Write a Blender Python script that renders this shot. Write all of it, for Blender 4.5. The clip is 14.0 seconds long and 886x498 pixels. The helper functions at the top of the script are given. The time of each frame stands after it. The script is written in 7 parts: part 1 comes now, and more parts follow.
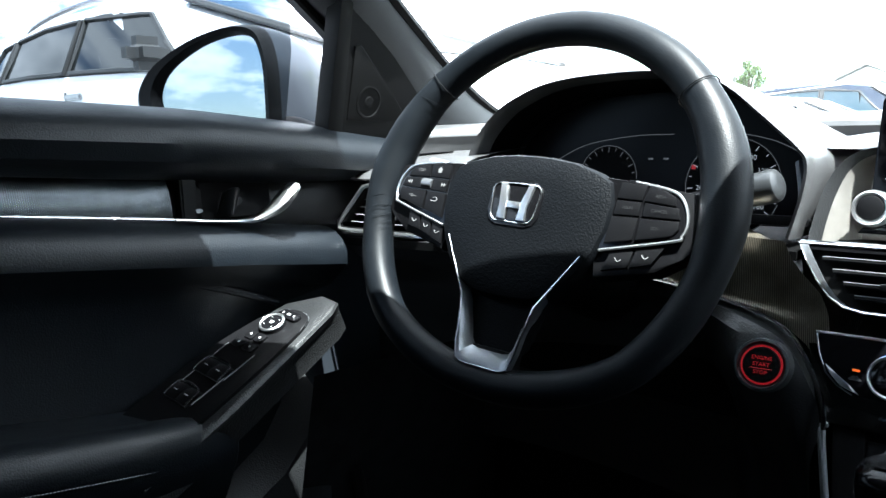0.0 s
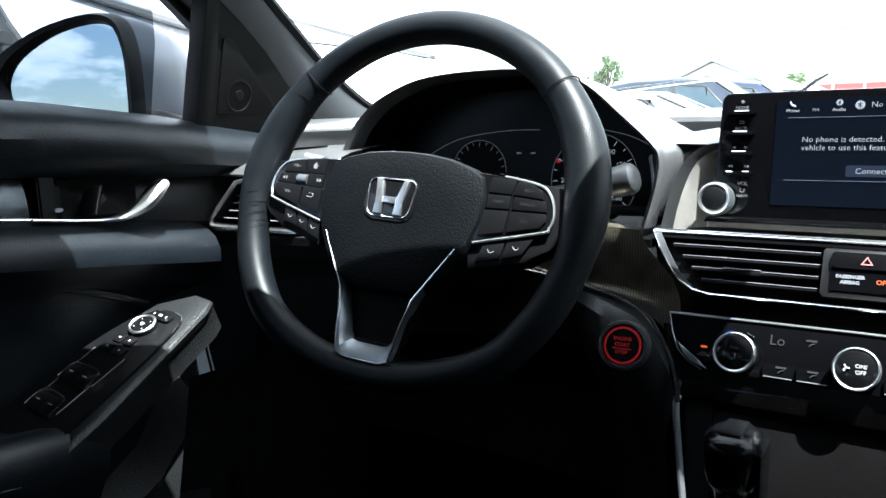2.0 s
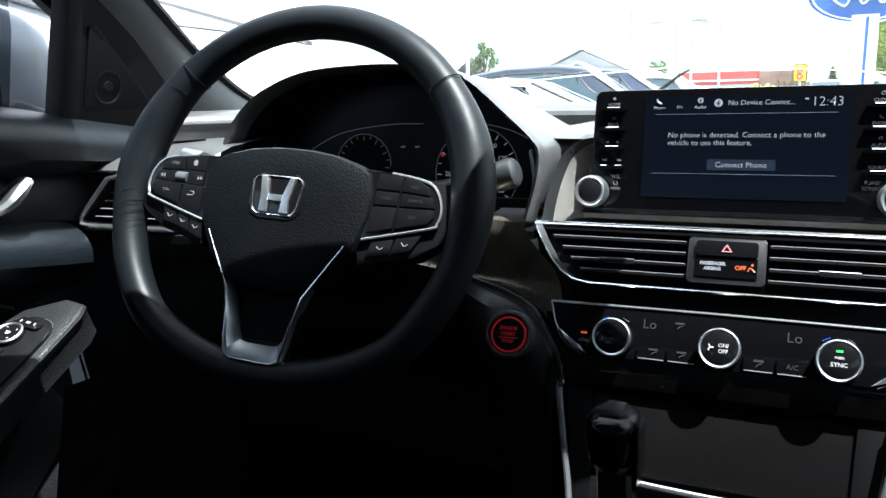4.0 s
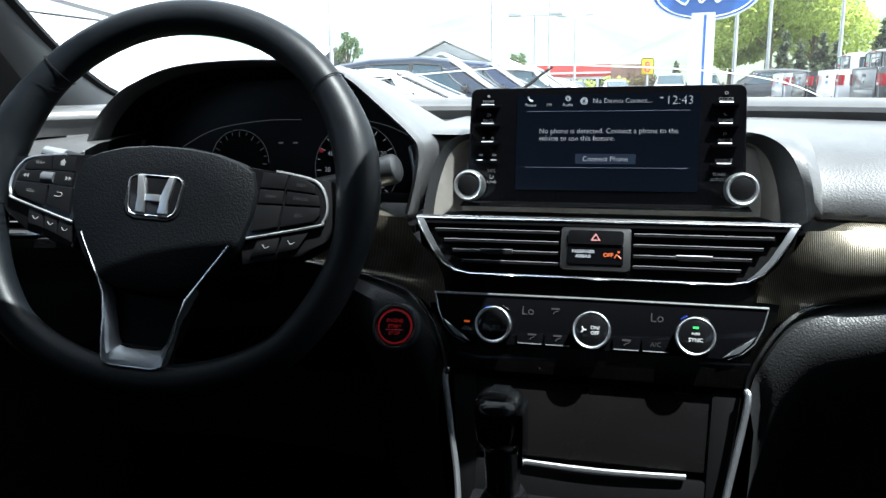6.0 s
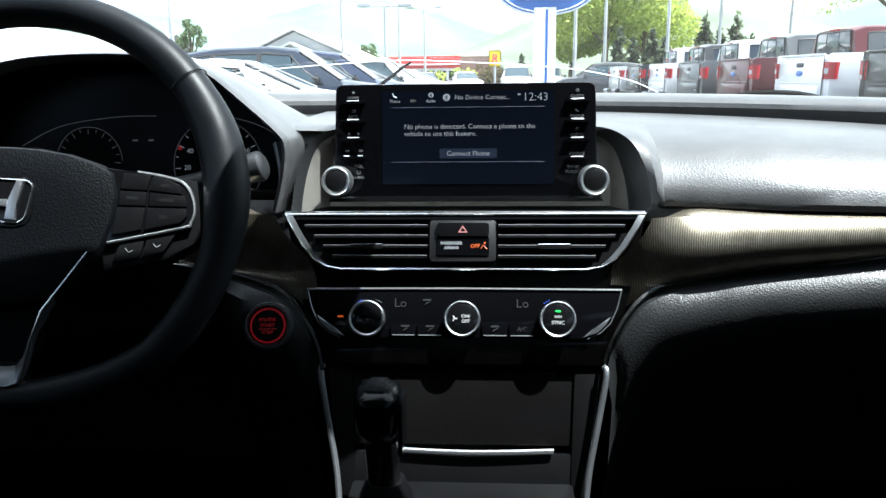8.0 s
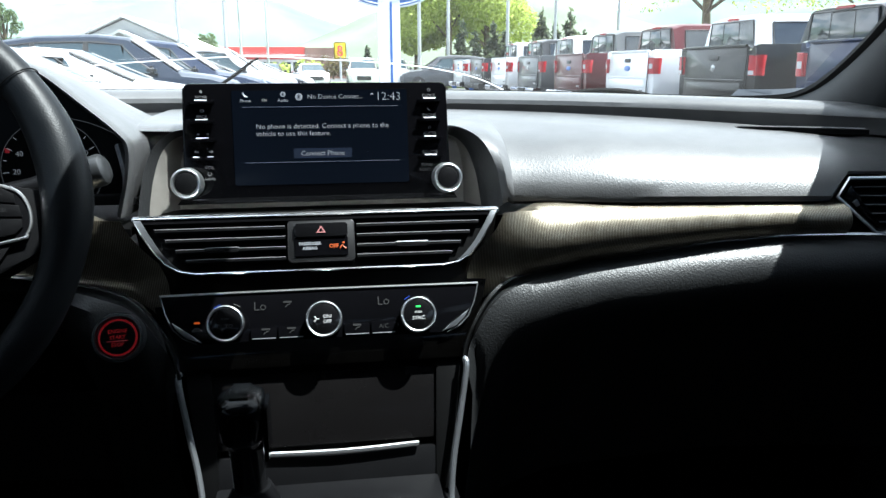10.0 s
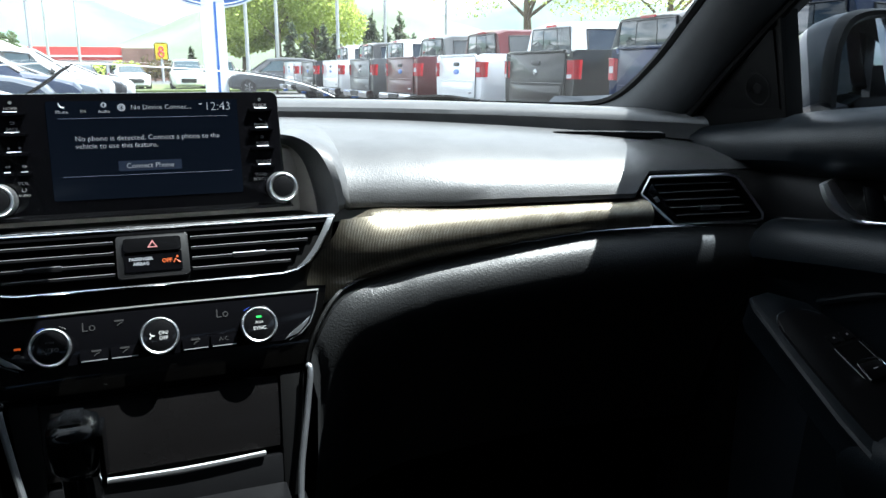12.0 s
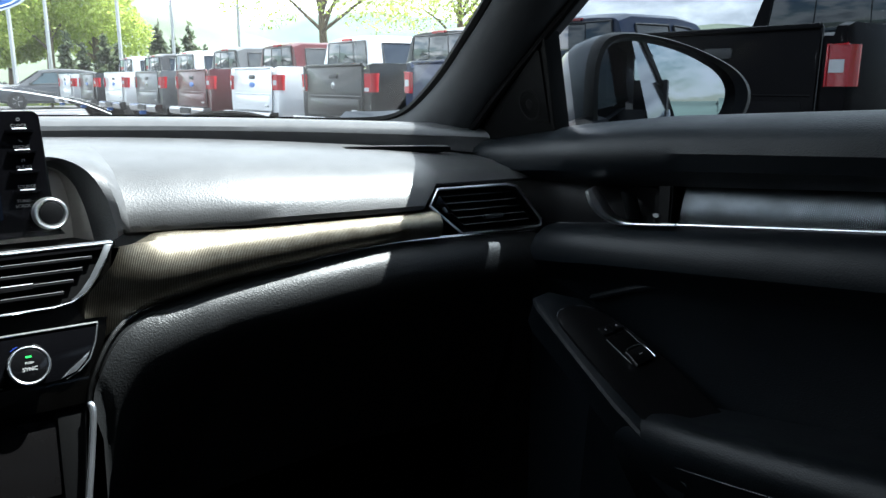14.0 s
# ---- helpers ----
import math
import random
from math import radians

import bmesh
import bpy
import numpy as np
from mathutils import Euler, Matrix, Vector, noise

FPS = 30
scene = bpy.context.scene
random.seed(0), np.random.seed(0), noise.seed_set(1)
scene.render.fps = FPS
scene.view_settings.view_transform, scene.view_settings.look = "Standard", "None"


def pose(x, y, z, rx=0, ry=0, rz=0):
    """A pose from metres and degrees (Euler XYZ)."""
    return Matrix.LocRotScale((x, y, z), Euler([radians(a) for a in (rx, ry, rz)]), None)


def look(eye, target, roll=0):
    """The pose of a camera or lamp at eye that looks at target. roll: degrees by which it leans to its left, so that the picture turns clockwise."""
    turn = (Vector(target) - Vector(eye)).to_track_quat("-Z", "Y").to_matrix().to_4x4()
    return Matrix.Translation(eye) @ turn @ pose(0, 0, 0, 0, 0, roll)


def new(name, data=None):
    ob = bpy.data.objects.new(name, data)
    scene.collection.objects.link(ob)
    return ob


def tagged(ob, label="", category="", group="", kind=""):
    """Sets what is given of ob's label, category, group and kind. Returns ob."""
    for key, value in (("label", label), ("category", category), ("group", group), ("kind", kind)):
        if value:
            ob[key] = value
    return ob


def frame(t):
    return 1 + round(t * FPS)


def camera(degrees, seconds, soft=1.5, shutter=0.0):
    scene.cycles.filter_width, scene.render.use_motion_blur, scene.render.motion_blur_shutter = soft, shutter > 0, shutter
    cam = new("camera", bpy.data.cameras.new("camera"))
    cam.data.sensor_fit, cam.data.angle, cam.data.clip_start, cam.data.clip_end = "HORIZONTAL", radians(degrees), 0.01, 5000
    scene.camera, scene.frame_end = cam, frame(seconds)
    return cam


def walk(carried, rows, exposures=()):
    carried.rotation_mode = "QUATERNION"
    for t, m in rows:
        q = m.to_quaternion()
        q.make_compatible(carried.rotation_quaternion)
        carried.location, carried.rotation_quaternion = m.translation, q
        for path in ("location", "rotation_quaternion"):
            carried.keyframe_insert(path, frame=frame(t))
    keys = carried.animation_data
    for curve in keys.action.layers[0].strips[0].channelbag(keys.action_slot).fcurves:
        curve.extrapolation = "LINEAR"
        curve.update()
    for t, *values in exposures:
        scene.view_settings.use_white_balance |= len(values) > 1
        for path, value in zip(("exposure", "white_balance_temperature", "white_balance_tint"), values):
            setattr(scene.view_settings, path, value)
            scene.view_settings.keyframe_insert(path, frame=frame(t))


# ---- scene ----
cam = camera(60.9, 14.0)
PATH = [
    (0, (0.041, 0.009, 1.125), (-1.313, 1.448, 0.816), -1.8),
    (0.5, (0.041, 0.008, 1.124), (-1.254, 1.5, 0.812), -1.7),
    (1, (0.044, 0.006, 1.126), (-1.192, 1.546, 0.803), -1.7),
    (1.5, (0.045, 0.001, 1.13), (-1.117, 1.594, 0.793), -1.6),
    (2, (0.047, -0.002, 1.13), (-1.045, 1.638, 0.788), -1.6),
    (2.5, (0.047, -0.005, 1.131), (-0.975, 1.678, 0.781), -1.5),
    (3, (0.049, -0.006, 1.134), (-0.91, 1.711, 0.772), -1.5),
    (5.5, (0.035, -0.022, 1.146), (-0.536, 1.849, 0.734), -1.0),
    (6, (0.036, -0.028, 1.147), (-0.454, 1.866, 0.73), -1.0),
    (6.5, (0.033, -0.031, 1.147), (-0.369, 1.883, 0.727), -0.9),
    (7, (0.03, -0.035, 1.149), (-0.282, 1.894, 0.721), -0.8),
    (7.5, (0.027, -0.037, 1.152), (-0.189, 1.902, 0.713), -0.8),
    (8, (0.025, -0.042, 1.153), (-0.093, 1.905, 0.708), -0.7),
    (10.5, (0.018, -0.054, 1.163), (0.385, 1.855, 0.691), -0.2),
    (11, (0.018, -0.06, 1.165), (0.484, 1.828, 0.696), -0.2),
    (11.5, (0.016, -0.065, 1.168), (0.587, 1.794, 0.701), -0.1),
    (12, (0.016, -0.071, 1.169), (0.695, 1.753, 0.707), 0.0),
    (12.5, (0.022, -0.076, 1.172), (0.811, 1.703, 0.713), -0.0),
    (13, (0.023, -0.077, 1.172), (0.934, 1.646, 0.723), 0.1),
    (13.5, (0.025, -0.078, 1.172), (1.05, 1.582, 0.734), 0.2),
    (14, (0.027, -0.084, 1.174), (1.155, 1.511, 0.744), 0.1),
]
EXPOSURES = [(0.0, 3.6, 5850, 7), (3.0, 3.0, 5850, 7), (5.5, 2.55, 5850, 7), (8.0, 2.35, 5850, 7), (11.0, 2.35, 5850, 7), (14.0, 2.35, 5850, 7)]
walk(cam, [(t, look(eye, target, roll)) for t, eye, target, roll in PATH], EXPOSURES)

SUN_DIR = Vector((0.40, -0.11, 1.0)).normalized()      # from the scene towards the sun
world = bpy.data.worlds.new("sky")
scene.world = world
world.use_nodes = True
wn, wl = world.node_tree.nodes, world.node_tree.links
sky = wn.new("ShaderNodeTexSky")
sky.sky_type = "NISHITA"
sky.sun_disc = False
sky.sun_elevation = math.asin(SUN_DIR.z)
sky.sun_rotation = math.atan2(SUN_DIR.x, SUN_DIR.y)
sky.air_density, sky.dust_density, sky.ozone_density = 1.0, 0.35, 1.0
cloud_at = wn.new("ShaderNodeTexCoord")
cloud_map = wn.new("ShaderNodeMapping")
cloud_map.inputs["Scale"].default_value = (1.6, 1.6, 4.2)
cloud_noise = wn.new("ShaderNodeTexNoise")
cloud_noise.inputs["Scale"].default_value = 2.9
cloud_noise.inputs["Detail"].default_value = 7.0
cloud_noise.inputs["Roughness"].default_value = 0.58
cloud_ramp = wn.new("ShaderNodeValToRGB")
cloud_ramp.color_ramp.elements[0].position = 0.435
cloud_ramp.color_ramp.elements[1].position = 0.525
cloud_tone = wn.new("ShaderNodeValToRGB")
cloud_tone.color_ramp.elements[0].position = 0.47
cloud_tone.color_ramp.elements[0].color = (14.0, 14.2, 14.4, 1)
cloud_tone.color_ramp.elements[1].position = 0.68
cloud_tone.color_ramp.elements[1].color = (5.0, 5.3, 5.8, 1)
cloud_mix = wn.new("ShaderNodeMixRGB")
wl.new(cloud_at.outputs["Generated"], cloud_map.inputs["Vector"])
wl.new(cloud_map.outputs["Vector"], cloud_noise.inputs["Vector"])
# the cloud bank thickens ahead and breaks up to blue behind
cloud_side = wn.new("ShaderNodeVectorMath")
cloud_side.operation = "DOT_PRODUCT"
cloud_side.inputs[1].default_value = (0.01, 0.06, 0.05)
cloud_sum = wn.new("ShaderNodeMath")
wl.new(cloud_at.outputs["Generated"], cloud_side.inputs[0])
wl.new(cloud_side.outputs["Value"], cloud_sum.inputs[0])
wl.new(cloud_noise.outputs["Fac"], cloud_sum.inputs[1])
wl.new(cloud_sum.outputs["Value"], cloud_ramp.inputs["Fac"])
wl.new(cloud_noise.outputs["Fac"], cloud_tone.inputs["Fac"])
wl.new(cloud_ramp.outputs["Color"], cloud_mix.inputs["Fac"])
wl.new(sky.outputs["Color"], cloud_mix.inputs["Color1"])
wl.new(cloud_tone.outputs["Color"], cloud_mix.inputs["Color2"])
wl.new(cloud_mix.outputs["Color"], wn["Background"].inputs["Color"])
wn["Background"].inputs["Strength"].default_value = 0.065

sun = new("sun", bpy.data.lights.new("sun", "SUN"))
sun.data.energy, sun.data.angle, sun.data.color = 5.0, radians(0.5), (1.0, 0.96, 0.9)
sun.matrix_world = look(SUN_DIR * 40, (0, 0, 0))


# ---- materials ----
def material(name, colour, rough=0.5, metal=0.0, grain=0.0, scale=200.0, vary=0.0, spec=0.5, coat=0.0, kind="NOISE", emit=None, power=0.0, wear=0.0):
    m = bpy.data.materials.new(name)
    m.use_nodes = True
    nodes, links = m.node_tree.nodes, m.node_tree.links
    b = nodes["Principled BSDF"]
    b.inputs["Base Color"].default_value = (*colour, 1)
    b.inputs["Roughness"].default_value, b.inputs["Metallic"].default_value = rough, metal
    b.inputs["Specular IOR Level"].default_value = spec
    b.inputs["Coat Weight"].default_value = coat
    b.inputs["Coat Roughness"].default_value = 0.04
    if emit:
        b.inputs["Emission Color"].default_value = (*emit, 1)
        b.inputs["Emission Strength"].default_value = power
    at = nodes.new("ShaderNodeTexCoord")
    if grain:
        if kind == "LEATHER":
            tex = nodes.new("ShaderNodeTexVoronoi")
            tex.feature = "SMOOTH_F1"
            out = tex.outputs["Distance"]
        else:
            tex = nodes.new("ShaderNodeTexNoise")
            tex.inputs["Detail"].default_value = 4.0
            out = tex.outputs["Fac"]
        tex.inputs["Scale"].default_value = scale
        bump = nodes.new("ShaderNodeBump")
        bump.inputs["Strength"].default_value = grain
        bump.inputs["Distance"].default_value = 0.0012
        links.new(at.outputs["Object"], tex.inputs["Vector"])
        links.new(out, bump.inputs["Height"])
        links.new(bump.outputs["Normal"], b.inputs["Normal"])
    if vary:
        cloud = nodes.new("ShaderNodeTexNoise")
        cloud.inputs["Scale"].default_value = scale * 0.06
        cloud.inputs["Detail"].default_value = 6.0
        ramp = nodes.new("ShaderNodeValToRGB")
        ramp.color_ramp.elements[0].position, ramp.color_ramp.elements[1].position = 0.3, 0.7
        lo = [max(0.0, c * (1 - vary)) for c in colour]
        hi = [min(1.0, c * (1 + vary)) for c in colour]
        ramp.color_ramp.elements[0].color, ramp.color_ramp.elements[1].color = (*lo, 1), (*hi, 1)
        links.new(at.outputs["Object"], cloud.inputs["Vector"])
        links.new(cloud.outputs["Fac"], ramp.inputs["Fac"])
        links.new(ramp.outputs["Color"], b.inputs["Base Color"])
    if wear:
        smear = nodes.new("ShaderNodeTexNoise")
        smear.inputs["Scale"].default_value = 14.0
        smear.inputs["Detail"].default_value = 8.0
        span = nodes.new("ShaderNodeMapRange")
        span.inputs["From Min"].default_value, span.inputs["From Max"].default_value = 0.3, 0.7
        span.inputs["To Min"].default_value, span.inputs["To Max"].default_value = max(0.0, rough - wear), min(1.0, rough + wear)
        links.new(at.outputs["Object"], smear.inputs["Vector"])
        links.new(smear.outputs["Fac"], span.inputs["Value"])
        links.new(span.outputs["Result"], b.inputs["Roughness"])
    return m


def pinstripe(name, dark, light, pitch, axis, rough=0.255):
    """Dark wood-look film with fine ribs across its length, under clear gloss."""
    m = material(name, dark, rough=rough, coat=0.1, metal=0.94)
    nodes, links = m.node_tree.nodes, m.node_tree.links
    b = nodes["Principled BSDF"]
    at = nodes.new("ShaderNodeTexCoord")
    wave = nodes.new("ShaderNodeTexWave")
    wave.bands_direction = axis
    wave.inputs["Scale"].default_value = 0.314 / pitch
    wave.inputs["Distortion"].default_value = 0.4
    wave.inputs["Detail"].default_value = 2.0
    blot = nodes.new("ShaderNodeTexNoise")
    blot.inputs["Scale"].default_value = 45.0
    blot.inputs["Detail"].default_value = 5.0
    both = nodes.new("ShaderNodeMath")
    both.operation = "MULTIPLY"
    ramp = nodes.new("ShaderNodeValToRGB")
    ramp.color_ramp.elements[0].position, ramp.color_ramp.elements[1].position = 0.1, 0.55
    ramp.color_ramp.elements[0].color, ramp.color_ramp.elements[1].color = (*dark, 1), (*light, 1)
    bump = nodes.new("ShaderNodeBump")
    bump.inputs["Strength"].default_value, bump.inputs["Distance"].default_value = 0.35, 0.0006
    links.new(at.outputs["Object"], wave.inputs["Vector"])
    links.new(at.outputs["Object"], blot.inputs["Vector"])
    links.new(wave.outputs["Fac"], both.inputs[0])
    links.new(blot.outputs["Fac"], both.inputs[1])
    links.new(both.outputs["Value"], ramp.inputs["Fac"])
    links.new(ramp.outputs["Color"], b.inputs["Base Color"])
    links.new(wave.outputs["Fac"], bump.inputs["Height"])
    links.new(bump.outputs["Normal"], b.inputs["Normal"])
    return m


def pane_material(name, tint, gloss=0.9, film=0.0):
    """Clear glass: see-through, with a mirror sheen that grows at grazing angles."""
    m = bpy.data.materials.new(name)
    m.use_nodes = True
    nodes, links = m.node_tree.nodes, m.node_tree.links
    nodes.remove(nodes["Principled BSDF"])
    clear, shine, mix, facing, power, lift = (nodes.new("ShaderNode" + k) for k in ("BsdfTransparent", "BsdfGlossy", "MixShader", "LayerWeight", "Math", "Math"))
    clear.inputs["Color"].default_value = (*tint, 1)
    shine.inputs["Roughness"].default_value = 0.01
    shine.inputs["Color"].default_value = (gloss, gloss, gloss, 1)
    facing.inputs["Blend"].default_value = 0.5
    power.operation, lift.operation = "POWER", "MULTIPLY_ADD"
    power.inputs[1].default_value = 4.0
    lift.inputs[1].default_value, lift.inputs[2].default_value = 0.4, 0.04
    links.new(facing.outputs["Facing"], power.inputs[0])
    links.new(power.outputs["Value"], lift.inputs[0])
    links.new(lift.outputs["Value"], mix.inputs["Fac"])
    links.new(clear.outputs["BSDF"], mix.inputs[1])
    links.new(shine.outputs["BSDF"], mix.inputs[2])
    last = mix
    # the dust node is a translucent film that lays pale haze on the glass
    if film:
        dust, over, smear, span, where = (nodes.new("ShaderNode" + k) for k in ("BsdfTranslucent", "MixShader", "TexNoise", "MapRange", "TexCoord"))
        dust.inputs["Color"].default_value = (0.9, 0.9, 0.88, 1)
        smear.inputs["Scale"].default_value, smear.inputs["Detail"].default_value = 5.0, 6.0
        span.inputs["To Min"].default_value, span.inputs["To Max"].default_value = film * 0.85, film * 1.15
        links.new(where.outputs["Object"], smear.inputs["Vector"])
        links.new(smear.outputs["Fac"], span.inputs["Value"])
        links.new(span.outputs["Result"], over.inputs["Fac"])
        links.new(mix.outputs["Shader"], over.inputs[1])
        links.new(dust.outputs["BSDF"], over.inputs[2])
        last = over
    links.new(last.outputs["Shader"], nodes["Material Output"].inputs["Surface"])
    return m


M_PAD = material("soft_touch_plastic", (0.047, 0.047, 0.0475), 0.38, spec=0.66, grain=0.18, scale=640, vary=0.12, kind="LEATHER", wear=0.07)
# part of the sky light's blue is put into this base colour
M_VINYL = material("black_vinyl", (0.0038, 0.0052, 0.0069), 0.42, spec=0.20, grain=0.22, scale=700, vary=0.15, kind="LEATHER", wear=0.06)
M_LEATHER = material("wheel_leather", (0.0036, 0.0047, 0.0060), 0.44, spec=0.16, grain=0.10, scale=900, vary=0.2, kind="LEATHER", wear=0.1)
M_PLASTIC = material("matte_black_plastic", (0.0028, 0.0028, 0.0032), 0.42, spec=0.15, grain=0.15, scale=900, vary=0.1, wear=0.06)
M_DARK = material("deep_black_plastic", (0.0020, 0.0020, 0.0021), 0.55, spec=0.07, grain=0.1, scale=700)
M_GLOSS = material("piano_black", (0.004, 0.004, 0.0045), 0.14, spec=0.35, coat=0.15, vary=0.1, scale=60, wear=0.05)
M_BEZEL = material("display_bezel", (0.002, 0.002, 0.0025), 0.12, spec=0.18, wear=0.05)
M_CHROME = material("satin_chrome", (0.72, 0.73, 0.74), 0.2, metal=1.0, grain=0.05, scale=300, wear=0.08)
M_RING = material("brushed_bright_ring", (0.80, 0.81, 0.82), 0.32, metal=1.0, grain=0.05, scale=600)
M_BAG = material("airbag_vinyl", (0.0018, 0.0022, 0.0028), 0.48, spec=0.09, grain=0.34, scale=700, vary=0.15, kind="LEATHER", wear=0.06)
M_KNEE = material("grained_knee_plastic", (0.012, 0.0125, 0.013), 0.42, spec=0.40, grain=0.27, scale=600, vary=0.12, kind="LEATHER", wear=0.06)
M_SILVER = material("silver_paint", (0.25, 0.26, 0.275), 0.34, metal=0.85, grain=0.1, scale=900, wear=0.06)
M_BRONZE = material("bronze_plastic", (0.17, 0.16, 0.145), 0.42, metal=0.4, grain=0.15, scale=1200, vary=0.08, wear=0.06)
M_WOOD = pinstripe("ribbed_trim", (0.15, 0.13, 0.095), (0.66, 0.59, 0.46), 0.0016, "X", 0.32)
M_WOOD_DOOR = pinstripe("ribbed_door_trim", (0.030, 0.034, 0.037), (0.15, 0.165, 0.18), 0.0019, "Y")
M_FABRIC = material("dark_headliner_cloth", (0.03, 0.03, 0.031), 0.9, grain=0.3, scale=700, vary=0.15)
M_PILLAR = material("pillar_trim", (0.014, 0.0157, 0.018), 0.6, grain=0.2, scale=900, vary=0.12)
M_CARPET = material("black_carpet", (0.008, 0.0082, 0.0085), 0.95, spec=0.05, grain=0.6, scale=600, vary=0.3)
M_SCREEN = material("lit_screen", (0.0015, 0.002, 0.003), 0.12, spec=0.07, emit=(0.0002, 0.0004, 0.0009), power=1.0, wear=0.05)
M_SCREEN_BAR = material("screen_button", (0.006, 0.008, 0.013), 0.2, spec=0.1, emit=(0.0018, 0.0025, 0.0042), power=1.0)
M_INK = material("screen_text", (0.1, 0.1, 0.1), 0.4, emit=(0.62, 0.68, 0.78), power=0.06)
M_LEGEND = material("white_legend", (0.30, 0.30, 0.30), 0.5)
M_DIM = material("dim_legend", (0.012, 0.012, 0.0125), 0.5)
M_RED = material("red_light", (0.12, 0.004, 0.004), 0.4, emit=(1.0, 0.03, 0.045), power=0.021)
M_ORANGE = material("orange_light", (0.2, 0.04, 0.01), 0.4, emit=(1.0, 0.15, 0.015), power=0.075)
M_GREEN = material("green_light", (0.02, 0.3, 0.05), 0.4, emit=(0.1, 1.0, 0.15), power=0.2)
M_BLUE = material("blue_light", (0.02, 0.05, 0.3), 0.4, emit=(0.05, 0.1, 1.0), power=0.02)
M_WINDSHIELD = pane_material("windshield_glass", (0.80, 0.83, 0.815), 0.75, 0.0055)
M_SIDEGLASS = pane_material("side_glass", (0.25, 0.275, 0.29), 0.16)
M_MIRROR = material("mirror_glass", (0.55, 0.58, 0.62), 0.012, metal=1.0)
M_PAINT = material("grey_car_paint", (0.032, 0.038, 0.047), 0.34, metal=0.5, coat=0.2, vary=0.05)
M_EDGE = material("dull_grey_edge", (0.15, 0.15, 0.155), 0.45, spec=0.3)
M_FRIT = material("black_ceramic_band", (0.012, 0.012, 0.013), 0.35)
M_GLASS_LINE = material("white_glass_line", (0.85, 0.85, 0.85), 0.4)
M_GAUGE = material("lit_gauge_mark", (0.05, 0.05, 0.05), 0.5, emit=(0.9, 0.95, 1.0), power=0.03)
M_FAINT = material("faint_gauge_line", (0.03, 0.03, 0.03), 0.5, emit=(0.9, 0.95, 1.0), power=0.008)
M_KEYTEXT = material("grey_key_legend", (0.13, 0.13, 0.13), 0.5, spec=0.2)
# copy of the ribbed trim with its shaded look put into darker colours
M_WOOD_SHADED = pinstripe("shaded_ribbed_trim", (0.005, 0.0046, 0.0042), (0.017, 0.0155, 0.0135), 0.0016, "X")
# lighter copy of the black plastic, with sunlight put into its colour
M_LIT_PLASTIC = material("lit_black_plastic", (0.009, 0.0095, 0.010), 0.42, spec=0.32, grain=0.45, scale=600, vary=0.12, kind="LEATHER", wear=0.07)
M_CAP = material("satin_grey_cap", (0.005, 0.005, 0.0055), 0.5, spec=0.05, wear=0.05)
M_RULE = material("screen_line", (0.02, 0.025, 0.04), 0.2, emit=(0.006, 0.008, 0.012), power=1.0)
M_KNOB = material("polished_black_knob", (0.0015, 0.0017, 0.0020), 0.18, spec=0.13, wear=0.06)
M_CARGLASS_TINT = material("privacy_car_glass", (0.007, 0.008, 0.008), 0.05, spec=0.32)
M_STALK = material("satin_stalk_plastic", (0.016, 0.017, 0.018), 0.42, spec=0.5, wear=0.06)
M_STITCH = material("grey_thread", (0.2, 0.2, 0.2), 0.8)


# ---- mesh helpers ----
WORLD = {}


def at(ob):
    return WORLD.get(ob.name, Matrix())


def thing(name, label, category, base=(0, 0, 0), group="", kind=""):
    ob = new(name)
    ob.empty_display_size = 0.05
    ob.matrix_basis = Matrix.Translation(base)
    WORLD[ob.name] = ob.matrix_basis.copy()
    return tagged(ob, label, category, group, kind)


def part(name, bm, mat, parent=None, label="", smooth=True, angle=35):
    """One mesh from a bmesh in world places, under a thing or a part."""
    if not isinstance(bm, bpy.types.Mesh):
        bmesh.ops.recalc_face_normals(bm, faces=bm.faces)
        if smooth:
            for f in bm.faces:
                f.smooth = True
            for e in bm.edges:
                if len(e.link_faces) == 2 and e.calc_face_angle(0) > radians(angle):
                    e.smooth = False
        me = bpy.data.meshes.new(name)
        bm.to_mesh(me)
        bm.free()
    else:
        me = bm
    me.materials.append(mat)
    ob = new(name, me)
    if parent:
        ob.parent = parent
        ob.matrix_parent_inverse = at(parent).inverted()
    if label:
        ob["label"] = label
    return ob


def frame_of(origin, u, v):
    """A plane's own axes: returns a function from (u, v, n) to a place; n points out of the plane."""
    o, u, v = Vector(origin), Vector(u).normalized(), Vector(v).normalized()
    n = u.cross(v)
    return lambda a, b, c=0.0: o + u * a + v * b + n * c


def grid(rows, loop=False, ends=False):
    """A skin through rows of points; loop closes each row, ends caps the first and last."""
    bm = bmesh.new()
    vs = [[bm.verts.new(p) for p in r] for r in rows]
    n = len(rows[0])
    for a, b in zip(vs, vs[1:]):
        for i in range(n if loop else n - 1):
            j = (i + 1) % n
            q = [a[i], a[j], b[j], b[i]]
            if len({tuple(v.co) for v in q}) >= 3:
                try:
                    bm.faces.new(q)
                except ValueError:
                    pass
    if ends:
        bm.faces.new(vs[0])
        bm.faces.new(vs[-1])
    return bm


def shell(rows, depth):
    """An open skin given thickness along the vector depth."""
    d = Vector(depth)
    rows = [[Vector(p) for p in r] for r in rows]
    return grid([list(r) + [p + d for p in reversed(r)] for r in rows], loop=True, ends=True)


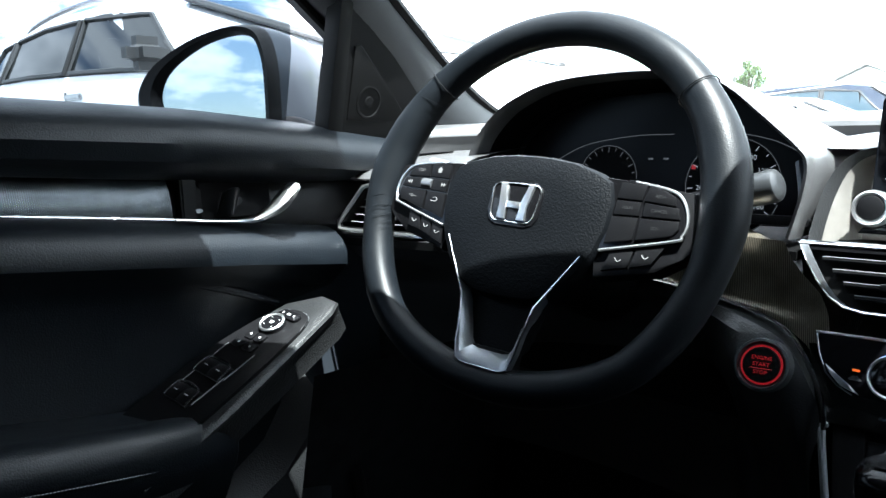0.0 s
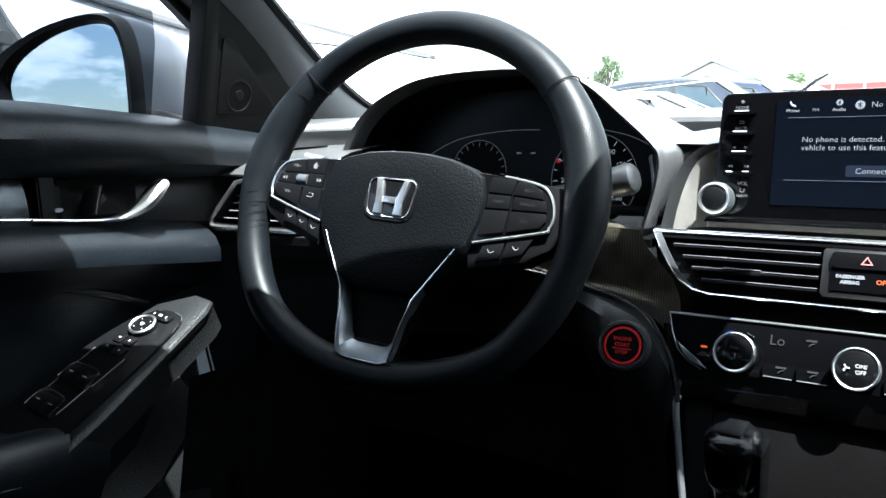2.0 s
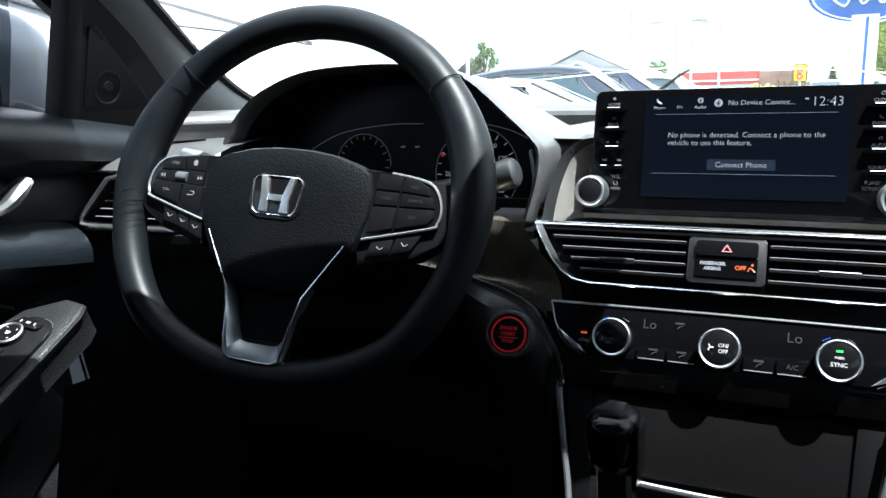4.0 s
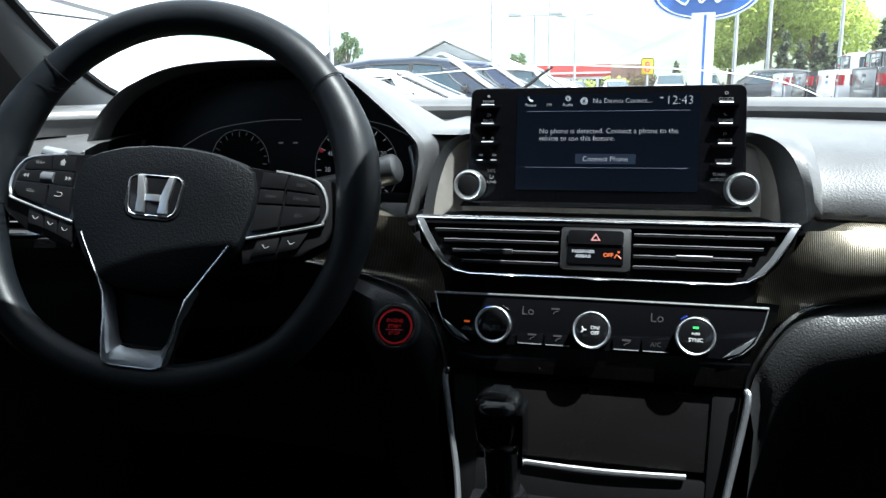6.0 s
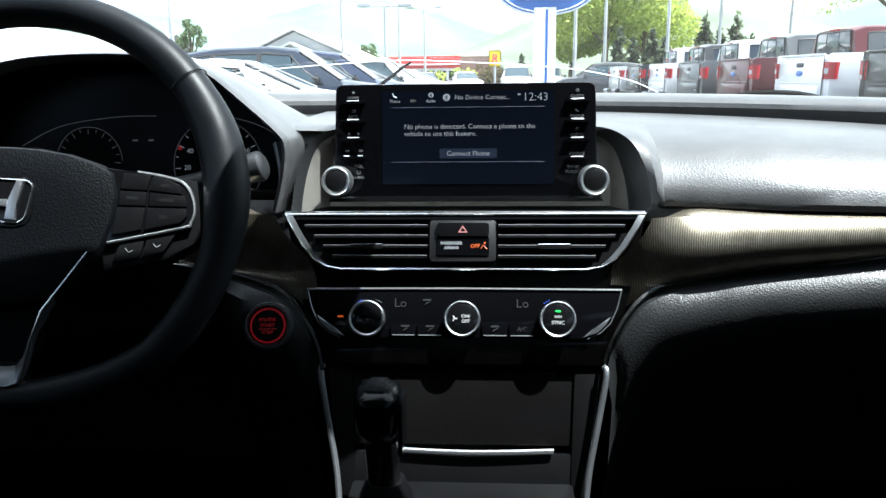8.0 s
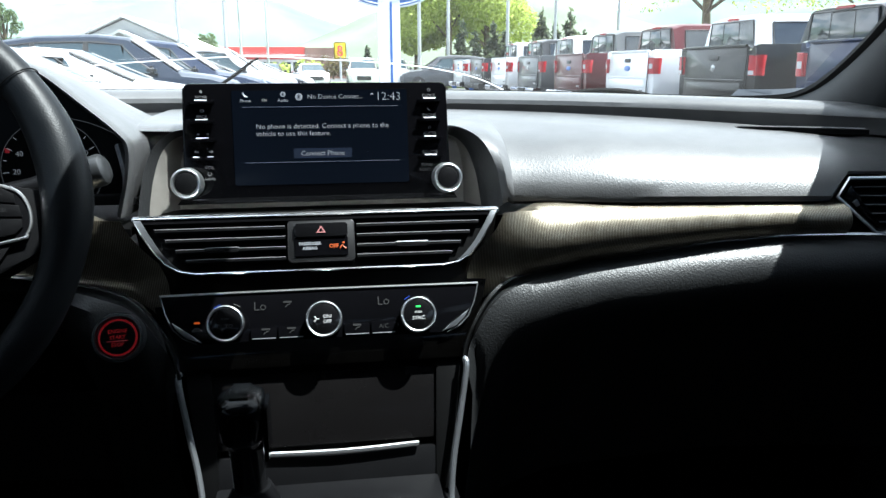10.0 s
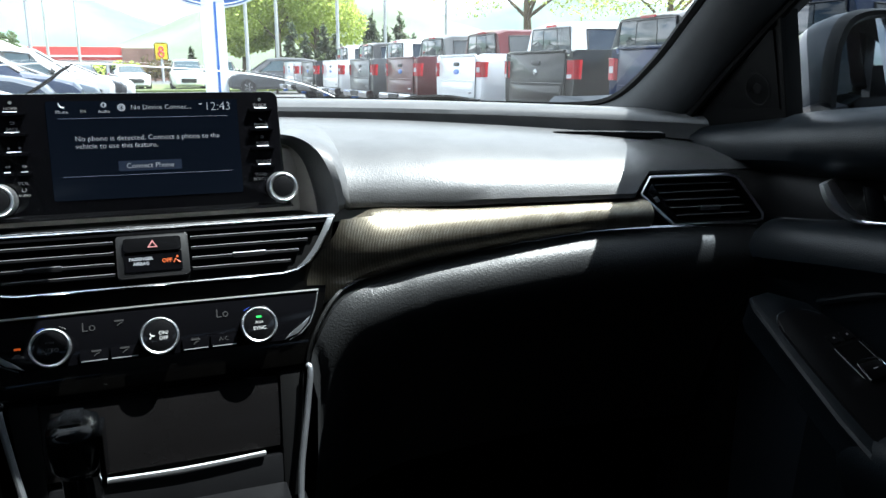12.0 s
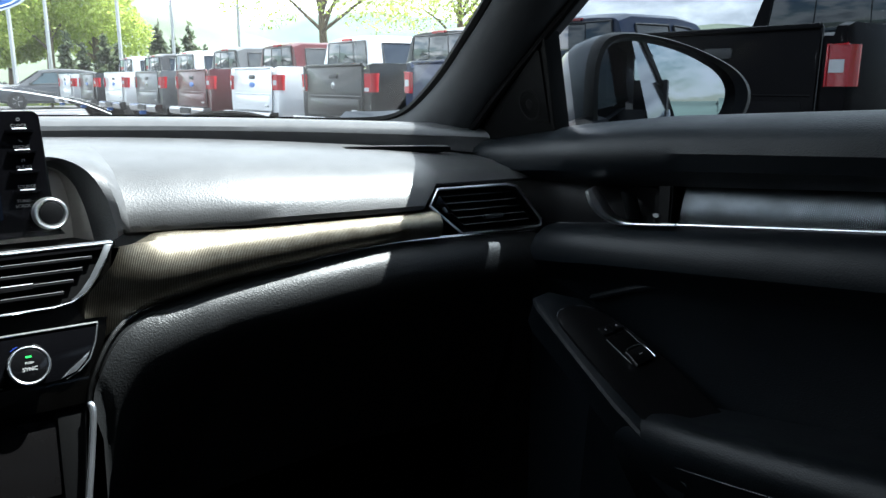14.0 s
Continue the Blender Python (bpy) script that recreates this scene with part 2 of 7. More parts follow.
def smooth_path(pts, steps=6, closed=False):
    """A Catmull-Rom curve through the points."""
    pts = [Vector(p) for p in pts]
    n, out = len(pts), []
    for i in range(n if closed else n - 1):
        p = [pts[(i + k) % n] if closed else pts[min(max(i + k, 0), n - 1)] for k in (-1, 0, 1, 2)]
        for s in range(steps):
            t = s / steps
            out.append(0.5 * (2 * p[1] + (p[2] - p[0]) * t + (2 * p[0] - 5 * p[1] + 4 * p[2] - p[3]) * t * t + (3 * p[1] - p[0] - 3 * p[2] + p[3]) * t ** 3))
    if not closed:
        out.append(pts[-1])
    return out


def tube(pts, r, n=8, closed=False, flat=1.0, up=None):
    """A round bar along a path; r may be a list of radii, flat squashes it along up."""
    pts = [Vector(p) for p in pts]
    m, rings = len(pts), []
    side = None
    for i, p in enumerate(pts):
        a, b = (pts[i - 1], pts[(i + 1) % m]) if closed else (pts[max(i - 1, 0)], pts[min(i + 1, m - 1)])
        d = (b - a).normalized()
        ref = Vector(up) if up else (side if side else Vector((0, 0, 1)) if abs(d.z) < 0.9 else Vector((1, 0, 0)))
        s = d.cross(ref).normalized() if up or not side else (side - d * side.dot(d)).normalized()
        if not up:
            side = s
        w = d.cross(s).normalized()
        q = r[i] if isinstance(r, (list, tuple)) else r
        rings.append([p + s * q * math.cos(2 * math.pi * k / n) + w * q * flat * math.sin(2 * math.pi * k / n) for k in range(n)])
    if closed:
        rings.append(rings[0])
        bm = grid(rings, loop=True)
        bmesh.ops.remove_doubles(bm, verts=bm.verts, dist=1e-6)
        return bm
    return grid(rings, loop=True, ends=True)


def prism(outline, P, n0, n1, bevel=0.0, seg=2):
    """A plate with a 2D outline on the plane P, from depth n0 to n1; bevel rounds its front edge."""
    bm = bmesh.new()
    back = [bm.verts.new(P(a, b, n0)) for a, b in outline]
    front = [bm.verts.new(P(a, b, n1)) for a, b in outline]
    k = len(outline)
    bm.faces.new(back)
    top = bm.faces.new(front)
    for i in range(k):
        j = (i + 1) % k
        bm.faces.new([back[i], back[j], front[j], front[i]])
    if bevel:
        bmesh.ops.bevel(bm, geom=list(top.edges), offset=bevel, segments=seg, profile=0.6, affect="EDGES")
    return bm


def ring_plate(outer, inner, P, n0, n1):
    """A flat frame between two outlines with the same count of points."""
    rows = []
    for o, i in zip(outer, inner):
        rows.append([P(*o, n0), P(*o, n1), P(*i, n1), P(*i, n0)])
    rows.append(rows[0])
    bm = grid(rows, loop=True)
    bmesh.ops.remove_doubles(bm, verts=bm.verts, dist=1e-6)
    return bm


def lathe(profile, P, n=32, u=0.0, v=0.0):
    """A turned body on the plane P at (u, v): profile holds (radius, depth)."""
    rows = [[P(u + r * math.cos(2 * math.pi * k / n), v + r * math.sin(2 * math.pi * k / n), h) for k in range(n)] for r, h in profile]
    return grid(rows, loop=True, ends=True)


def block(lo, hi, bevel=0.0, seg=2, m=None):
    """A box between two corners, rounded."""
    bm = bmesh.new()
    bmesh.ops.create_cube(bm, size=1)
    for v in bm.verts:
        v.co = Vector([lo[i] + (v.co[i] + 0.5) * (hi[i] - lo[i]) for i in range(3)])
    if bevel:
        bmesh.ops.bevel(bm, geom=list(bm.edges), offset=bevel, segments=seg, affect="EDGES")
    if m:
        bmesh.ops.transform(bm, matrix=m, verts=bm.verts)
    return bm


def merge(*bms):
    out = bmesh.new()
    for b in bms:
        me = bpy.data.meshes.new("scrap")
        b.to_mesh(me)
        b.free()
        out.from_mesh(me)
        bpy.data.meshes.remove(me)
    return out


def rounded(w, h, r, cx=0.0, cy=0.0, n=5):
    """The outline of a rounded rectangle."""
    pts = []
    for sx, sy, a0 in ((1, 1, 0), (-1, 1, 90), (-1, -1, 180), (1, -1, 270)):
        for k in range(n + 1):
            a = radians(a0 + 90 * k / n)
            pts.append((cx + sx * (w / 2 - r) + r * math.cos(a), cy + sy * (h / 2 - r) + r * math.sin(a)))
    return pts


def lettering(body, size, P, u, v, n, mat, parent, name="lettering", align="CENTER", fat=0.0):
    """Text in the built-in font, lying on the plane P."""
    c = bpy.data.curves.new(name, "FONT")
    c.body, c.size, c.align_x, c.align_y, c.offset = body, size, align, "CENTER", fat
    c.resolution_u = 2
    o, x, y = P(u, v, n), P(u + 1, v, n) - P(u, v, n), P(u, v + 1, n) - P(u, v, n)
    z = x.cross(y)
    tmp = bpy.data.objects.new("scrap", c)
    me = bpy.data.meshes.new_from_object(tmp)
    bpy.data.objects.remove(tmp)
    me.transform(Matrix(((x.x, y.x, z.x, o.x), (x.y, y.y, z.y, o.y), (x.z, y.z, z.z, o.z), (0, 0, 0, 1))))
    return part(name, me, mat, parent)



# ---- cabin shape ----
def mir(p):
    """The driver's side of a place on the passenger's side."""
    x, y, z = p
    return Vector((-x, y - 0.055 * x, z + 0.026 * x))


def left(bm):
    for v in bm.verts:
        v.co = mir(v.co)
    return bm


def side_of(x, y, z):
    return Vector((x, y, z)) if x >= 0 else mir((-x, y, z))


def y_front(x):
    return 0.722 - 0.11 * (abs(x) - 0.19)


def y_back(x):
    return 1.06 - 0.6 * x * x


def y_glass(x):
    return 1.27 - 0.34 * x * x


def z_top(x):
    return 1.105 - 0.057 * x * x


def z_roll(x):
    return 1.127 - 0.028 * x * x


def spread(a, b, n):
    return [a + (b - a) * i / (n - 1) for i in range(n)]


CHROME_XZ = [(0.700, 0.983), (0.642, 0.985), (0.600, 0.986), (0.545, 0.987), (0.477, 0.986), (0.411, 0.980), (0.346, 0.972), (0.282, 0.964), (0.250, 0.957), (0.216, 0.950), (0.189, 0.942), (0.175, 0.933), (0.164, 0.921), (0.154, 0.906), (0.144, 0.887), (0.139, 0.866)]


def ease(x, a, b):
    t = min(1.0, max(0.0, (x - a) / (b - a)))
    return t * t * (3 - 2 * t)


def stack_y(z):
    """The leaning plane of the centre stack."""
    return 0.6847 + 0.4 * (z - 0.9135)


def chrome_y(x, z):
    w = ease(x, 0.165, 0.30)
    return stack_y(z) * (1 - w) + (0.743 - 0.11 * x) * w


def chrome_z(x):
    pts = sorted(CHROME_XZ)
    for (x0, z0), (x1, z1) in zip(pts, pts[1:]):
        if x0 <= x <= x1:
            return z0 + (z1 - z0) * (x - x0) / (x1 - x0)
    return pts[-1][1] if x > pts[-1][0] else pts[0][1]


# ---- dashboard ----
dash = thing("dashboard", "black soft-touch dashboard with ribbed dark wood-look strip", "dashboard", (0, 0.9, 0.5), kind="")


def pad_row(x):
    yf, yb, zt = y_front(x), y_back(x), z_top(x)
    zl = 1.021 if x < 0.535 else 1.021 + 0.027 * min(1, (x - 0.535) / 0.025)
    yf += 0.0 if x < 0.535 else 0.014 * min(1, (x - 0.535) / 0.025)
    yf += 0.016 * (1 - ease(x, 0.20, 0.34))
    prof = ((0.034, -0.05), (0.002, -0.04), (-0.010, 0.02), (-0.011, 0.10), (-0.004, 0.28), (0.012, 0.50), (0.050, 0.76), (0.12, 0.93))
    row = [Vector((x, yf + dy, zl + f * (zt - zl))) for dy, f in prof]
    row += [Vector((x, yf + 0.12 + (yb - yf - 0.12) * s, zl + (zt - zl) * (0.93 + 0.07 * s))) for s in (0.35, 0.7, 1.0)]
    return row


# the pad's rim arches round the display niche
ARCH_IN = [(0.120, 0.815, 1.0900), (0.148, 0.803, 1.0865), (0.163, 0.793, 1.0735), (0.171, 0.783, 1.0520), (0.1745, 0.770, 1.0280), (0.1755, 0.758, 1.0060)]
ARCH_LIP = [(0.118, 0.806, 1.0955), (0.150, 0.795, 1.0930), (0.168, 0.780, 1.0800), (0.177, 0.765, 1.0570), (0.1805, 0.750, 1.0310), (0.1815, 0.738, 1.0080)]
ARCH_OUT = [(0.120, 0.812, 1.0985), (0.154, 0.792, 1.0970), (0.175, 0.765, 1.0850), (0.186, 0.742, 1.0620), (0.191, 0.735, 1.0370), (0.193, 0.729, 1.0190)]


def pad_start():
    """The pad's own section at its inner end, from its top down to its lip."""
    pts = smooth_path([p for p in reversed(pad_row(0.204)[1:9])], 8)
    return [pts[round(i * (len(pts) - 1) / 40)] for i in range(41)]


arch = [smooth_path(c, 8) for c in (ARCH_IN, ARCH_LIP, ARCH_OUT)]
last = pad_start()
tuck = Vector((0, 0.035, -0.014))
mid = [a.lerp(b, 0.5) + Vector((0, -0.003, 0.003)) for a, b in zip(arch[2], last)]
# the rim is pad in shadow; the darker knee plastic paints that shadow in
part("shaded_pad_rim", grid([[r[0] + tuck] + list(r) for r in arch]), M_KNEE, dash, "pad rim of the display niche, shade put in by darker colour")
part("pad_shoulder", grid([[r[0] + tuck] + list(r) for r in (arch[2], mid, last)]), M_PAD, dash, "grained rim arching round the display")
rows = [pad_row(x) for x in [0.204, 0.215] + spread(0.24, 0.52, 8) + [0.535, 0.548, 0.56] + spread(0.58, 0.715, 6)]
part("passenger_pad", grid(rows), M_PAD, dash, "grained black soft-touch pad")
rows = [pad_row(x) for x in (0.56, 0.59, 0.62, 0.65, 0.68, 0.715)]
part("driver_pad_end", left(grid(rows)), M_PAD, dash, "grained black soft-touch pad")

# dash top behind the display and the roll along the windshield
rows = []
for x in spread(-0.20, 0.225, 14):
    y0 = 0.80 + 0.085 * ease(x, 0.13, 0.21)
    rows.append([side_of(x, y0 + (y_back(x) - y0) * s, 1.0925 + (z_top(x) - 1.0925) * s ** 0.3) for s in (0, 0.06, 0.2, 0.4, 0.7, 1.0)])
part("centre_top", grid(rows), M_PAD, dash)
rows = []
for x in spread(-0.74, 0.74, 41):
    yb, yg, zt, zr = y_back(x), y_glass(x), z_top(x), z_roll(x)
    prof = ((yb - 0.01, zt - 0.012), (yb + 0.016, zt - 0.004), (yb + 0.014, zr - 0.020), (yb + 0.010, zr - 0.015), (yb + 0.012, zr - 0.009), (yb + 0.019, zr - 0.004), (yb + 0.032, zr), (yb + 0.06, zr + 0.002), (yg - 0.03, zr - 0.004), (yg, zr - 0.014))
    rows.append([side_of(x, y, z) for y, z in prof])
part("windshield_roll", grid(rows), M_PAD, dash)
# defroster grille by the passenger pillar
zd = z_top(0.6) + 0.0035
part("defroster_slot", shell([[Vector((x, y0 + k, zd - 0.12 * k)) for x, y0 in ((0.515, 0.835), (0.560, 0.815), (0.605, 0.790), (0.640, 0.765))] for k in (0.0, 0.034)], (0, 0, -0.006)), M_DARK, dash, "dark defroster slot")
for i in range(5):
    k = 0.004 + 0.0065 * i
    part("defroster_slat", tube([Vector((x, y0 + k, zd + 0.0012 - 0.12 * k)) for x, y0 in ((0.518, 0.834), (0.560, 0.815), (0.605, 0.790), (0.638, 0.766))], 0.0014, 6), M_PAD, dash)
# satin bronze niche behind the display
P_N = frame_of((0.0, 0.79, 1.03), (1, 0, 0), (0, 0.22, 1))
niche = [(-0.180, -0.03), (0.202, -0.03), (0.200, 0.010), (0.188, 0.035), (0.165, 0.052), (0.12, 0.060), (-0.12, 0.060), (-0.165, 0.05), (-0.180, 0.03)]
part("display_niche", prism(niche, P_N, -0.02, -0.004, 0.003), M_BRONZE, dash, "satin bronze plastic niche behind the display")
rows = [[p, p.lerp(Vector((0.135, 0.812, min(p.z, 1.083))), 0.5) + Vector((0.004, 0.006, 0)), Vector((0.128, 0.822, min(p.z, 1.083)))] for p in arch[0]]
part("niche_flank", grid(rows), M_BRONZE, dash, "satin bronze side of the display niche")
part("niche_flank", left(grid(rows)), M_BRONZE, dash, "satin bronze side of the display niche")
# driver's side of the rim, shadow again put in by the darker plastic
part("shaded_pad_rim", left(grid([[r[0] + tuck] + list(r) for r in arch[:2]])), M_KNEE, dash)
for i in range(7):
    part("speaker_slot", tube([P_N(-0.158 + 0.0055 * i, 0.045, -0.003), P_N(-0.154 + 0.0055 * i, 0.056, -0.003)], 0.0012, 5), M_DARK, dash)

# ribbed strips, with the chrome line under them and the knee pads below
VENT_SIDE = [(0.900, 0.146), (0.950, 0.149), (0.9625, 0.1505), (0.9720, 0.1540), (0.9840, 0.1655), (1.0000, 0.1775), (1.0165, 0.1860), (1.0300, 0.1870)]


def vent_side(z):
    """How far the slanting end of the centre vent reaches at a height."""
    for (z0, x0), (z1, x1) in zip(VENT_SIDE, VENT_SIDE[1:]):
        if z0 <= z <= z1:
            return x0 + (x1 - x0) * (z - z0) / (z1 - z0)
    return VENT_SIDE[0][1] if z < 0.9 else VENT_SIDE[-1][1]


def strip_bm(tilt):
    """The strip from the vent's end to the side vent, rolling from an upward face at its top to an upright one below."""
    rows, zt = [], 1.0165
    for f in [0, 0.02, 0.05] + spread(0.09, 1.0, 34):
        row = []
        for s in [k / 10 for k in range(11)]:
            x = 0.17 + 0.38 * f
            for _ in range(6):
                z = zt + (max(chrome_z(x), 0.90) - zt) * s
                x = vent_side(z) + (0.552 - vent_side(z)) * f
            w = ease(x, 0.160, 0.240)
            drop = zt - max(chrome_z(x), 0.90)
            y = 0.743 - 0.11 * max(x, 0.19) - 0.0165 - drop * tilt * (1.15 * s - 0.96 * s * s) + 0.006 * s * s
            row.append(Vector((x, y * w + (0.6985 - 0.16 * (z - 0.95)) * (1 - w), z)))
        first, last = row[0], row[-1]
        w = ease(first.x, 0.19, 0.25)
        rows.append([first + Vector((0, 0.012 + 0.018 * w, 0.012 * w - 0.004))] + row + [last + Vector((0, 0.02, -0.01))])
    return grid(rows)


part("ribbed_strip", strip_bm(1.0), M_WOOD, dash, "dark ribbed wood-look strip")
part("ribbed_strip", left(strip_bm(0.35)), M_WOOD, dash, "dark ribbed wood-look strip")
line = smooth_path([(x, chrome_y(x, z) - 0.003 - 0.013 * ease(x, 0.18, 0.30), z) for x, z in CHROME_XZ], 4)
part("chrome_line", tube(line, 0.0022, 6), M_CHROME, dash, "thin chrome line")
part("chrome_line", tube([mir(p) for p in line], 0.0022, 6), M_CHROME, dash, "thin chrome line")


def knee_bm(back):
    rows = []
    for p in smooth_path([(x, 0, z) for x, z in CHROME_XZ], 4):
        x, z = p.x, p.z
        y = chrome_y(x, z)
        k = 1.0 if x > 0.26 else max(0.0, (x - 0.148) / 0.112) ** 0.5
        e = min(1.0, k * 1.1)
        prof = ((0.012 * e + 0.004, 0.006 * e - 0.012 * (1 - e)), (-0.003 * e, -0.003 - 0.008 * (1 - e)), (-0.016 * k - 0.004, -0.006), (-0.032 * k - 0.003, -0.016), (-0.041 * k - 0.002, -0.034), (-0.040 * k, -0.052), (-0.030 * k + 0.004, -0.074), (-0.008 * k + 0.008, -0.105), (0.035, -0.16), (0.085, -0.30))
        shift = 0.010 * (1 - ease(x, 0.20, 0.32))
        rows.append([Vector((x + shift * min(1, 40 * -dz), y + dy + back * ease(x, 0.20, 0.27) * min(1, -30 * min(dz, 0.0)), z + dz)) for dy, dz in prof])
    return grid(rows)


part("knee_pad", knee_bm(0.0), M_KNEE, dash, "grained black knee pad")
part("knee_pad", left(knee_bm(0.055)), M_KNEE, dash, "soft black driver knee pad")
# hidden shelf added to stop sun leaking through into the footwell
part("binnacle_light_stop", block((-0.62, 0.712, 1.000), (-0.185, 0.82, 1.008)), M_DARK, dash)
# the second block is added to keep leaking sun out of the footwell
part("dash_core", merge(block((-0.74, 0.84, 0.50), (0.74, 1.30, 0.985)), block((-0.72, 0.735, 0.83), (-0.15, 0.86, 0.98))), M_DARK, dash)

# ---- centre stack ----
P_S = frame_of((0, 0.681, 0.915), (1, 0, 0), (0, 0.371, 0.928))
face = [(-0.186, 0.1075), (0.186, 0.1075), (0.175, 0.06), (0.166, 0.022), (0.156, -0.012), (0.144, -0.045), (-0.144, -0.045), (-0.156, -0.012), (-0.166, 0.022), (-0.175, 0.06)]
# same trim as the strip, its shade painted in by the darker copy
part("stack_face", prism(face, P_S, -0.05, -0.005, 0.002), M_WOOD_SHADED, dash, "ribbed centre stack face, its shade put into the colour")
part("stack_ledge", prism([(-0.183, 0.008), (0.183, 0.008), (0.178, 0.09), (-0.178, 0.09)], frame_of((0, 0.715, 1.0105), (1, 0, 0), (0, 1, 0.02)), -0.01, 0.0, 0.002), M_DARK, dash)

vent = thing("air_vent", "wide black centre air vent in a chrome frame", "air vent", P_S(0, 0.08, -0.02))
half = [(0.1845, 0.1075), (0.176, 0.092), (0.164, 0.074), (0.153, 0.061), (0.140, 0.0535), (0.124, 0.0505)]
vent_out = [(-a, b) for a, b in half] + [(a, b) for a, b in reversed(half)]
vent_in = [(a * 0.965, 0.0795 + (b - 0.0795) * 0.87 - 0.002) for a, b in vent_out]
part("chrome_frame", ring_plate(vent_out, vent_in, P_S, -0.012, 0.0035), M_GLOSS, vent)
part("chrome_edge", tube([P_S(a, b, 0.004) for a, b in vent_out], 0.0011, 6, closed=True), M_CHROME, vent, "chrome edge")
part("top_bar", prism([(-0.1855, 0.1055), (0.1855, 0.1055), (0.1835, 0.1105), (-0.1835, 0.1105)], P_S, -0.02, 0.0045, 0.0015), M_CHROME, vent, "satin chrome bar")
part("cavity", prism(vent_in, P_S, -0.006, -0.0035), M_DARK, vent)
for sgn in (-1, 1):
    end = [(0.1840, 0.1060), (0.1755, 0.0915), (0.1635, 0.0735), (0.1525, 0.0607), (0.1395, 0.0533), (0.1385, 0.0552), (0.1490, 0.0630), (0.1590, 0.0758), (0.1700, 0.0935), (0.1765, 0.1060)]
    part("end_trim", prism([(sgn * a, b) for a, b in end], P_S, 0.0015, 0.0048, 0.0008), M_SILVER, vent, "satin chrome end of the vent")
for sgn in (-1, 1):
    for i, v in enumerate((0.0950, 0.0845, 0.0740, 0.0635)):
        reach = 0.166 - (0.098 - v) * 0.95
        a, b = (0.036, reach) if sgn > 0 else (-reach, -0.036)
        bm = grid([[P_S(u, v + 0.0012, 0.004), P_S(u, v + 0.0020, -0.0030), P_S(u, v - 0.0016, -0.0030), P_S(u, v - 0.0013, 0.004)] for u in (a, b)], loop=True, ends=True)
        part("slat", bm, M_PLASTIC, vent)
        # pale tube paints the sunlit glint along the slat's front edge
        part("slat_glint", tube([P_S(a, v + 0.0012, 0.0041), P_S(b, v + 0.0012, 0.0041)], 0.0004, 5), M_EDGE, vent)
    u = -0.098 if sgn < 0 else 0.092
    part("vent_tab", prism(rounded(0.034, 0.005, 0.002, u, 0.0735), P_S, 0.002, 0.0075, 0.001), M_PLASTIC, vent)
    part("tab_edge", tube([P_S(u - 0.016, 0.0757, 0.0076), P_S(u + 0.016, 0.0757, 0.0076)], 0.0005, 5), M_EDGE if sgn < 0 else M_RING, vent)

hazard = thing("hazard_switch", "black hazard switch with red triangle over airbag lamp", "switch", P_S(0, 0.08, 0))
part("surround", prism(rounded(0.067, 0.042, 0.003, 0, 0.0795), P_S, -0.003, 0.0065, 0.0012), material("grey_switch_frame", (0.010, 0.010, 0.0105), 0.38, spec=0.4, wear=0.06), hazard)
part("button", prism(rounded(0.053, 0.0135, 0.002, 0, 0.0905), P_S, 0.004, 0.0095, 0.0016), M_GLOSS, hazard)
part("lamp_window", prism(rounded(0.053, 0.0185, 0.001, 0, 0.0735), P_S, 0.004, 0.0078), M_BEZEL, hazard)
tri = [(-0.0048, 0.0872), (0.0048, 0.0872), (0.0, 0.0946)]
part("triangle", ring_plate(tri, [(a * 0.6, 0.0896 + (b - 0.0896) * 0.6) for a, b in tri], P_S, 0.0096, 0.0101), material("pale_red_triangle", (0.34, 0.13, 0.13), 0.5), hazard)
lettering("PASSENGER", 0.0042, P_S, -0.0115, 0.0765, 0.0082, M_INK, hazard, fat=0.0002)
lettering("AIRBAG", 0.0042, P_S, -0.0115, 0.0718, 0.0082, M_INK, hazard, fat=0.0002)
lettering("OFF", 0.0054, P_S, 0.0125, 0.0735, 0.0082, M_ORANGE, hazard, fat=0.0002)
part("airbag_sign", lathe([(0.0012, 0.0080), (0.0012, 0.0084)], P_S, 10, 0.0222, 0.0768), M_ORANGE, hazard)
part("airbag_sign", tube([P_S(0.0185, 0.0710, 0.0083), P_S(0.0205, 0.0745, 0.0083), P_S(0.0225, 0.0725, 0.0083), P_S(0.0245, 0.0705, 0.0083)], 0.0007, 5), M_ORANGE, hazard)

# ---- climate panel ----
climate = thing("climate_panel", "glossy black climate panel with three chrome-ringed dials", "control panel", P_S(0, 0, -0.01))
ch = [(0.1590, 0.0305), (0.1540, 0.012), (0.147, -0.003), (0.137, -0.0125), (0.124, -0.0185)]
clim = [(-a, b) for a, b in ch] + [(a, b) for a, b in reversed(ch)]
part("panel", prism(clim, P_S, -0.01, 0.0, 0.001), M_BEZEL, climate)
part("top_chrome", tube([P_S(-0.159, 0.0305, 0.0005), P_S(0, 0.0312, 0.0005), P_S(0.159, 0.0305, 0.0005)], 0.0012, 6), M_RING, climate)
for sgn in (-1, 1):
    part("side_chrome", tube([P_S(sgn * a, b, 0.0005) for a, b in ch], 0.0007, 5), M_SILVER, climate)
    part("corner_wing", prism([(sgn * a, b) for a, b in ((0.148, 0.004), (0.143, -0.004), (0.134, -0.0125), (0.119, -0.0175), (0.128, -0.010), (0.137, -0.004))], P_S, 0.0, 0.003, 0.001), M_SILVER, climate)
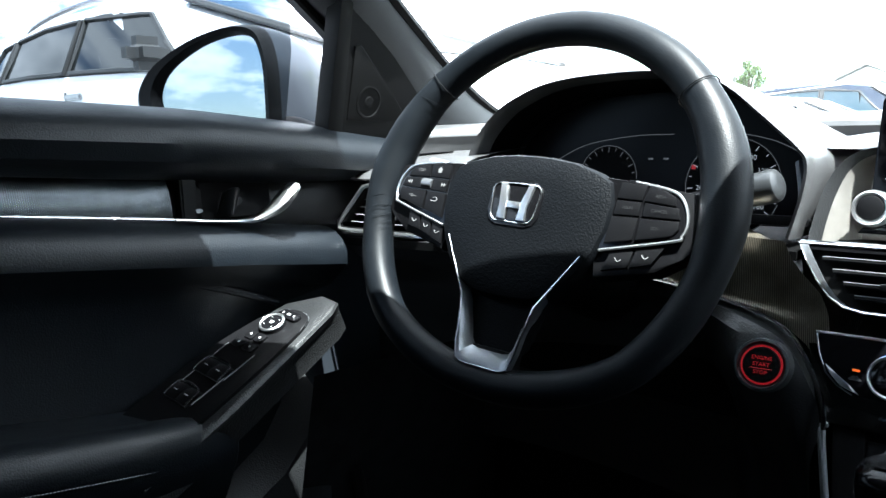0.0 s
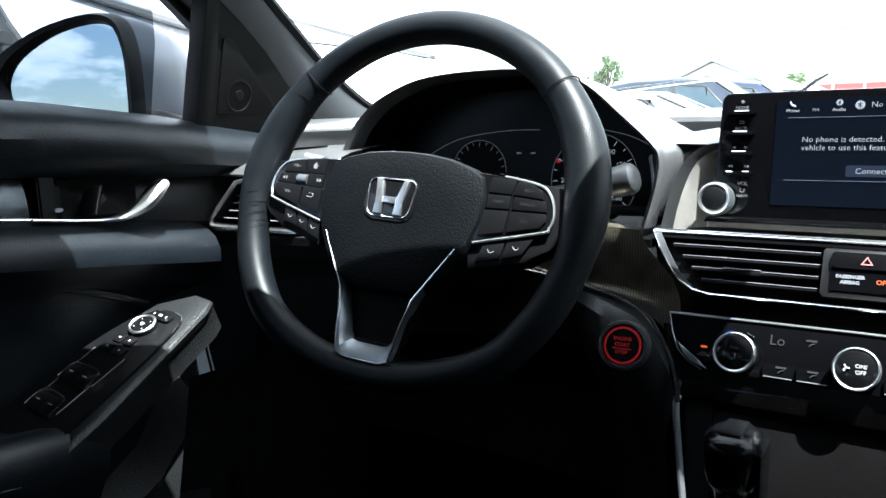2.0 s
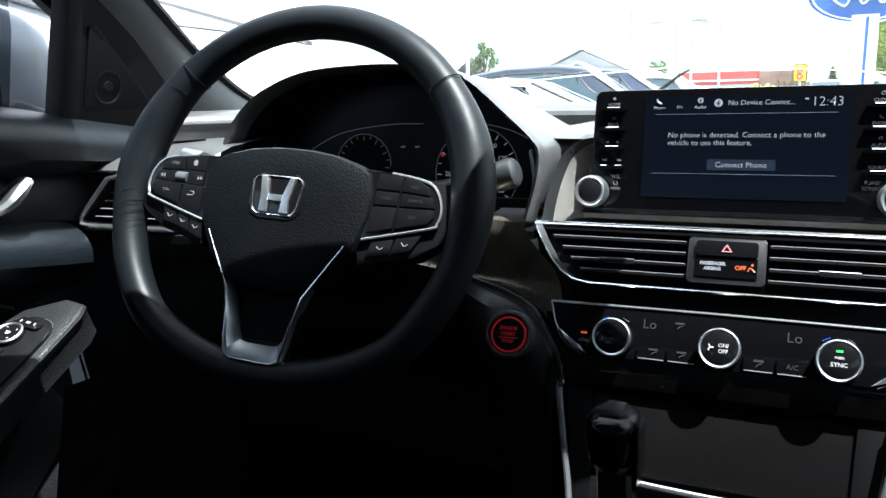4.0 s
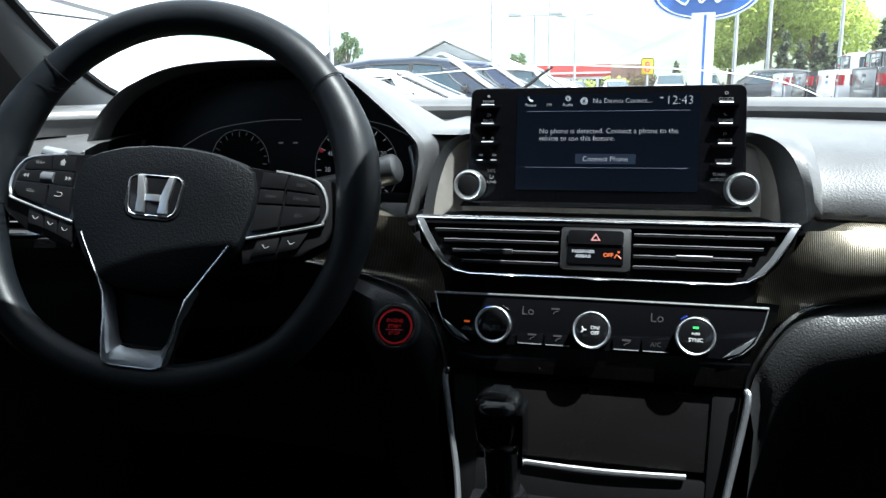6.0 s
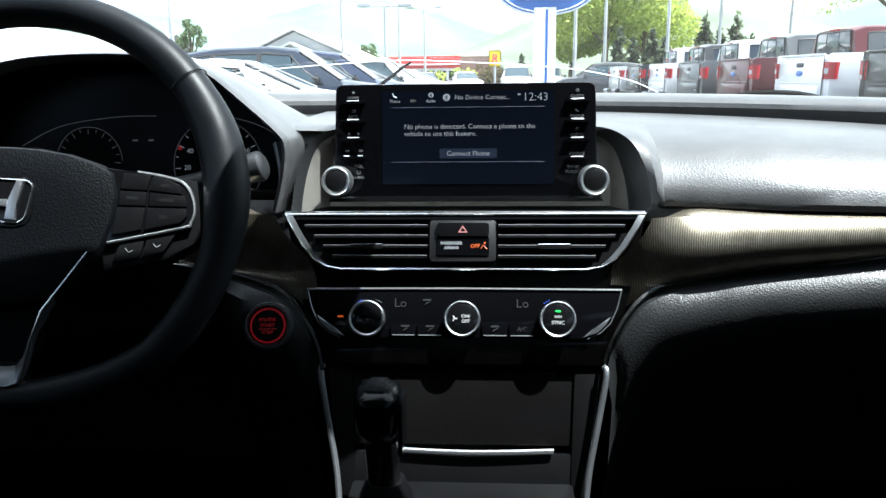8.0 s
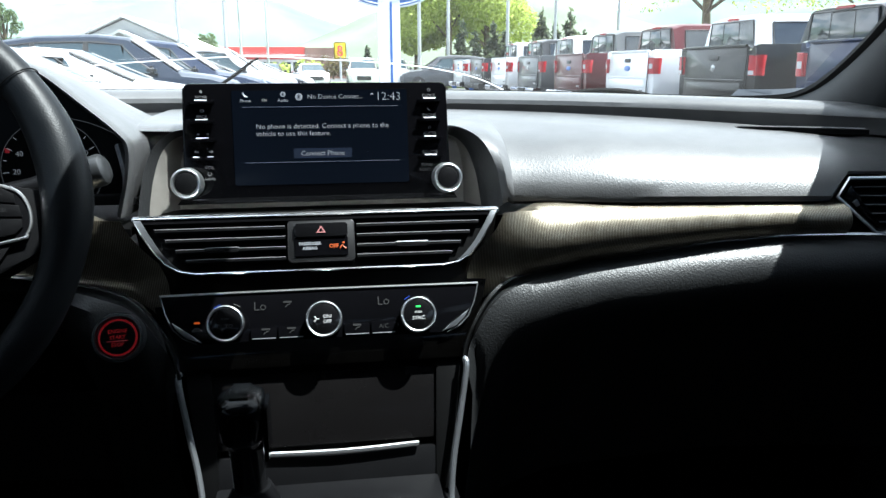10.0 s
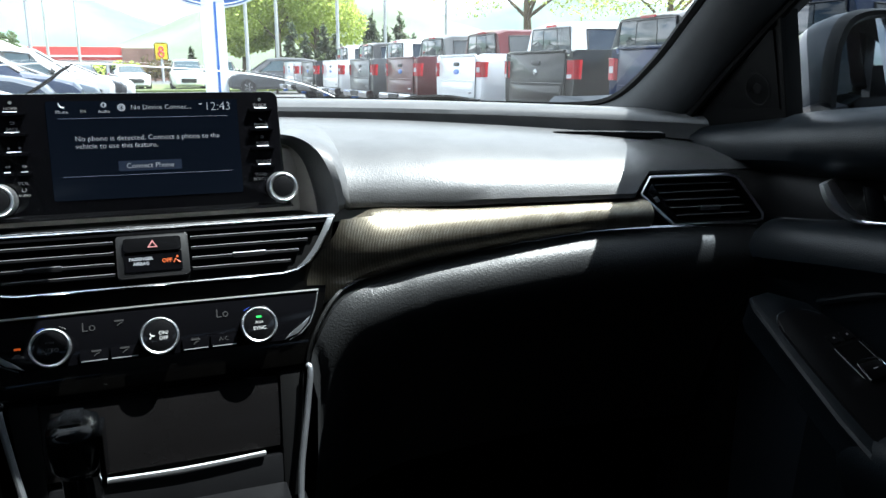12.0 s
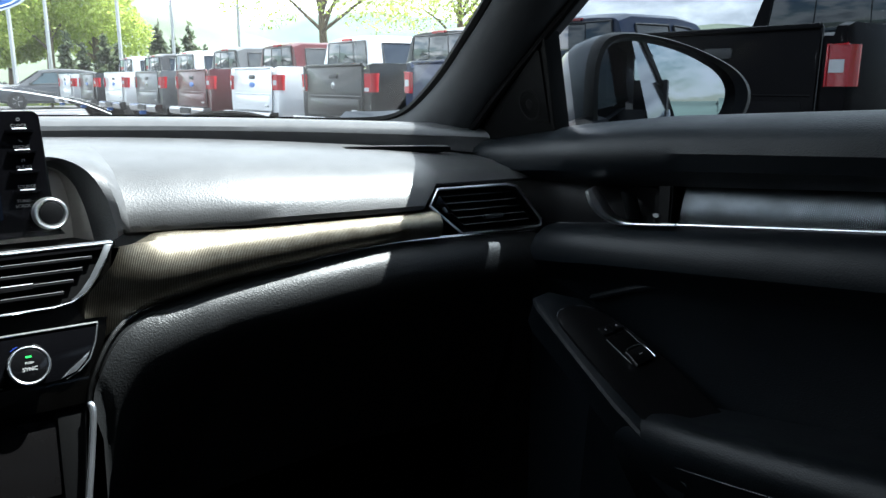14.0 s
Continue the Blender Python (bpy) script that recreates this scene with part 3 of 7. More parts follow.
for u0, u1 in ((-0.072, -0.047), (-0.045, -0.020), (0.020, 0.045), (0.047, 0.072)):
    part("button", prism(rounded(u1 - u0, 0.011, 0.001, (u0 + u1) / 2, -0.0105), P_S, -0.001, 0.0028, 0.0008), M_BEZEL, climate)
    part("button_edge", tube([P_S(u0 + 0.001, -0.0160, 0.0026), P_S(u1 - 0.001, -0.0160, 0.0026)], 0.0007, 5), M_SILVER, climate)
for u, words in ((-0.0948, (("PUSH", 0.0030, 0.0042, M_DIM), ("AUTO", 0.0054, -0.0028, M_DIM))), (0.0, (("ON/", 0.0047, 0.0022, M_LEGEND), ("OFF", 0.0047, -0.0028, M_LEGEND))), (0.0940, (("PUSH", 0.0030, 0.0022, M_LEGEND), ("SYNC", 0.0050, -0.0036, M_LEGEND)))):
    dial = part("dial", lathe([(0.0178, 0.0), (0.0182, 0.012), (0.0175, 0.0145), (0.0172, 0.0150)], P_S, 40, u, 0.0), M_DARK, climate)
    part("dial_ring", lathe([(0.0176, 0.008), (0.0181, 0.0125), (0.0180, 0.0148), (0.0175, 0.0163), (0.0167, 0.0170), (0.0158, 0.0166), (0.0152, 0.0155), (0.0150, 0.0140)], P_S, 40, u, 0.0), M_RING, dial, "bright chrome ring")
    part("dial_cap", lathe([(0.0152, 0.0120), (0.0151, 0.0158), (0.0145, 0.0162)], P_S, 40, u, 0.0), M_GLOSS, dial)
    du = 0.0035 if u == 0 else 0.0
    for w, size, dv, mt in words:
        lettering(w, size, P_S, u + du, dv, 0.0166, mt, dial, fat=0.0001)
    for a, mt in ((125, M_BLUE), (118, M_BLUE), (111, M_BLUE), (69, M_DIM), (62, M_DIM), (55, M_DIM)):
        if u != 0:
            part("heat_mark", tube([P_S(u + 0.0205 * math.cos(radians(a + d)), 0.0205 * math.sin(radians(a + d)), 0.0006) for d in (-2.5, 2.5)], 0.0005, 5), mt, climate)
for k in range(3):
    part("fan_sign", tube([P_S(-0.0075, 0.0, 0.0166), P_S(-0.0075 + 0.003 * math.cos(2.1 * k), 0.003 * math.sin(2.1 * k), 0.0166)], 0.0009, 5), M_LEGEND, climate)
part("sync_lamp", prism(rounded(0.0050, 0.0018, 0.0004, 0.0940, 0.0078), P_S, 0.016, 0.0168), M_GREEN, climate)
part("recirculate_lamp", prism(rounded(0.0056, 0.0019, 0.0004, -0.124, 0.0025), P_S, 0.0, 0.0008), M_ORANGE, climate)
part("car_sign", prism([(-0.129, -0.006), (-0.119, -0.006), (-0.119, -0.0045), (-0.121, -0.004), (-0.1225, -0.0022), (-0.126, -0.0022), (-0.1275, -0.004), (-0.129, -0.0045)], P_S, 0.0, 0.0006), M_DIM, climate)
for u in (-0.063, 0.060):
    lettering("Lo", 0.0125, P_S, u, 0.0160, 0.0006, M_DIM, climate)
for u, v in ((-0.036, 0.0165), (-0.0575, -0.010), (-0.0325, -0.010), (0.0325, -0.010)):
    part("airflow_sign", prism(rounded(0.0085, 0.0018, 0.0004, u, v + 0.003), P_S, 0.0, 0.0034 if v < 0 else 0.0006), M_DIM, climate)
    part("airflow_sign", tube([P_S(u - 0.002, v - 0.002, 0.0032 if v < 0 else 0.0004), P_S(u, v, 0.0032 if v < 0 else 0.0004), P_S(u + 0.003, v + 0.001, 0.0032 if v < 0 else 0.0004)], 0.0006, 5), M_DIM, climate)
lettering("A/C", 0.0060, P_S, 0.0595, -0.0095, 0.0030, M_DIM, climate)
lettering("REAR", 0.0030, P_S, 0.0325, -0.0065, 0.0030, M_DIM, climate)

# ---- infotainment display ----
P_D = frame_of((0, 0.778, 1.086), (1, 0, 0), (0, 0.15, 1))
disp = thing("infotainment_display", "glossy black touchscreen display showing a phone message", "display", P_D(0, -0.062, -0.01))
body = rounded(0.283, 0.124, 0.008, 0.0, -0.001, 4)
body = [(u * (1.0 + 0.012 * (-v) / 0.06), v) for u, v in body]
case = part("bezel", prism(body, P_D, -0.022, 0.0, 0.0018), M_BEZEL, disp, "glossy black bezel with dust specks")
part("screen", prism(rounded(0.186, 0.100, 0.002, 0.0035, 0.003), P_D, -0.002, 0.0006), M_SCREEN, disp, "dark blue lit screen")
part("foot_bar", prism([(-0.150, -0.0660), (0.150, -0.0660), (0.146, -0.0600), (-0.146, -0.0600)], P_D, -0.03, 0.002, 0.001), M_GLOSS, disp)
for v, u0, u1 in ((0.0355, -0.079, 0.086), (-0.0232, -0.079, 0.086)):
    part("screen_rule", tube([P_D(u0, v, 0.0008), P_D(u1, v, 0.0008)], 0.00022, 4), M_RULE, disp)
lettering("No phone is detected. Connect a phone to the", 0.0074, P_D, -0.0655, 0.0148, 0.0009, M_INK, disp, align="LEFT", fat=-0.00005)
lettering("vehicle to use this feature.", 0.0074, P_D, -0.0655, 0.0072, 0.0009, M_INK, disp, align="LEFT", fat=-0.00005)
part("connect_button", prism(rounded(0.062, 0.0105, 0.001, 0.004, -0.0140), P_D, 0.0, 0.0009), M_SCREEN_BAR, disp)
lettering("Connect Phone", 0.0074, P_D, 0.004, -0.0142, 0.0012, M_INK, disp, fat=-0.00005)
lettering("No Device Connec...", 0.0070, P_D, -0.0105, 0.0458, 0.0009, M_INK, disp, align="LEFT", fat=-0.00005)
lettering("12:43", 0.0125, P_D, 0.0900, 0.0455, 0.0009, M_INK, disp, align="RIGHT", fat=-0.0002)
part("signal_sign", prism(rounded(0.0032, 0.0014, 0.0003, 0.0585, 0.0485), P_D, 0.0, 0.0010), M_INK, disp)
for u, w in ((-0.0750, "Phone"), (-0.0555, "FM"), (-0.0360, "Audio")):
    lettering(w, 0.0046, P_D, u, 0.0422, 0.0009, M_KEYTEXT if w == "FM" else M_INK, disp)
part("handset_sign", tube(smooth_path([P_D(-0.0775, 0.0510, 0.0009), P_D(-0.0770, 0.0485, 0.0009), P_D(-0.0750, 0.0468, 0.0009), P_D(-0.0727, 0.0463, 0.0009)], 4), 0.0009, 5), M_INK, disp)
for u, v, s in ((-0.0360, 0.0487, 1.0), (-0.0193, 0.0460, 1.4)):
    part("wireless_disc", lathe([(0.0028 * s, 0.0), (0.0028 * s, 0.0009)], P_D, 16, u, v), M_INK, disp)
    part("wireless_rune", tube([P_D(u + a * s, v + b * s, 0.0012) for a, b in ((-0.0012, -0.001), (0.0011, 0.0010), (0.0, 0.0021), (0.0, -0.0021), (0.0011, -0.0010), (-0.0012, 0.001))], 0.00024, 4), M_SCREEN, disp)
for sgn, keys in ((-1, (("HOME", 0.0415), ("BACK", 0.0215), ("", 0.0022), ("", -0.0175))), (1, (("CLOCK", 0.0415), ("PHONE", 0.0205), ("AUDIO", 0.0005), ("SOURCE", -0.0195)))):
    u = sgn * 0.1195 + (-0.001 if sgn < 0 else 0.001)
    for w, v in keys:
        two = sgn < 0 and v < -0.01
        for du in ((-0.0075, 0.0075) if two else (0.0,)):
            key = part("key", prism(rounded(0.0115 if two else 0.025, 0.0038, 0.001, u + du, v), P_D, -0.001, 0.0042, 0.0008), M_BEZEL, disp)
            part("key_edge", tube([P_D(u + du - (0.003 if two else 0.0065), v + 0.0015, 0.0042), P_D(u + du + (0.003 if two else 0.0065), v + 0.0015, 0.0042)], 0.00040, 5), M_RING, key)
        if w:
            lettering(w, 0.0044, P_D, u, v + 0.0048, 0.0004, M_KEYTEXT, disp)
            c = v + 0.0108
            if w == "HOME":
                part("home_sign", prism([(u - 0.0012, c - 0.0014), (u + 0.0012, c - 0.0014), (u + 0.0012, c), (u + 0.0020, c), (u, c + 0.0018), (u - 0.0020, c), (u - 0.0012, c)], P_D, 0.0, 0.0005), M_KEYTEXT, disp)
            elif w == "BACK":
                part("back_sign", tube(smooth_path([P_D(u - 0.002, c + 0.0010, 0.0004), P_D(u + 0.0015, c + 0.0010, 0.0004), P_D(u + 0.0022, c - 0.0002, 0.0004), P_D(u + 0.0010, c - 0.0010, 0.0004), P_D(u - 0.0018, c - 0.0010, 0.0004)], 3), 0.0003, 4), M_KEYTEXT, disp)
            elif w == "CLOCK":
                part("clock_sign", tube([P_D(u + 0.0014 * math.cos(0.524 * q), c + 0.0014 * math.sin(0.524 * q), 0.0004) for q in range(12)], 0.00028, 4, closed=True), M_KEYTEXT, disp)
            elif w == "PHONE":
                part("phone_sign", tube(smooth_path([P_D(u - 0.0015, c + 0.0013, 0.0004), P_D(u - 0.0008, c - 0.0006, 0.0004), P_D(u + 0.0014, c - 0.0013, 0.0004)], 3), 0.0005, 4), M_KEYTEXT, disp)
            elif w == "AUDIO":
                part("note_sign", tube([P_D(u - 0.0012, c - 0.0012, 0.0004), P_D(u - 0.0008, c + 0.0014, 0.0004), P_D(u + 0.0012, c + 0.0017, 0.0004), P_D(u + 0.0010, c - 0.0008, 0.0004)], 0.0003, 4), M_KEYTEXT, disp)
    if sgn < 0:
        part("sun_sign", lathe([(0.0012, 0.0), (0.0012, 0.0005)], P_D, 10, u - 0.005, 0.0078), M_KEYTEXT, disp)
        part("moon_sign", lathe([(0.0014, 0.0), (0.0014, 0.0005)], P_D, 10, u + 0.005, 0.0078), M_KEYTEXT, disp)
        for du, f in ((-0.0075, -1), (0.0075, 1)):
            for k in (0, 1):
                c = u + du + f * (0.0022 * k - 0.001)
                part("skip_sign", prism([(c - f * 0.001, -0.0120), (c - f * 0.001, -0.0090), (c + f * 0.0012, -0.0105)], P_D, 0.0, 0.0005), M_KEYTEXT, disp)
        lettering("VOL", 0.0052, P_D, -0.1155, -0.0275, 0.0004, M_KEYTEXT, disp)
        lettering("AUDIO", 0.0036, P_D, -0.1155, -0.0395, 0.0004, M_KEYTEXT, disp)
        part("power_sign", tube([P_D(-0.1155 + 0.002 * math.cos(radians(a)), -0.0338 + 0.002 * math.sin(radians(a)), 0.0004) for a in range(130, 411, 20)], 0.0003, 4), M_KEYTEXT, disp)
    else:
        lettering("TUNE/", 0.0046, P_D, 0.1165, -0.0290, 0.0004, M_KEYTEXT, disp)
        lettering("SCROLL", 0.0046, P_D, 0.1165, -0.0340, 0.0004, M_KEYTEXT, disp)
    knob = part("knob", lathe([(0.0150, -0.004), (0.0152, 0.006), (0.0160, 0.008)], P_D, 36, sgn * 0.1365, -0.0435), M_DARK, disp)
    part("knob_ring", lathe([(0.0158, 0.004), (0.0165, 0.010), (0.0164, 0.017), (0.0158, 0.0212), (0.0148, 0.0236), (0.0140, 0.0240), (0.0122, 0.0236), (0.0108, 0.0215)], P_D, 36, sgn * 0.1365, -0.0435), M_RING, knob, "satin chrome knurled ring")
    part("knob_cap", lathe([(0.0110, 0.018), (0.0110, 0.0234), (0.0100, 0.0240)], P_D, 36, sgn * 0.1365, -0.0435), M_CAP, knob)
random.seed(5)
for i in range(34):
    u, v = random.uniform(-0.135, 0.135), random.choice((random.uniform(0.055, 0.0605), random.uniform(-0.06, -0.05), random.uniform(-0.05, 0.05)))
    part("dust_speck", prism([(u, v), (u + random.uniform(0.0003, 0.0009), v + random.uniform(-0.0003, 0.0003)), (u + 0.0003, v + 0.0005)], P_D, 0.0, 0.0010), M_DIM, disp)
# ---- instrument binnacle and cluster ----
HOOD = [(-0.604, 1.010), (-0.600, 1.050), (-0.593, 1.086), (-0.577, 1.118), (-0.545, 1.148), (-0.515, 1.163), (-0.481, 1.1745), (-0.44, 1.1805), (-0.38, 1.1825), (-0.33, 1.1805), (-0.288, 1.173), (-0.258, 1.160), (-0.222, 1.130), (-0.190, 1.101), (-0.181, 1.085), (-0.184, 1.055), (-0.194, 1.016)]
hood = smooth_path([(x, 0.74, z) for x, z in HOOD], 4)


def hood_ring(y, k, drop):
    out = []
    for p in hood:
        c = Vector((-0.39, 0, 1.06))
        q = c + (Vector((p.x, 0, p.z)) - c) * k
        out.append(Vector((q.x, y + 0.05 * (q.z - 1.18), q.z - drop * max(0, (q.z - 1.06)) / 0.12)))
    return out


rows = [hood_ring(0.795, 0.90, 0.004), hood_ring(0.752, 0.945, 0.0), hood_ring(0.744, 0.955, 0.0), hood_ring(0.736, 0.968, 0.0), hood_ring(0.733, 0.985, 0.0), hood_ring(0.737, 0.997, 0.0), hood_ring(0.746, 1.002, 0.0),
        hood_ring(0.80, 1.01, 0.008), hood_ring(0.88, 1.04, 0.026), hood_ring(0.96, 1.09, 0.055), hood_ring(1.04, 1.14, 0.09)]
part("binnacle_hood", grid(rows), M_PAD, dash, "grained black instrument hood")
cluster = thing("instrument_cluster", "dark instrument cluster with two dim white-marked gauges", "instrument cluster", (-0.39, 0.82, 1.01))
P_C = frame_of((-0.385, 0.800, 1.070), (1, 0, 0), (0, 0.12, 1))
face_ring = [(q.x + 0.385, q.z - 1.072) for q in hood_ring(0.80, 0.90, 0.006)]
part("face", prism(face_ring, P_C, -0.02, -0.012), material("cluster_face", (0.002, 0.002, 0.003), 0.3, spec=0.12), cluster)
rows = [[Vector((p.x, p.y + 0.002, p.z)) for p in hood_ring(0.805, 0.885, 0.006)], [Vector((p.x, p.y, p.z)) for p in hood_ring(0.76, 0.935, 0.001)]]
part("surround", grid(rows), M_DARK, cluster)
part("lower_trim", prism([(-0.21, -0.05), (0.205, -0.05), (0.195, -0.040), (-0.20, -0.040)], P_C, -0.02, 0.045, 0.002), M_PLASTIC, cluster)
side = smooth_path([(-0.199, 0.752, 1.018), (-0.195, 0.762, 1.05), (-0.203, 0.775, 1.083)], 5)
part("side_trim", tube(side, 0.0115, 10, flat=0.5), M_SILVER, cluster, "grey side trim")


def arc(P, cu, cv, r, a0, a1, n=28, h=0.0):
    return [P(cu + r * math.cos(radians(a0 + (a1 - a0) * k / n)), cv + r * math.sin(radians(a0 + (a1 - a0) * k / n)), h) for k in range(n + 1)]


part("arc_line", tube(smooth_path([P_C(-0.132, 0.012, -0.0115), P_C(-0.085, 0.034, -0.0115), P_C(-0.02, 0.044, -0.0115), P_C(0.03, 0.045, -0.0115)], 6), 0.00045, 4), M_FAINT, cluster)
part("arc_line", tube(smooth_path([P_C(0.105, 0.045, -0.0115), P_C(0.145, 0.035, -0.0115), P_C(0.178, 0.016, -0.0115), P_C(0.186, -0.004, -0.0115)], 6), 0.00045, 4), M_FAINT, cluster)
for cu, cv, r, lit in ((-0.052, -0.006, 0.039, M_FAINT), (0.100, -0.012, 0.052, M_GAUGE)):
    gauge = part("gauge", lathe([(r, -0.0118), (r, -0.0112), (r - 0.001, -0.0112)], P_C, 48, cu, cv), M_DARK, cluster)
    part("gauge_ring", tube(arc(P_C, cu, cv, r, 0, 340, 40, -0.011), 0.0004, 4), M_FAINT, gauge)
    for k in range(0, 17):
        a = radians(215 - 250 * k / 16)
        long = 0.006 if k % 2 == 0 else 0.0035
        part("tick", tube([P_C(cu + (r - 0.002) * math.cos(a), cv + (r - 0.002) * math.sin(a), -0.0108), P_C(cu + (r - 0.002 - long) * math.cos(a), cv + (r - 0.002 - long) * math.sin(a), -0.0108)], 0.00045, 4), lit, gauge)
    if lit is M_GAUGE:
        for k, w in enumerate(("0", "20", "40", "60", "80", "100", "120", "140", "160")):
            a = radians(215 - 250 * k / 8)
            lettering(w, 0.0080, P_C, cu + (r - 0.016) * math.cos(a), cv + (r - 0.016) * math.sin(a), -0.0106, lit, gauge)
part("warning_lamp", prism(rounded(0.005, 0.005, 0.001, 0.056, 0.0085), P_C, -0.012, -0.0110), M_RED, cluster)
for u in (0.003, 0.022):
    part("lamp_sign", prism(rounded(0.006, 0.002, 0.0005, u, 0.0175), P_C, -0.012, -0.0112), M_FAINT, cluster)

# ---- steering wheel ----
P_W = frame_of((-0.3671, 0.5561, 1.0543), (0.9940, 0.0787, -0.0761), (0.0407, 0.3791, 0.9244))
wheel = thing("steering_wheel", "black leather steering wheel with worn grip and silver lower spoke", "steering wheel", P_W(0, 0, -0.06))
RIM = 0.1739
path, radii = [], []
for k in range(96):
    a = 2 * math.pi * k / 96
    u, v = RIM * math.cos(a), RIM * math.sin(a)
    if v < -0.12:
        v = -0.12 + (v + 0.12) * 0.76
    path.append(P_W(u, v))
    deg = math.degrees(a) % 360
    grip = max(0.0, 1 - abs((deg + 180) % 360 - 194) / 30) + max(0.0, 1 - abs(deg - 166) / 30)
    radii.append(0.0160 + 0.0034 * ease(grip, 0.0, 0.8) + 0.00025 * math.sin(9 * a))
rim = part("rim", tube(path, radii, 18, closed=True), M_LEATHER, wheel, "black leather rim, creased at the grips")


def rim_ring(deg, r, w):
    a = radians(deg)
    c, out, tan = P_W(RIM * math.cos(a), RIM * math.sin(a)), P_W(math.cos(a), math.sin(a)) - P_W(0, 0), P_W(0, 0, 1) - P_W(0, 0)
    return tube([c + out * r * math.cos(2 * math.pi * k / 24) + tan * r * math.sin(2 * math.pi * k / 24) for k in range(24)], w, 5, closed=True)


for deg in (41.2, 138.8):
    part("seam", rim_ring(deg, 0.0176, 0.0006), M_DARK, rim)
random.seed(3)
for base in (146, 168, 176, 184, 192):
    for k in range(4 if base > 150 else 6):
        a = radians(base + random.uniform(-5, 6))
        b = random.uniform(150, 215)
        pts = []
        for s in (0, 1, 2, 3):
            c, out, tan = P_W(RIM * math.cos(a + 0.012 * s), RIM * math.sin(a + 0.012 * s)), P_W(math.cos(a), math.sin(a)) - P_W(0, 0), P_W(0, 0, 1) - P_W(0, 0)
            t = radians(b - 22 * s + random.uniform(-6, 6))
            rr = 0.0176 + 0.0003
            pts.append(c + out * rr * math.cos(t) + tan * rr * math.sin(t))
        part("crease", tube(pts, [0.0001, 0.00022, 0.00022, 0.0001], 5), M_LEATHER, rim)


def both(half):
    return half + [(-a, b) for a, b in reversed(half) if a > 1e-6]


bag = both([(0.0, 0.0475), (0.02, 0.0470), (0.045, 0.0440), (0.068, 0.0375), (0.083, 0.0300), (0.0885, 0.012), (0.0875, -0.010), (0.081, -0.034), (0.068, -0.057), (0.050, -0.076), (0.030, -0.086), (0.0, -0.088)])
bm = bmesh.new()
levels = ((1.0, -0.022), (1.0, 0.000), (0.985, 0.0075), (0.95, 0.0115), (0.86, 0.0135), (0.6, 0.0150), (0.3, 0.0154))
rows = [[P_W(a * k, -0.018 + (b + 0.018) * k, n) for a, b in bag] for k, n in levels]
part("airbag_cover", grid(rows, loop=True, ends=True), M_BAG, wheel, "grained black airbag cover")
badge = part("badge", prism(rounded(0.0535, 0.0415, 0.012, -0.0042, -0.001), P_W, 0.012, 0.0165, 0.001), M_GLOSS, wheel)
edge = rounded(0.0475, 0.0355, 0.008, 0.0, 0.0)
part("badge_rim", tube([P_W(-0.0042 + a * (1 + 0.09 * (b / 0.018)), b - 0.001, 0.0170) for a, b in edge], 0.0008, 6, closed=True), M_CHROME, badge, "chrome badge rim")
for sgn in (-1, 1):
    leg = [(0.0178, 0.0160), (0.0118, 0.0160), (0.0076, 0.0010), (0.0062, -0.0165), (0.0150, -0.0165), (0.0136, -0.0040)]
    part("badge_bar", prism([(sgn * a - 0.0040, b) for a, b in leg], P_W, 0.0165, 0.0190, 0.0007), M_RING, badge)
part("badge_bar", prism([(-0.0112, 0.0000), (0.0032, 0.0000), (0.0026, -0.0058), (-0.0106, -0.0058)], P_W, 0.0165, 0.0187, 0.0006), M_RING, badge)
# lower spoke: black heart between two silver blades that meet at the rim
outer_l = [(-0.0690, -0.038), (-0.0520, -0.066), (-0.0385, -0.088), (-0.0335, -0.110), (-0.0310, -0.130), (-0.0275, -0.1450), (-0.0200, -0.1480)]
inner_l = [(-0.0672, -0.038), (-0.0500, -0.066), (-0.0355, -0.088), (-0.0260, -0.110), (-0.0205, -0.124), (-0.0160, -0.1285), (-0.0100, -0.1300)]
out_path = outer_l + [(-a, b) for a, b in reversed(outer_l)]
in_path = inner_l + [(-a, b) for a, b in reversed(inner_l)]
rows = []
for o, i in zip(out_path, in_path):
    w = 0.0135 if i[1] < -0.10 else 0.0120
    i = (o[0] + (i[0] - o[0]) * 0.72, o[1] + (i[1] - o[1]) * 0.85)
    q = (o[0] + (i[0] - o[0]) * 0.35, o[1] + (i[1] - o[1]) * 0.35)
    rows.append([P_W(*o, w - 0.010), P_W(*o, w), P_W(*q, w - 0.0015), P_W(*i, w - 0.013), P_W(*i, w - 0.020)])
part("lower_spoke", grid(rows, loop=True, ends=True), M_SILVER, wheel, "silver painted lower spoke")
part("spoke_edge", tube([P_W(a, b, 0.0125) for a, b in out_path], 0.0010, 6), M_CHROME, wheel)
part("spoke_heart", prism(both([(0.0, -0.06), (0.062, -0.045), (0.046, -0.075), (0.034, -0.092), (0.026, -0.124), (0.018, -0.134), (0.0, -0.134)]), P_W, -0.02, -0.003), M_BAG, wheel)
part("spoke_foot", prism(both([(0.0, -0.130), (0.024, -0.130), (0.025, -0.148), (0.020, -0.157), (0.0, -0.158)]), P_W, -0.014, 0.001, 0.002), M_PLASTIC, wheel)
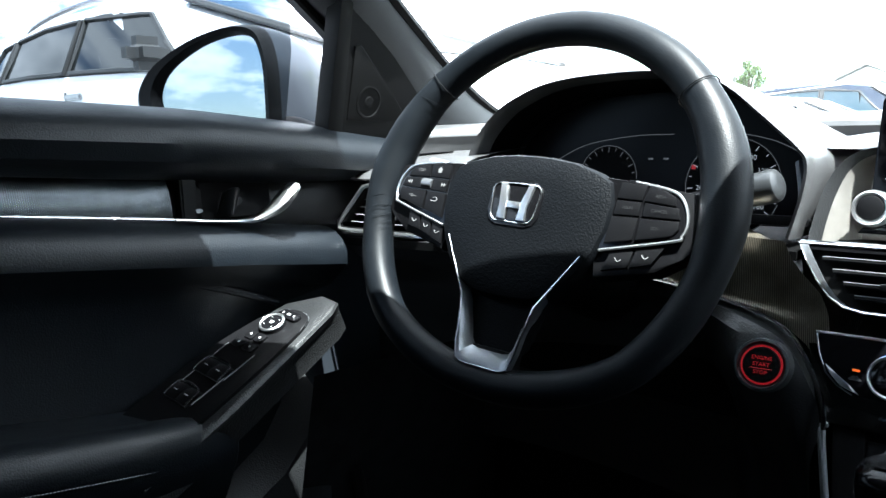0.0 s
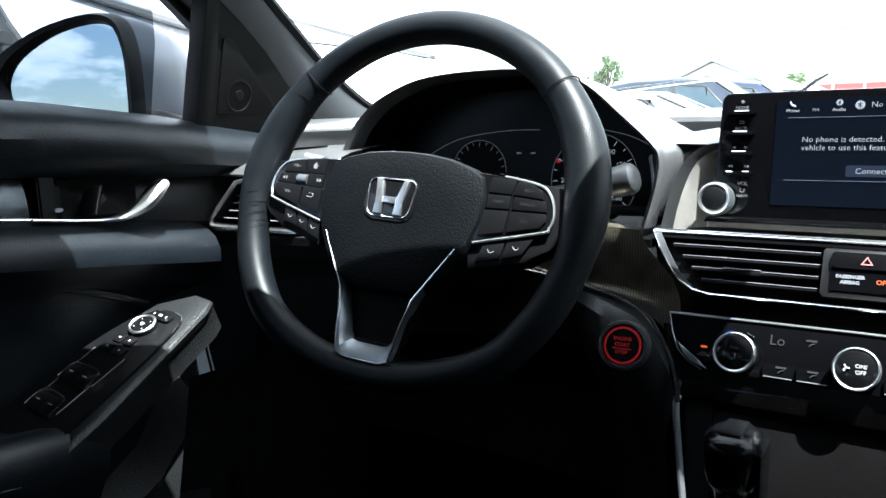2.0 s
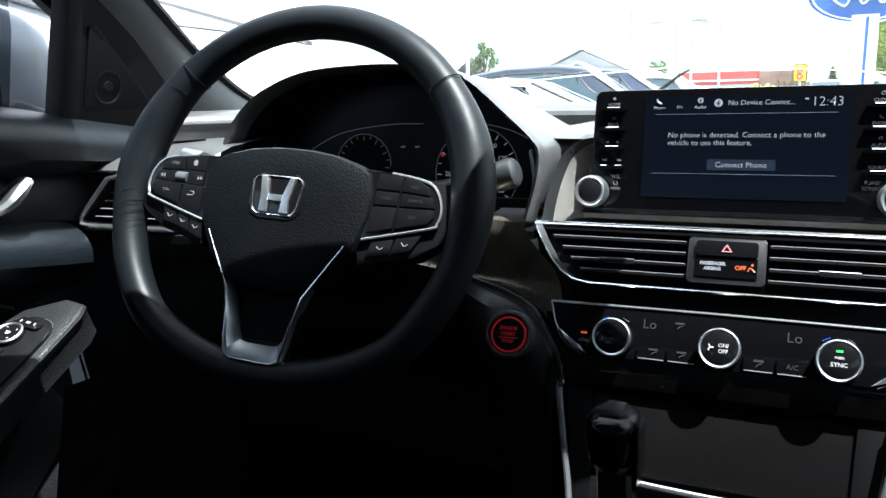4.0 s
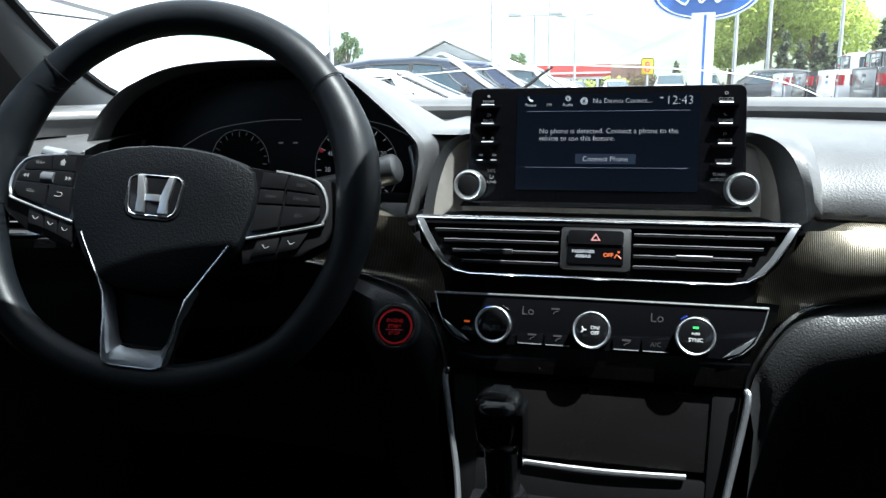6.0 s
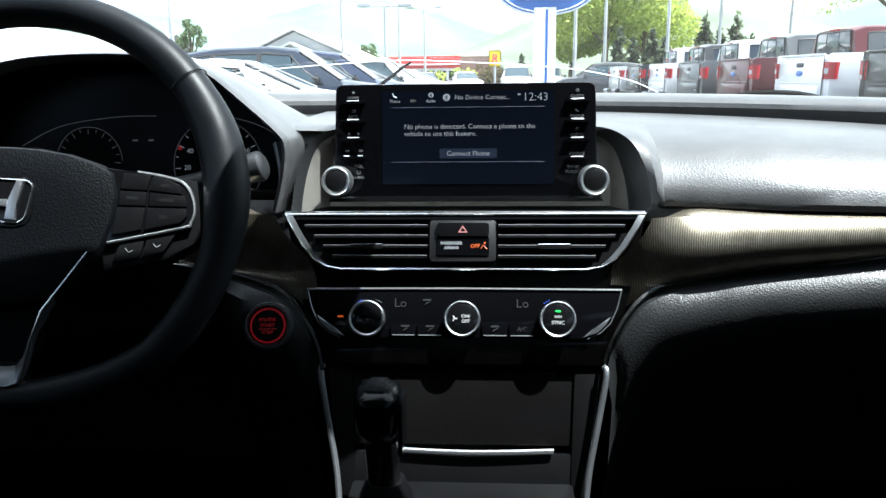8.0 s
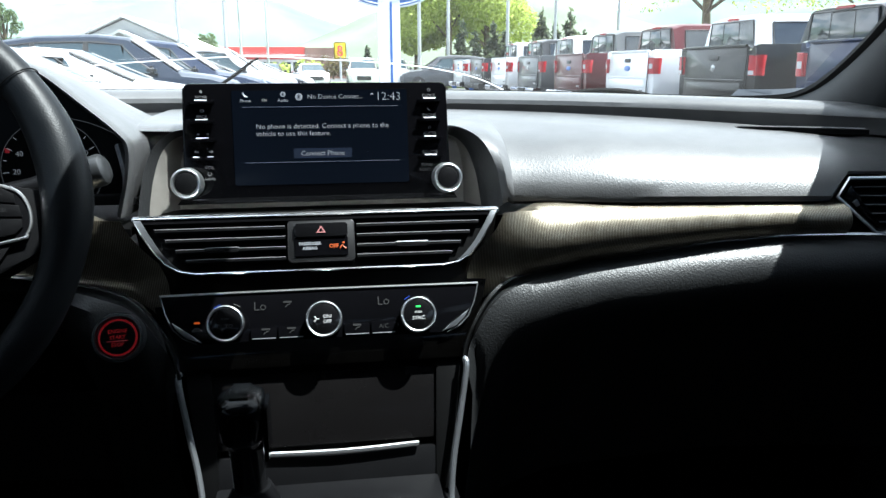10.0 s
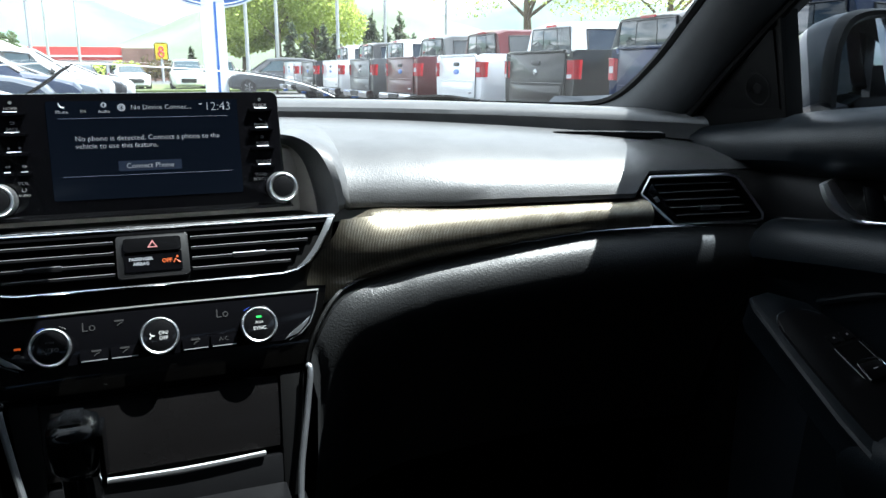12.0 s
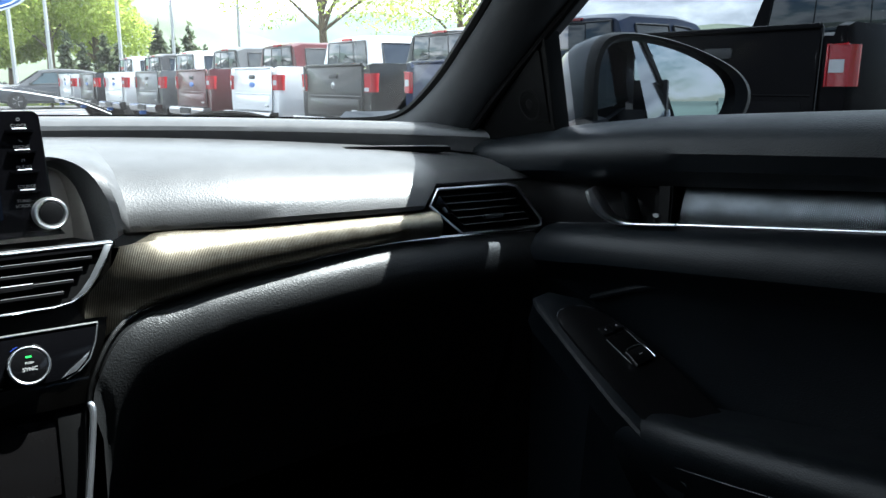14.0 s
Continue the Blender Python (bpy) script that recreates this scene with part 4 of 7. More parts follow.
for sgn in (-1, 1):
    arm = [(sgn * a, b) for a, b in ((0.060, 0.036), (0.125, 0.030), (0.165, 0.026), (0.168, -0.010), (0.150, -0.026), (0.130, -0.040), (0.080, -0.052))]
    part("side_spoke", prism(arm, P_W, -0.018, 0.004, 0.002), M_PLASTIC, wheel)
    pod = [(sgn * a, b) for a, b in ((0.066, 0.0335), (0.100, 0.0315), (0.128, 0.0280), (0.140, 0.0230), (0.1475, 0.0120), (0.1500, 0.000), (0.1475, -0.0090), (0.142, -0.0135), (0.082, -0.0295))]
    plate = part("switch_pod", prism(pod, P_W, 0.002, 0.0085, 0.001), M_GLOSS, wheel)
    edge = pod[1:]
    part("pod_edge", tube(smooth_path([P_W(a, b, 0.0085) for a, b in edge], 3), 0.0013, 6), M_RING, plate, "satin chrome edge")
    cells = [[(0.089, 0.030), (0.112, 0.029), (0.110, 0.016), (0.088, 0.016)], [(0.1135, 0.0288), (0.127, 0.0265), (0.1365, 0.0215), (0.138, 0.0145), (0.1115, 0.016)],
             [(0.088, 0.0145), (0.110, 0.0145), (0.110, 0.003), (0.088, 0.002)], [(0.1125, 0.0145), (0.141, 0.013), (0.1435, 0.004), (0.1125, 0.003)],
             [(0.087, 0.0005), (0.110, 0.0015), (0.109, -0.017), (0.0855, -0.023)], [(0.1118, 0.0015), (0.1435, 0.0025), (0.1445, -0.004), (0.140, -0.0095), (0.1112, -0.017)]]
    for c in cells:
        part("button", prism([(sgn * a, b) for a, b in c], P_W, 0.006, 0.0108, 0.0011), M_PLASTIC, plate)
    low = [[(0.128, -0.0195), (0.113, -0.0235), (0.1105, -0.0370), (0.126, -0.0340)], [(0.1115, -0.024), (0.098, -0.0270), (0.096, -0.0415), (0.109, -0.0375)], [(0.0965, -0.0275), (0.083, -0.0300), (0.081, -0.0470), (0.0945, -0.0425)]]
    if sgn > 0:
        low = [[(0.136, -0.0190), (0.113, -0.0240), (0.1105, -0.0395), (0.128, -0.0340)], [(0.1115, -0.0245), (0.092, -0.0285), (0.087, -0.0455), (0.109, -0.0400)]]
    for c in low:
        part("button", prism([(sgn * a, b) for a, b in c], P_W, -0.002, 0.0075, 0.0011), M_PLASTIC, wheel)
        cu, cv = sum(a for a, b in c) / 4 * sgn, sum(b for a, b in c) / 4
        part("button_sign", tube(smooth_path([P_W(cu - 0.003, cv + 0.0015, 0.0076), P_W(cu, cv - 0.0015, 0.0076), P_W(cu + 0.003, cv + 0.0005, 0.0076)], 3), 0.0005, 4), M_KEYTEXT, wheel)
for w, u, v, mt in (("VOL+", -0.123, 0.0215, M_KEYTEXT), ("VOL-", -0.127, -0.0050, M_KEYTEXT), ("RES/+", 0.125, 0.0205, M_DIM), ("MAIN", 0.099, 0.0085, M_DIM), ("CANCEL", 0.126, 0.0085, M_DIM), ("SET/-", 0.126, -0.0060, M_DIM)):
    lettering(w, 0.0037, P_W, u, v, 0.0111, mt, wheel)
part("button_sign", prism([(-0.1025, 0.0205), (-0.0985, 0.0205), (-0.0985, 0.0235), (-0.0975, 0.0235), (-0.1005, 0.0265), (-0.1035, 0.0235), (-0.1025, 0.0235)], P_W, 0.0105, 0.0112), M_KEYTEXT, wheel)
part("button_sign", tube(smooth_path([P_W(-0.1025, -0.008, 0.011), P_W(-0.0965, -0.008, 0.011), P_W(-0.0960, -0.0050, 0.011), P_W(-0.1005, -0.0045, 0.011)], 3), 0.0005, 4), M_KEYTEXT, wheel)
for c, f in ((-0.132, -1), (-0.095, 1)):
    for k in (0, 1):
        part("button_sign", prism([(c + f * 0.003 * k, 0.0068), (c + f * 0.003 * k, 0.0108), (c + f * (0.003 * k + 0.0025), 0.0088)], P_W, 0.0105, 0.0112), M_KEYTEXT, wheel)
part("scroll_roller", tube([P_W(-0.1185, 0.0085, 0.0085), P_W(-0.1065, 0.0085, 0.0085)], 0.0055, 12), M_SILVER, wheel)
part("hub", lathe([(0.055, -0.02), (0.050, -0.05), (0.045, -0.09)], P_W, 24), M_DARK, wheel)

column = thing("steering_column", "black plastic steering column shroud behind the wheel", "steering column", (-0.37, 0.70, 0.98))
part("shroud", tube([P_W(0, -0.01, -0.06), P_W(0, -0.015, -0.14), P_W(0, -0.02, -0.24)], [0.060, 0.066, 0.072], 16, flat=0.8), M_DARK, column)
wiper = part("wiper_stalk", tube([(-0.33, 0.70, 1.040), (-0.27, 0.712, 1.050), (-0.232, 0.714, 1.060), (-0.2245, 0.714, 1.062)], [0.009, 0.011, 0.0145, 0.0150], 14), M_PLASTIC, column)
part("stalk_cap", tube([(-0.2245, 0.714, 1.062), (-0.208, 0.7135, 1.0665), (-0.204, 0.7134, 1.0677), (-0.2015, 0.7133, 1.0684), (-0.2003, 0.7132, 1.0688)], [0.0152, 0.0158, 0.0146, 0.0112, 0.0055], 18), M_STALK, wiper, "smooth grey-black end cap")
signal = part("signal_stalk", tube([(-0.42, 0.67, 1.045), (-0.50, 0.655, 1.068), (-0.545, 0.645, 1.083)], [0.009, 0.010, 0.011], 12, flat=0.7), M_PLASTIC, column)
part("stalk_cap", tube([(-0.545, 0.645, 1.083), (-0.566, 0.640, 1.089)], [0.0112, 0.0095], 12, flat=0.7), M_SILVER, signal)

# ---- start button, console, gear selector, pedals ----
P_B = frame_of((-0.190, 0.652, 0.917), (1, 0.10, 0), (0, 0.30, 0.95))
start = thing("start_button", "round black engine start button with red glowing ring", "button", P_B(0, 0, -0.01))
part("bezel", lathe([(0.0235, -0.03), (0.0235, 0.0), (0.0225, 0.004), (0.0200, 0.0045), (0.0190, 0.001)], P_B, 40), M_STALK, start)
part("light_ring", lathe([(0.0172, -0.004), (0.0172, 0.0020), (0.0157, 0.0024), (0.0157, -0.004)], P_B, 40), M_RED, start, "red glowing ring")
part("cap", lathe([(0.0155, -0.004), (0.0155, 0.0032), (0.0147, 0.0038)], P_B, 40), M_DARK, start)
for w, v in (("ENGINE", 0.0058), ("START", 0.0002), ("STOP", -0.0066)):
    lettering(w, 0.0048, P_B, 0, v, 0.0041, M_RED, start)
part("rule", tube([P_B(-0.009, -0.0032, 0.004), P_B(0.009, -0.0032, 0.004)], 0.00025, 4), M_RED, start)

console = thing("centre_console", "black centre console with silver side rails", "console", (0, 0.45, 0.35))
part("console_body", block((-0.128, -0.45, 0.34), (0.128, 0.66, 0.762), 0.02, 3), M_PLASTIC, console)
part("stack_base", prism([(-0.142, -0.043), (0.142, -0.043), (0.126, -0.17), (-0.126, -0.17)], P_S, -0.10, -0.030, 0.004), M_DARK, console)
part("pocket_lid", prism([(-0.118, -0.052), (0.118, -0.052), (0.108, -0.124), (-0.108, -0.124)], P_S, -0.04, -0.014, 0.003), material("lid_gloss", (0.0036, 0.0033, 0.0034), 0.3, spec=0.15, wear=0.08), console, "glossy black pocket lid")
part("lid_trim", tube(smooth_path([P_S(-0.075, -0.1285, -0.008), P_S(0.01, -0.1305, -0.007), P_S(0.090, -0.1280, -0.008)], 4), 0.0024, 8), M_RING, console, "satin chrome strip")
part("front_apron", prism([(-0.112, -0.131), (0.112, -0.131), (0.108, -0.172), (-0.108, -0.172)], P_S, -0.05, -0.012, 0.003), M_PLASTIC, console)
for sgn in (-1, 1):
    rail = smooth_path([(sgn * 0.1395, 0.664, 0.8725), (sgn * 0.1412, 0.657, 0.866), (sgn * 0.1330, 0.642, 0.825), (sgn * 0.1220, 0.622, 0.775), (sgn * 0.1180, 0.600, 0.735), (sgn * 0.1190, 0.55, 0.705)], 5)
    part("side_rail", tube(rail, [0.002] + [0.0032] * (len(rail) - 2) + [0.002], 10), M_SILVER, console, "silver side rail")
    part("rail_bed", prism([(sgn * a, b) for a, b in ((0.112, -0.048), (0.140, -0.043), (0.136, -0.060), (0.122, -0.175), (0.105, -0.175))], P_S, -0.06, -0.010, 0.003), M_DARK, console)
part("gate_plate", prism(rounded(0.10, 0.22, 0.02, -0.03, 0.0), frame_of((-0.03, 0.48, 0.760), (1, 0, 0), (0, 1, 0)), 0.0, 0.004, 0.002), M_GLOSS, console)
gear = thing("gear_selector", "black leather gear selector with glossy top", "gear lever", (-0.067, 0.57, 0.76))
part("boot", tube([(-0.067, 0.575, 0.757), (-0.067, 0.573, 0.785), (-0.067, 0.572, 0.80)], [0.030, 0.024, 0.017], 16), M_PLASTIC, gear)
part("stem", tube([(-0.068, 0.574, 0.785), (-0.069, 0.572, 0.83), (-0.070, 0.570, 0.855)], [0.0150, 0.0155, 0.0150], 16), M_GLOSS, gear)
kn = [(0.014, 0.846, 0.566), (0.0185, 0.855, 0.566), (0.0200, 0.868, 0.565), (0.0205, 0.880, 0.563), (0.0195, 0.8885, 0.562), (0.013, 0.8925, 0.562), (0.004, 0.8935, 0.562)]
rows = [[Vector((-0.070 + r * (abs(math.cos(a)) ** 0.7) * math.copysign(1, math.cos(a)), y + 1.35 * r * (abs(math.sin(a)) ** 0.7) * math.copysign(1, math.sin(a)), z)) for a in [2 * math.pi * k / 24 for k in range(24)]] for r, z, y in kn]
part("knob", grid(rows, loop=True, ends=True), M_KNOB, gear, "glossy black rounded knob", angle=80)
part("knob_top", block((-0.080, 0.546, 0.889), (-0.060, 0.582, 0.8946), 0.0024, 3), M_KNOB, gear)
part("release", block((-0.0515, 0.545, 0.835), (-0.0475, 0.582, 0.884), 0.0015), M_KNOB, gear)

for name, c, w, h in (("brake_pedal", (-0.345, 0.95, 0.600), 0.105, 0.075), ("accelerator_pedal", (-0.185, 0.99, 0.555), 0.055, 0.13)):
    P = frame_of(c, (1, 0, 0), (0, 0.55, 0.83))
    pedal = thing(name, {"brake_pedal": "ribbed metal and rubber brake pedal on its arm", "accelerator_pedal": "ribbed rubber accelerator pedal in the footwell"}[name], "pedal", P(0, 0, -0.03))
    part("plate", prism(rounded(w, h, 0.008), P, -0.012, 0.0, 0.002), M_DARK, pedal)
    for k in range(4):
        v = -h / 2 + h * (k + 0.5) / 4
        part("rubber_rib", prism(rounded(w * 0.92, h * 0.12, 0.002, 0, v), P, 0.0, 0.003, 0.001), M_RING if name == "brake_pedal" else M_DARK, pedal)
    part("arm", tube([P(0, 0, -0.01), P(0, 0.10, -0.05), P(0, 0.22, -0.06)], 0.008, 8), M_DARK, pedal)

# ---- side vents ----
P_R = frame_of((0.63, 0.672, 1.015), (1, -0.11, 0), (0, 0.12, 1))
sv_out = [(-0.084, 0.010), (-0.072, 0.0300), (0.032, 0.0300), (0.046, 0.0265), (0.083, -0.0200), (0.082, -0.0275), (0.074, -0.0290), (-0.040, -0.0290)]
sv_in = [(-0.0795, 0.0095), (-0.0695, 0.0268), (0.031, 0.0268), (0.0435, 0.0235), (0.0785, -0.0195), (0.078, -0.0245), (0.0725, -0.0255), (-0.0375, -0.0255)]


def side_vent(flip):
    f = left if flip else (lambda b: b)
    v = thing("side_air_vent", "black side air vent with a thin chrome surround", "air vent", mir(P_R(0, 0)) if flip else P_R(0, 0), group="side air vents")
    part("frame", f(ring_plate(sv_out, sv_in, P_R, -0.03, 0.004)), M_PLASTIC, v)
    part("chrome_edge", f(tube([P_R(a, b, 0.0042) for a, b in sv_out], 0.0030 if flip else 0.0019, 6, closed=True)), M_RING, v, "thin chrome edge")
    part("cavity", f(prism(sv_in, P_R, -0.03, -0.016)), M_DARK, v)
    part("wheel_plate", f(prism([(-0.076, 0.009), (-0.068, 0.022), (-0.030, -0.024), (-0.036, -0.024)], P_R, -0.02, 0.001, 0.001)), M_GLOSS, v)
    part("wheel_mark", f(prism([(-0.066, 0.004), (-0.062, 0.007), (-0.058, 0.001), (-0.062, -0.001)], P_R, 0.0, 0.0035, 0.0006)), M_SILVER, v)
    for i in range(5):
        z = 0.0195 - 0.0095 * i
        a, b = -0.062 + 0.0058 * i, 0.042 + 0.0066 * i
        part("slat", f(grid([[P_R(u, z + 0.0008, -0.002), P_R(u, z + 0.004, -0.018), P_R(u, z + 0.002, -0.018), P_R(u, z - 0.0010, -0.002)] for u in (a, b)], loop=True, ends=True)), M_PLASTIC, v)
        # glint of the slat's lit edge, drawn as a pale tube
        part("slat_glint", f(tube([P_R(a, z + 0.0006, -0.0018), P_R(b, z + 0.0006, -0.0018)], 0.0006, 5)), M_EDGE, v)
    part("vent_tab", f(prism(rounded(0.028, 0.006, 0.002, 0.012, -0.010), P_R, -0.006, 0.001, 0.001)), M_SILVER, v)
    return v


side_vent(False)
side_vent(True)


# ---- doors ----
def lerp_tab(tab, y):
    tab = sorted(tab)
    if y <= tab[0][0]:
        (y0, z0), (y1, z1) = tab[0], tab[1]
    elif y >= tab[-1][0]:
        (y0, z0), (y1, z1) = tab[-2], tab[-1]
    else:
        for (y0, z0), (y1, z1) in zip(tab, tab[1:]):
            if y0 <= y <= y1:
                break
    return z0 + (z1 - z0) * (y - y0) / (y1 - y0)


BELT = [(-0.6, 1.20), (0.226, 1.153), (0.46, 1.139), (0.60, 1.124), (0.673, 1.112), (0.82, 1.092)]
TRIM_T = [(-0.6, 1.165), (0.217, 1.084), (0.444, 1.064), (0.557, 1.052), (0.82, 1.028)]
TRIM_B = [(-0.6, 1.135), (0.213, 1.049), (0.426, 1.023), (0.509, 1.013), (0.60, 1.000), (0.82, 0.972)]
YS = spread(-0.62, 0.40, 18) + spread(0.43, 0.66, 12) + [0.69, 0.72, 0.76, 0.80, 0.84]


def door(flip):
    f = left if flip else (lambda b: b)
    m = (lambda p: mir(p)) if flip else (lambda p: Vector(p))
    lab = "black front door panel with chrome pull and wood-look strip"
    d = thing("front_door", lab + (", driver's switches" if flip else ", single window switch"), "car door", m((0.72, 0.1, 0.35)), group="front doors")
    rows = []
    for y in YS:
        zb, zt = lerp_tab(BELT, y), lerp_tab(TRIM_T, y)
        e = max(0.0, (y - 0.55) / 0.29)
        bul = 0.028 * (1 - e)
        zt = zt + 0.018 * e
        prof = ((0.745, -0.005), (0.732, 0.0), (0.718, -0.001), (0.706 - 0.25 * bul, -0.006), (0.699 - 0.60 * bul, -0.014), (0.696 - 0.85 * bul, -0.025), (0.696 - bul, -0.038))
        rows.append([Vector((x, y, zb + dz)) for x, dz in prof] + [Vector((0.699 - 0.9 * bul, y, zt + 0.5 * (zb - 0.038 - zt))), Vector((0.702 - bul * 0.6, y, zt + 0.010)), Vector((0.706 - bul * 0.2, y, zt + 0.001)), Vector((0.716, y, zt - 0.001)), Vector((0.74, y, zt - 0.001))])
    part("upper_pad", f(grid(rows)), M_VINYL, d, "padded black vinyl upper panel")
    rows = []
    for y in YS:
        zt, zb = lerp_tab(TRIM_T, y), lerp_tab(TRIM_B, y)
        e = max(0.0, (y - 0.55) / 0.29)
        zt = zt + 0.018 * e
        rows.append([Vector((0.718, y, zt + 0.001)), Vector((0.712, y, zt - 0.3 * (zt - zb))), Vector((0.708, y, zt - 0.7 * (zt - zb))), Vector((0.708, y, zb))])
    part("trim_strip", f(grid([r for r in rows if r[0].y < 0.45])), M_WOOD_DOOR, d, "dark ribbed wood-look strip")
    part("trim_backing", f(grid([[p + Vector((0.006, 0, 0)) for p in r] for r in rows])), M_PLASTIC, d)
    part("strip_end", f(block((0.700, 0.437, 1.022), (0.716, 0.455, 1.066), 0.002)), M_PLASTIC, d)
    rows = []
    for y in [q for q in YS if q < 0.625] + [0.632]:
        zb = lerp_tab(TRIM_B, y)
        e = max(0.0, (y - 0.60) / 0.24)
        k = 1 - 0.75 * min(1, e)
        prof = ((0.722, -0.002), (0.704, -0.003), (0.694 - 0.002 * k, -0.007), (0.685 - 0.006 * k, -0.016), (0.680 - 0.009 * k, -0.030), (0.681 - 0.009 * k, -0.046), (0.692, -0.064), (0.706, -0.076), (0.712, -0.090), (0.716, -0.13), (0.716, -0.20), (0.708, -0.26), (0.700, -0.36), (0.700, -0.62))
        rows.append([Vector((x, y if dz > -0.08 else min(y, 0.552), zb + dz)) for x, dz in prof])
    part("lower_panel", f(grid(rows)), M_VINYL, d, "black vinyl lower panel")
    # soft insert with a piped upper edge
    ins = smooth_path([(0.709, -0.3, 1.028), (0.708, 0.0, 1.010), (0.707, 0.20, 0.994), (0.707, 0.36, 0.971), (0.706, 0.46, 0.947), (0.705, 0.55, 0.912)], 5)
    part("insert_edge", f(tube(ins, 0.0045, 8)), M_VINYL, d)
    # chrome line and pull
    line = smooth_path([(0.704, -0.6, 1.137), (0.703, 0.0, 1.0745), (0.702, 0.213, 1.0500), (0.700, 0.426, 1.0240)], 5)
    part("chrome_strip", f(tube(line, 0.0026, 8, flat=0.6)), M_CHROME, d, "satin chrome strip")
    pull = smooth_path([(0.700, 0.428, 1.0237), (0.695, 0.480, 1.0170), (0.686, 0.512, 1.0165), (0.677, 0.534, 1.0270), (0.673, 0.550, 1.0420), (0.673, 0.560, 1.0510)] if flip else
                       [(0.700, 0.428, 1.0237), (0.697, 0.476, 1.0175), (0.694, 0.501, 1.0165), (0.684, 0.517, 1.0270), (0.677, 0.526, 1.0420), (0.673, 0.531, 1.0540)], 5)
    rr = [0.0032 + 0.0125 * max(0.0, min(1.0, (i - 7) / 10)) - 0.004 * max(0.0, (i - 20) / 5) for i in range(len(pull))]
    handle = part("door_handle", f(tube(pull, rr, 10, flat=0.55)), M_RING, d, "curved satin silver door pull")
    bowl = [[Vector((0.7065 + 0.012 * math.sin(math.pi * a) * math.sin(math.pi * b), 0.462 + 0.088 * a, 1.019 + 0.040 * b)) for b in spread(0, 1, 9)] for a in spread(0, 1, 13)]
    part("handle_bowl", f(grid(bowl)), M_DARK, d, "dark hollow behind the pull")
    rows = [[Vector((0.700 - 0.010 * math.sin(math.pi * a) - 0.004 * b, 0.478 + 0.020 * a + 0.006 * b, 1.023 + 0.030 * b - 0.006 * abs(2 * a - 1) ** 3 * b)) for b in spread(0, 1, 6)] for a in spread(0, 1, 9)]
    part("lever", f(shell(rows, (0.006, 0.002, 0))), M_PLASTIC, d, "curved black release lever")
    part("lock_recess", f(block((0.701, 0.447, 1.026), (0.7075, 0.461, 1.056), 0.002)), M_DARK, d)
    part("lock_button", f(tube([(0.703, 0.455, 1.030), (0.698, 0.455, 1.0305)], 0.0045, 10, flat=0.5)), M_SILVER, d)
    # sloping switch bank and armrest
    P_A = frame_of((0.658, 0.453, 0.868), (0.0, 0.91, 0.41), (-1.0, 0.0, -0.12))
    bank = [(-0.150, -0.046), (-0.02, -0.050), (0.05, -0.042), (0.105, -0.028), (0.135, 0.006), (0.134, 0.032), (0.118, 0.040), (-0.04, 0.060), (-0.150, 0.064)]
    rows = [[P_A(a, b * (0.86 if b > 0 else 1.0), h) for a, b in bank] for h in (-0.040, -0.012)] + [[P_A(a * 0.995, b * 0.97, -0.003) for a, b in bank], [P_A(a * 0.985, b * 0.93, 0.0) for a, b in bank], [P_A(a * 0.96, b * 0.84, 0.0015) for a, b in bank]]
    # driver's bank takes the lighter copy for sunlight, the passenger's the darker vinyl
    part("switch_bank", f(grid(rows, loop=True, ends=True)), M_LIT_PLASTIC if flip else M_VINYL, d)
    edge = smooth_path([(-0.145, -0.040, 0), (-0.02, -0.043, 0), (0.05, -0.034, 0), (0.085, -0.020, 0), (0.097, 0.004, 0), (0.090, 0.029, 0), (0.04, 0.039, 0), (-0.05, 0.045, 0), (-0.145, 0.048, 0)], 4)
    plate = part("switch_plate", f(prism([(p.x, p.y) for p in edge], P_A, 0.0, 0.0052, 0.002)), M_PLASTIC, d, "satin black switch plate")
    part("plate_edge", f(tube([P_A(p.x, p.y - 0.001, 0.0032) for p in edge[6:22]], 0.0010, 6)), M_SILVER, plate)
    cells = ((-0.052, -0.004, 0.038), (-0.012, -0.004, 0.042)) if flip else ((0.000, -0.016, 0.030),)
    for u, vc, w in cells:
        part("well", f(prism(rounded(0.046, w + 0.004, 0.004, u + 0.010, vc), P_A, 0.004, 0.0060)), M_DARK, plate)
        for s in (-1, 1):
            part("well_edge", f(tube([P_A(u - 0.010, vc + s * (w / 2 + 0.002), 0.0058), P_A(u + 0.032, vc + s * (w / 2 + 0.002), 0.0058)], 0.0006, 5)), M_EDGE, plate)
        pair = (-1, 1) if flip else (0,)
        for j in pair:
            kw = w / 2 - 0.001 if flip else w - 0.002
            v = vc + j * w / 4
            rows = [[P_A(u - 0.016 + 0.022 * a, v + kw * (b - 0.5), 0.0045 + 0.0065 * math.sin(math.pi * (0.25 + 0.62 * a)) - 0.0008 * (2 * b - 1) ** 2) for b in spread(0, 1, 5)] for a in spread(0, 1, 8)]
            key = part("window_key", f(shell(rows, P_A(0, 0, -0.004) - P_A(0, 0, 0))), M_PLASTIC, plate)
            part("key_mark", f(prism(rounded(0.0012, 0.006, 0.0004, u - 0.006, v), P_A, 0.0095, 0.0112)), M_LEGEND, key)
        lip = smooth_path([P_A(u - 0.016, vc - w / 2, 0.0088), P_A(u + 0.002, vc - w / 2 + 0.001, 0.0104), P_A(u + 0.0068, vc - w * 0.3, 0.0092), P_A(u + 0.0078, vc, 0.0094), P_A(u + 0.0068, vc + w * 0.3, 0.0092), P_A(u + 0.002, vc + w / 2 - 0.001, 0.0104), P_A(u - 0.016, vc + w / 2, 0.0088)], 4)
